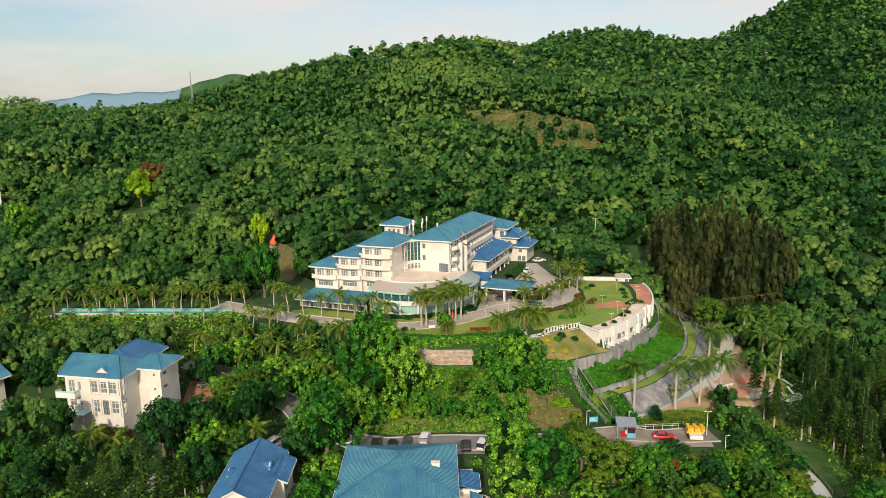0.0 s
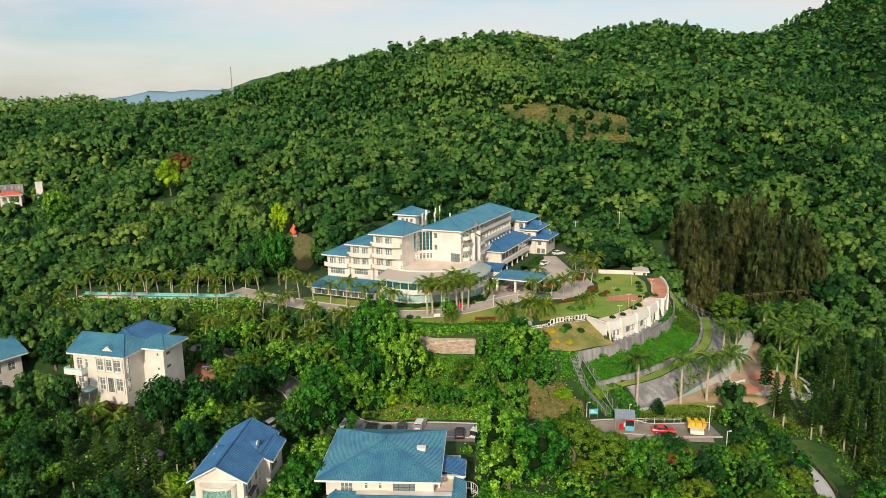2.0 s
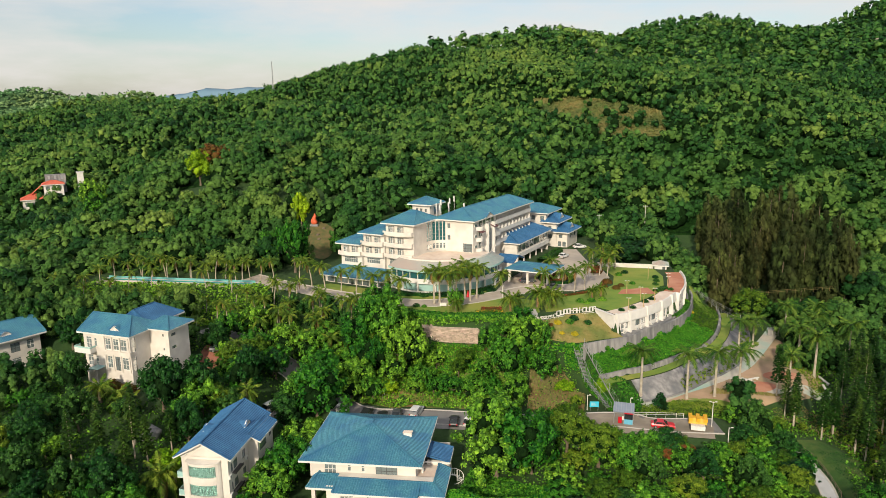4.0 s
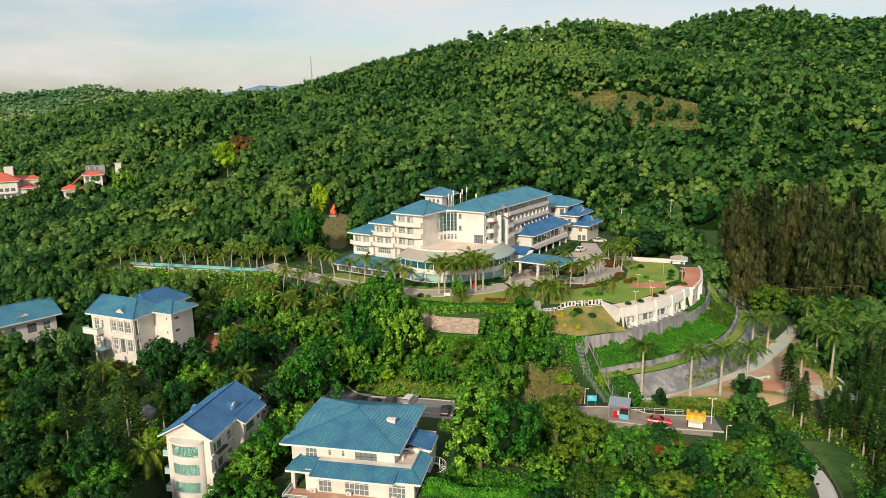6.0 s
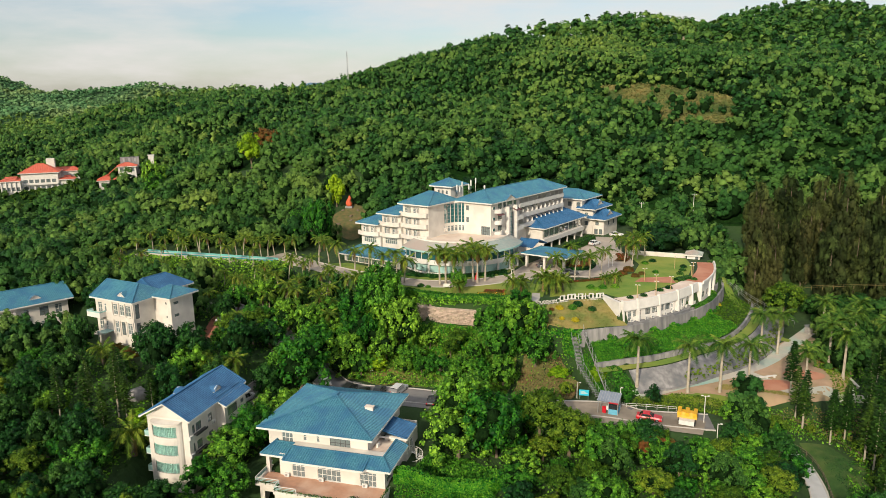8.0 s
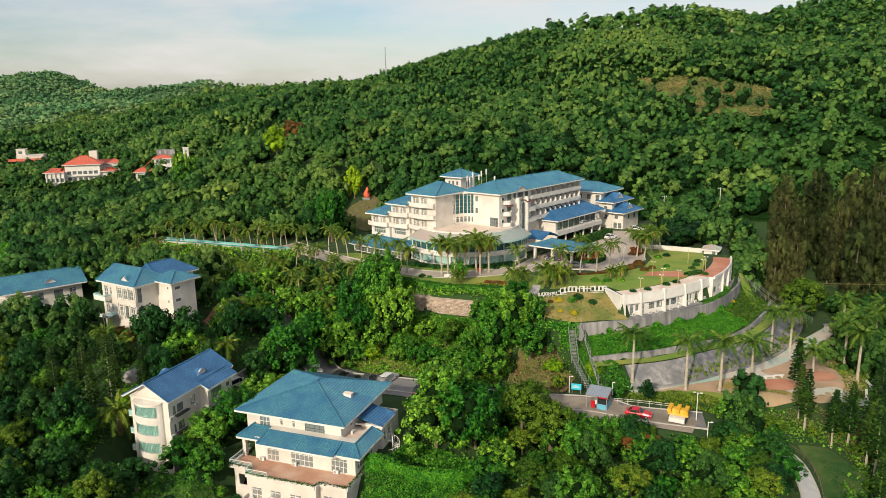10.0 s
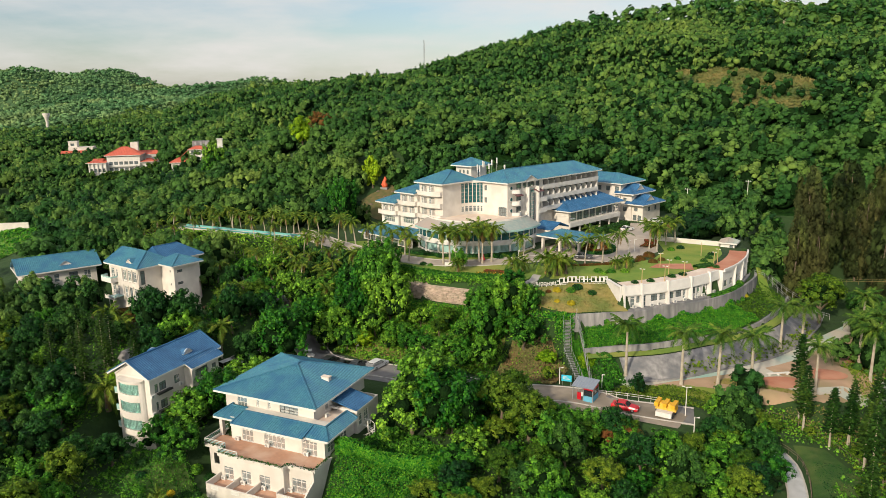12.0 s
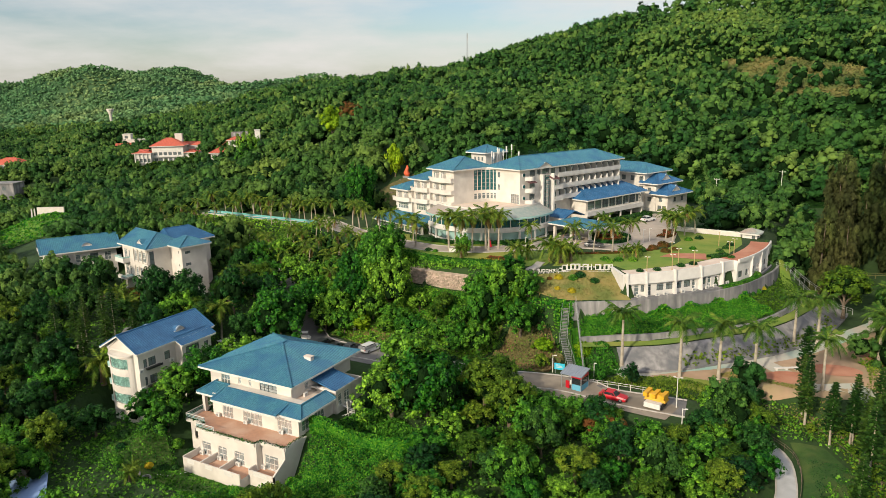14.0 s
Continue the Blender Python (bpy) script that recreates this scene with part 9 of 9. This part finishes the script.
# ---- gate kiosk, signs, yellow machine ----
def kiosk():
    e = thing("gate_kiosk", "open blue and red gate kiosk with a grey sheet roof", "kiosk", pose(37.9, 132.6, -6.35, 0, 0, -8))
    BLUE = mat("kiosk_blue", (0.10, 0.36, 0.52), (0.14, 0.42, 0.58), 2, 0.6)
    roof = Shape().add([(-2.0, -1.7, 2.55), (2.0, -1.7, 2.55), (2.0, 1.6, 3.15), (-2.0, 1.6, 3.15), (-2.0, -1.7, 2.65), (2.0, -1.7, 2.65), (2.0, 1.6, 3.25), (-2.0, 1.6, 3.25)], [(3, 2, 1, 0), (4, 5, 6, 7), (0, 1, 5, 4), (1, 2, 6, 5), (2, 3, 7, 6), (3, 0, 4, 7)])
    r = part("roof", roof, mat("sheet_roof", (0.20, 0.24, 0.30), (0.26, 0.30, 0.36), 2, 0.5), e, "blue-grey sheet roof")
    for i in range(9):
        part("roof_rib", Shape().bar((-1.9 + i * 0.475, -1.7, 2.68), (-1.9 + i * 0.475, 1.6, 3.28), 0.06), METAL, r)
    for x in (-1.8, 0.1, 1.8):
        for y in (-1.4, 1.4):
            part("post", Shape().bar((x, y, 0), (x, y, 2.6 if y < 0 else 3.1), 0.12), METAL, e)
    part("booth", Shape().box(0.1, 1.8, -1.4, 1.4, 0, 1.05), BLUE, e, "turquoise booth counter")
    part("booth_glass", Shape().box(0.14, 1.76, -1.36, 1.36, 1.05, 2.2), CAR_GLASS, e)
    part("booth_band", Shape().box(0.06, 1.84, -1.46, 1.44, 2.2, 2.55), PAINTS["red"], e, "dark red fascia band")
    part("board", Shape().box(-1.0, -0.3, -1.45, -1.38, 0.2, 1.5), PAINTS["red"], e, "red notice board")
    part("board", Shape().box(-0.25, 0.05, -1.45, -1.38, 0.9, 1.7), AC_WHITE, e, "white notice board")


kiosk()


def sign_board():
    e = thing("sign_board", "bright turquoise sign board on posts by the road", "sign", pose(32.8, 139.3, ht(32.8, 139.3), 0, 0, 5))
    part("panel", Shape().box(-0.95, 0.95, -0.04, 0.04, 0.9, 2.1), mat("turquoise_sign", (0.03, 0.48, 0.66), (0.05, 0.52, 0.70), 3, 0.5), e)
    for x in (-0.8, 0.8):
        part("post", Shape().bar((x, 0.08, -0.4), (x, 0.08, 2.1), 0.09), METAL, e)
    for i in range(3):
        part("text_bar", Shape().box(-0.7, 0.7 - 0.3 * i, -0.055, -0.045, 1.3 + 0.22 * i, 1.4 + 0.22 * i), WHITE, e, "white line of unreadable writing")


sign_board()


def yellow_machine():
    e = thing("play_loader", "chunky yellow machine with white front parked in the yard", "machine", pose(51.6, 131.0, -6.35, 0, 0, -8))
    Y = mat("yellow_paint", (0.72, 0.40, 0.015), (0.62, 0.33, 0.015), 1.5, 0.5)
    part("chassis", Shape().box(-1.5, 1.5, -0.9, 1.1, 0.35, 0.9), BLACK, e)
    part("hood", Shape().add([(-1.7, -0.2, 0.9), (1.7, -0.2, 0.9), (1.7, 1.4, 0.9), (-1.7, 1.4, 0.9), (-1.5, 0.1, 2.0), (1.5, 0.1, 2.0), (1.5, 1.2, 2.0), (-1.5, 1.2, 2.0)], [(0, 1, 5, 4), (1, 2, 6, 5), (2, 3, 7, 6), (3, 0, 4, 7), (4, 5, 6, 7)]), Y, e)
    for x in (-1.35, 0.0, 1.35):
        part("fin", Shape().box(x - 0.32, x + 0.32, -1.0, 1.5, 1.7, 2.35), Y, e)
    part("front", Shape().box(-1.3, 1.3, -1.5, -0.3, 0.2, 1.0), AC_WHITE, e, "white front panel")
    for x in (-1.3, 1.3):
        for y in (-0.9, 0.9):
            part("wheel", Shape().tube([(x - 0.15, y, 0.38), (x + 0.15, y, 0.38)], [0.38, 0.38], 12), RUBBER, e)


yellow_machine()


# ---- lamps and poles ----
def street_lamp(x, y, tall, label, arms=1, z=None, m=None, group="street lamps", head=0.55):
    e = thing("street_lamp", label, "lamp", pose(x, y, ht(x, y) if z is None else z), group)
    part("pole", Shape().tube([(0, 0, -0.3), (0, 0, tall)], [0.09, 0.06], 8), m or WHITE, e)
    for k in range(arms):
        s = 1 if k == 0 else -1
        part("arm", Shape().bar((0, 0, tall - 0.15), (s * head, 0, tall), 0.06), m or WHITE, e)
        part("lamp_head", Shape().box(s * head - 0.18, s * head + 0.22, -0.1, 0.1, tall - 0.06, tall + 0.06), AC_WHITE, e)
    return e


LAMP_TAN = mat("tan_lamp_post", (0.50, 0.36, 0.16), (0.42, 0.30, 0.14), 3, 0.7)
for x, y in ((42.2, 164.0), (46.3, 168.2), (46.4, 174.3), (49.7, 173.6), (55.0, 185.8), (55.6, 189.4), (43.8, 180.4), (51.5, 196)):
    street_lamp(x, y, 3.4, "tan garden lamp post on the lawn", 2, TOP, LAMP_TAN, "garden lamps", 0.35)
for x, y in ((34.6, 193.4), (35.6, 195.6), (12.1, 173.4), (18.5, 178.5)):
    street_lamp(x, y, 3.2, "slim white lamp post beside the drive", 1, TOP, WHITE, "drive lamps", 0.2)
street_lamp(54.6, 132.6, 5.0, "white double-headed lamp post by the yard", 2, -6.5)
street_lamp(39.8, 137.2, 3.0, "white lamp post by the stair's foot", 1, -6.4, WHITE, "street lamps", 0.2)
street_lamp(31.4, 139.6, 3.4, "white camera post beside the sign", 1, ht(31.4, 139.6), WHITE, "street lamps", 0.5)
street_lamp(56.4, 127.5, 3.0, "white lamp post among the bushes", 1, ht(56.4, 127.5))
for x, y, t in ((42.7, 253, 9.4), (60.2, 263, 10.6)):
    e = thing("utility_pole", "tall pale utility pole at the woods' edge", "pole", pose(x, y, ht(x, y)), "utility poles")
    part("pole", Shape().tube([(0, 0, -0.5), (0, 0, t)], [0.12, 0.08], 8), AC_WHITE, e)
    part("crossarm", Shape().box(-0.9, 0.9, -0.06, 0.06, t - 0.5, t - 0.38), METAL, e)
    for s in (-0.7, 0, 0.7):
        part("insulator", Shape().tube([(s, 0, t - 0.38), (s, 0, t - 0.15)], [0.07, 0.05], 6), WHITE, e)
e = thing("red_parasol", "closed red parasol beside the drive", "parasol", pose(3.4, 172.6, TOP))
part("canopy", Shape().tube([(0, 0, 0.35), (0, 0, 0.9), (0, 0, 2.1)], [0.55, 0.38, 0.06], 10), PAINTS["red"], e)
part("pole", Shape().tube([(0, 0, 0), (0, 0, 2.25)], [0.04, 0.04], 6), METAL, e)
part("foot", Shape().tube([(0, 0, 0), (0, 0, 0.12)], [0.4, 0.35], 10), CONCRETE, e)
e = thing("notice_stand", "small white notice board on the front lawn", "sign", pose(-1.8, 163.4, TOP, 0, 0, 10))
part("panel", Shape().box(-0.8, 0.8, -0.04, 0.04, 0.5, 1.3), AC_WHITE, e)
for xx in (-0.7, 0.7):
    part("post", Shape().bar((xx, 0, -0.2), (xx, 0, 1.3), 0.07), METAL, e)
e = thing("notice_stand", "small notice board on the slope above the car park", "sign", pose(-11.5, 137.2, ht(-11.5, 137.2), 0, 0, -10))
part("panel", Shape().box(-0.6, 0.6, -0.04, 0.04, 1.2, 1.8), AC_WHITE, e)
part("post", Shape().bar((0, 0.05, -0.2), (0, 0.05, 1.8), 0.08), METAL, e)

# radio mast on the ridge
e = thing("radio_mast", "thin lattice radio mast on the ridge", "mast", pose(-176, 517, ht(-176, 517)))
top = 88 - ht(-176, 517)
for a in (0, 2.1, 4.2):
    part("leg", Shape().bar((0.8 * math.cos(a), 0.8 * math.sin(a), 0), (0.25 * math.cos(a), 0.25 * math.sin(a), top), 0.16), METAL, e)
for k in range(14):
    z0, r0 = top * k / 14, 0.8 - 0.55 * k / 14
    for a in (0, 2.1, 4.2):
        part("lattice", Shape().bar((r0 * math.cos(a), r0 * math.sin(a), z0), (r0 * math.cos(a + 2.1), r0 * math.sin(a + 2.1), z0 + top / 14), 0.08), METAL, e)

# orange sculpture on the bare slope
e = thing("sculpture", "abstract orange-red sculpture on the bare slope", "sculpture", pose(-55.2, 230.5, ht(-55.2, 230.5) + 0.5))
sh = Shape()
sh.tube([(0, 0, 0), (0.3, 0, 1.0), (-0.2, 0, 2.0), (0.35, 0, 3.0), (0.1, 0, 3.8)], [0.75, 0.9, 0.7, 0.55, 0.12], 9)
sh.tube([(-0.3, 0.1, 0), (-0.9, 0.1, 1.1), (-0.7, 0, 2.3)], [0.45, 0.5, 0.1], 8)
part("form", sh, mat("orange_paint", (0.70, 0.13, 0.05), (0.60, 0.10, 0.04), 2, 0.6), e, smooth=True)
part("plinth", Shape().box(-1.3, 1.3, -0.8, 0.8, -0.6, 0.1), CONCRETE, e)
g = random.Random(4)
for x, y in ((-56.6, 228.2), (-52.4, 225), (-51.6, 229.5), (-51.2, 222.5), (-54.5, 219)):
    e = thing("boulder", "rounded brown boulder on the bare slope", "rock", pose(x, y, ht(x, y), 0, 0, g.uniform(0, 360)))
    part("stone", numpy_mesh("stone", ICO_V * np.random.default_rng(int(-x)).uniform(0.7, 1.1, (12, 1)) * [0.9, 0.7, 0.6], ICO_F, BARK), BARK, e)
# grey boulders in the woods near the villa
e = thing("boulder", "large grey boulder in shade among pines", "rock", pose(-50.5, 113.5, ht(-50.5, 113.5) + 0.5))
part("stone", numpy_mesh("stone", ICO_V * np.random.default_rng(5).uniform(0.85, 1.1, (12, 1)) * [2.6, 2.0, 2.0], ICO_F, CONCRETE, smooth=True), CONCRETE, e)
# pale outcrops on the mountain
for x, y, s in ((10, 592, 4.0), (14, 588, 3.0), (4, 586, 2.5), (76, 690, 4.0), (340, 738, 5.0), (346, 742, 4.0), (150, 640, 3.0), (-60, 588, 2.5), (95, 560, 2.5)):
    e = thing("outcrop", "pale rock outcrop among the mountain woods", "rock", pose(x, y, ht(x, y) + 3.0, 0, 0, s * 50), "rock outcrops")
    part("stone", numpy_mesh("stone", ICO_V * np.random.default_rng(int(x + 900)).uniform(0.7, 1.15, (12, 1)) * [s, s * 0.8, s * 0.9], ICO_F, STONE), STONE, e)


# ---- long pool with white coping ----
e = thing("long_pool", "long narrow turquoise pool with white coping", "pool", pose(-81, 183, 6.25, 0, 0, -3))
part("water", Shape().box(-22.5, 22.5, -0.9, 0.9, 0.0, 0.42), WATER, e)
part("coping", Shape().box(-23, 23, -1.3, -0.9, -0.4, 0.5).box(-23, 23, 0.9, 1.3, -0.4, 0.5), KERB, e)
part("screen_wall", Shape().box(-23, 23, 1.9, 2.1, 0, 0.9), mat("turquoise_wall", (0.12, 0.40, 0.37), (0.17, 0.45, 0.41), 0.6, 0.7), e, "low turquoise wall behind the pool")
part("deck", Shape().box(-24, 24, -2.6, -1.3, -0.4, 0.1), PINK_DECK, e)


# ---- red-roofed houses across the valley ----
def red_house(x, y, turn, w, d, eave, rise, base, label, wing=True):
    h = House("red_roofed_house", label, pose(x, y, 0, 0, 0, turn), "house", WHITE)
    fl = [base + 0.9 + 3.4 * i for i in range(int((eave - base) / 3.4))]
    h.ring(-w, w, -d, d, base - 3, eave, {"s": [(1 + 2.6 * i, 2.9 + 2.6 * i, z, z + 1.7, "k") for z in fl for i in range(int((2 * w - 1) / 2.6))], "e": [(1 + 3.0 * i, 2.9 + 3.0 * i, z, z + 1.7, "k") for z in fl for i in range(int((2 * d - 1) / 3.0))]})
    h.hip(-w - 1, w + 1, -d - 1, d + 1, eave, rise, "x", m=RED_TILE, spacing=0.8)
    if wing:
        h.ring(-w - 9, -w, -d - 3, d - 3, base - 3, eave - 3.5, {"s": [(0.8 + 2.1 * i, 2.2 + 2.1 * i, z, z + 1.9, "k") for z in fl[:-1] for i in range(4)]})
        h.hip(-w - 10, -w + 0.2, -d - 4, d - 2, eave - 3.5, 1.6, "x", m=RED_TILE, spacing=0.8)
        for i in range(5):
            part("column", Shape().box(-w - 8.8 + i * 2.1, -w - 8.4 + i * 2.1, -d - 3.6, -d - 3.2, base - 1, eave - 3.6), WHITE, h.e)
        # lower wing at the other end and a long range behind
        h.ring(w, w + 7, -d + 1, d - 4, base - 3, eave - 4.0, {"s": [(1 + 2.4 * i, 2.5 + 2.4 * i, z, z + 1.7, "k") for z in fl[:-1] for i in range(2)]})
        h.hip(w + 0.1, w + 8, -d, d - 3, eave - 4.0, 1.5, "x", m=RED_TILE, spacing=0.8)
        h.ring(w - 5, w + 9, d + 0.2, d + 6, base - 3, eave - 0.8, {})
        h.hip(w - 6, w + 10, d - 0.4, d + 7, eave - 0.8, 2.0, "x", m=RED_TILE, spacing=0.8)
        for z in fl:
            part("balcony", Shape().box(-w + 0.4, w - 0.4, -d - 1.1, -d - 0.06, z - 1.0, z - 0.8).box(-w + 0.4, w - 0.4, -d - 1.1, -d - 1.0, z - 0.8, z + 0.1), WHITE, h.e, "white balcony")
        part("roof_tank", Shape().box(w * 0.3, w * 0.3 + 4, d - 4, d, eave, eave + rise + 2.2), WALL, h.e)
    return h


red_house(-263, 306, 38, 8.5, 7, 17.0, 4.2, 7.5, "white villa with bright red hipped roofs across the valley")
h = House("red_roofed_house", "small white house with stepped red roofs in the woods", pose(-201, 297, 0, 0, 0, 38), "house", WHITE)
h.ring(-4, 4, -3, 3, 10, 21.6, {"s": [(0.8 + 2.4 * i, 2.4 + 2.4 * i, z, z + 1.7, "k") for z in (15.6, 19.0) for i in range(3)]})
h.hip(-4.7, 4.7, -3.7, 3.7, 21.6, 1.5, "x", m=RED_TILE, spacing=0.8)
h.ring(-13, -4, -4.5, 2.5, 8, 15.4, {"s": [(1.0 + 2.6 * i, 2.6 + 2.6 * i, 12.2, 14.0, "k") for i in range(3)]})
h.hip(-13.8, -3.4, -5.3, 3.3, 15.4, 2.2, "x", m=RED_TILE, spacing=0.8)
h.roof([[(-9.2, -2.2, 17.4), (-4.4, -2.2, 21.6), (-4.4, 0.8, 21.6), (-9.2, 0.8, 17.4)]], RED_TILE, 0.8)
part("roof_block", Shape().box(-3, 5.6, 3.9, 7.5, 10, 25.4), CONCRETE, h.e, "weathered grey roof block")
for k in range(3):
    part("slot", Shape().box(-1.8 + 2.6 * k, -0.9 + 2.6 * k, 3.84, 3.9, 23.3, 25.0), METAL, h.e, "dark louvred slot")
part("stair_tower", Shape().box(10, 12.6, -5, -2.4, 10, 26.4).box(9.7, 12.9, -5.3, -2.1, 26.4, 26.7), WHITE, h.e, "white stair tower")
red_house(-357, 268, 25, 9, 6, 7.0, 3.5, 0, "white house with red tiled roof down the valley", False)
h = House("flat_house", "cream flat-roofed house with a red terrace across the valley", pose(-420, 405, 0, 0, 0, 40), "house", WALL)
h.ring(-9, 9, -6, 6, 0, 12, {"s": [(2 + 4 * i, 4.4 + 4 * i, z, z + 2, "k") for z in (3, 7.5) for i in range(4)]})
h.slab(-9, 9, -6, 6, 11.6, 12.2, WALL, "roof_slab")
h.ring(-9, -3, -4, 4, 12.2, 16.2, {"s": [(1.5, 4, 13, 15, "k")]})
h.slab(-9.3, -2.7, -4.3, 4.3, 16.2, 16.6, WALL, "roof_slab")
h.roof([[(-14, -9, 8), (12, -9, 8), (12, -6, 9.5), (-14, -6, 9.5)]], RED_TILE, 0.8)
h = House("grey_house", "low grey flat-roofed house down the valley", pose(-300, 230, 0, 0, 0, 30), "house", CONCRETE)
h.ring(-8, 8, -5, 5, -6, 2.2, {"s": [(2 + 4 * i, 4 + 4 * i, -1, 1, "k") for i in range(3)]})
h.slab(-8.4, 8.4, -5.4, 5.4, 2.2, 2.6, CONCRETE, "roof_slab")
# concrete tower far in the valley
e = thing("water_tower", "tall pale concrete tower far in the valley", "tower", pose(-900, 735, ht(-900, 735)))
part("shaft", Shape().tube([(0, 0, -2), (0, 0, 12), (0, 0, 26), (0, 0, 31), (0, 0, 34)], [2.4, 1.8, 2.0, 3.4, 4.8], 16), WALL, e, smooth=True)
part("crown_ring", Shape().tube([(0, 0, 34), (0, 0, 36.5)], [5.2, 5.2], 16), WALL, e)
# garden wall by the grassy mound
e = thing("mound_wall", "pale broken wall and pillars by the grassy mound", "wall", pose(-161, 168.5, ht(-161, 168.5), 0, 0, 32))
part("wall_body", Shape().box(-5, 4, -0.3, 0.3, -1, 2.6), WALL, e)
for xx in (-7, -6, -4.4):
    part("pillar", Shape().tube([(xx, 0, -1), (xx, 0, 2.2)], [0.25, 0.2], 8), WHITE, e)

# ---- flat-roofed outhouse and blue sheet roof below the villas ----
h = House("outhouse", "weathered concrete outhouse with a flat roof", pose(-32.0, 76.5, 0, 0, 0, -35), "shed", CONCRETE)
h.ring(-4.5, 4.5, -3, 3, -18, -9.6)
h.slab(-4.7, 4.7, -3.2, 3.2, -9.6, -9.3, CONCRETE, "roof_slab")
part("parapet", Shape().box(-4.7, 4.7, -3.2, -2.9, -9.3, -8.9).box(4.4, 4.7, -2.9, 3.2, -9.3, -8.9), CONCRETE, h.e)
e = thing("sheet_shelter", "blue sheet-metal shelter roof among trees", "shelter", pose(-21.5, 73.6, -10.4, 0, 0, -35))
part("sheet", Shape().add([(-4, -2.5, 0), (4, -2.5, 0), (4, 2.5, 0.7), (-4, 2.5, 0.7), (-4, -2.5, 0.08), (4, -2.5, 0.08), (4, 2.5, 0.78), (-4, 2.5, 0.78)], [(3, 2, 1, 0), (4, 5, 6, 7), (0, 1, 5, 4), (1, 2, 6, 5), (2, 3, 7, 6), (3, 0, 4, 7)]), mat("blue_sheet", (0.22, 0.34, 0.62), (0.28, 0.40, 0.66), 1.5, 0.45), e)
for sx in (-3.7, 3.7):
    for sy in (-2.2, 2.2):
        part("post", Shape().bar((sx, sy, -5), (sx, sy, 0.1), 0.12), METAL, e)

# stepping stones and ring planters on the villa lawn
for i in range(12):
    x, y = -14.8 + i * 0.42, 87.0 + 0.34 * i + 0.5 * math.sin(i * 0.6)
    e = thing("stepping_stone", "pale round stepping stone on the villa lawn", "stone", pose(x, y, ht(x, y) + 0.05), "stepping stones")
    part("slab", Shape().tube([(0, 0, -0.1), (0, 0, 0.06)], [0.17, 0.16], 8), WHITE, e)
for x, y in ((-13.4, 84.6), (-11.6, 85.0)):
    e = thing("ring_planter", "pale concrete ring planter on the lawn", "planter", pose(x, y, ht(x, y)))
    part("ring_wall", Shape().strip([(0.8 * math.cos(a * 0.393), 0.8 * math.sin(a * 0.393), 0.35) for a in range(17)], [(0.6 * math.cos(a * 0.393), 0.6 * math.sin(a * 0.393), 0.35) for a in range(17)]).strip([(0.8 * math.cos(a * 0.393), 0.8 * math.sin(a * 0.393), 0) for a in range(17)], [(0.8 * math.cos(a * 0.393), 0.8 * math.sin(a * 0.393), 0.35) for a in range(17)]), CONCRETE, e)
# white curved benches of the park
for x, y, tr in ((69, 157.6, 30), (86, 160.5, 80), (87.5, 165, 95)):
    e = thing("park_bench", "low white curved bench in the park", "bench", pose(x, y, ht(x, y) + 0.1, 0, 0, tr))
    part("seat", Shape().box(-2.2, 2.2, -0.25, 0.25, 0.35, 0.5), WHITE, e)
    for sx in (-1.8, 0, 1.8):
        part("leg", Shape().box(sx - 0.15, sx + 0.15, -0.2, 0.2, -0.1, 0.35), WHITE, e)
# cars glimpsed beyond the retaining wall and hut under the large tree
e = thing("shelter_hut", "small pale hut under the large tree", "hut", pose(84, 190.5, ht(84, 190.5), 0, 0, 20))
part("hut_wall", Shape().box(-1.1, 1.1, -0.8, 0.8, 0, 1.9), KERB, e)
part("hut_roof", Shape().box(-1.3, 1.3, -1.0, 1.0, 1.9, 2.05), METAL, e)
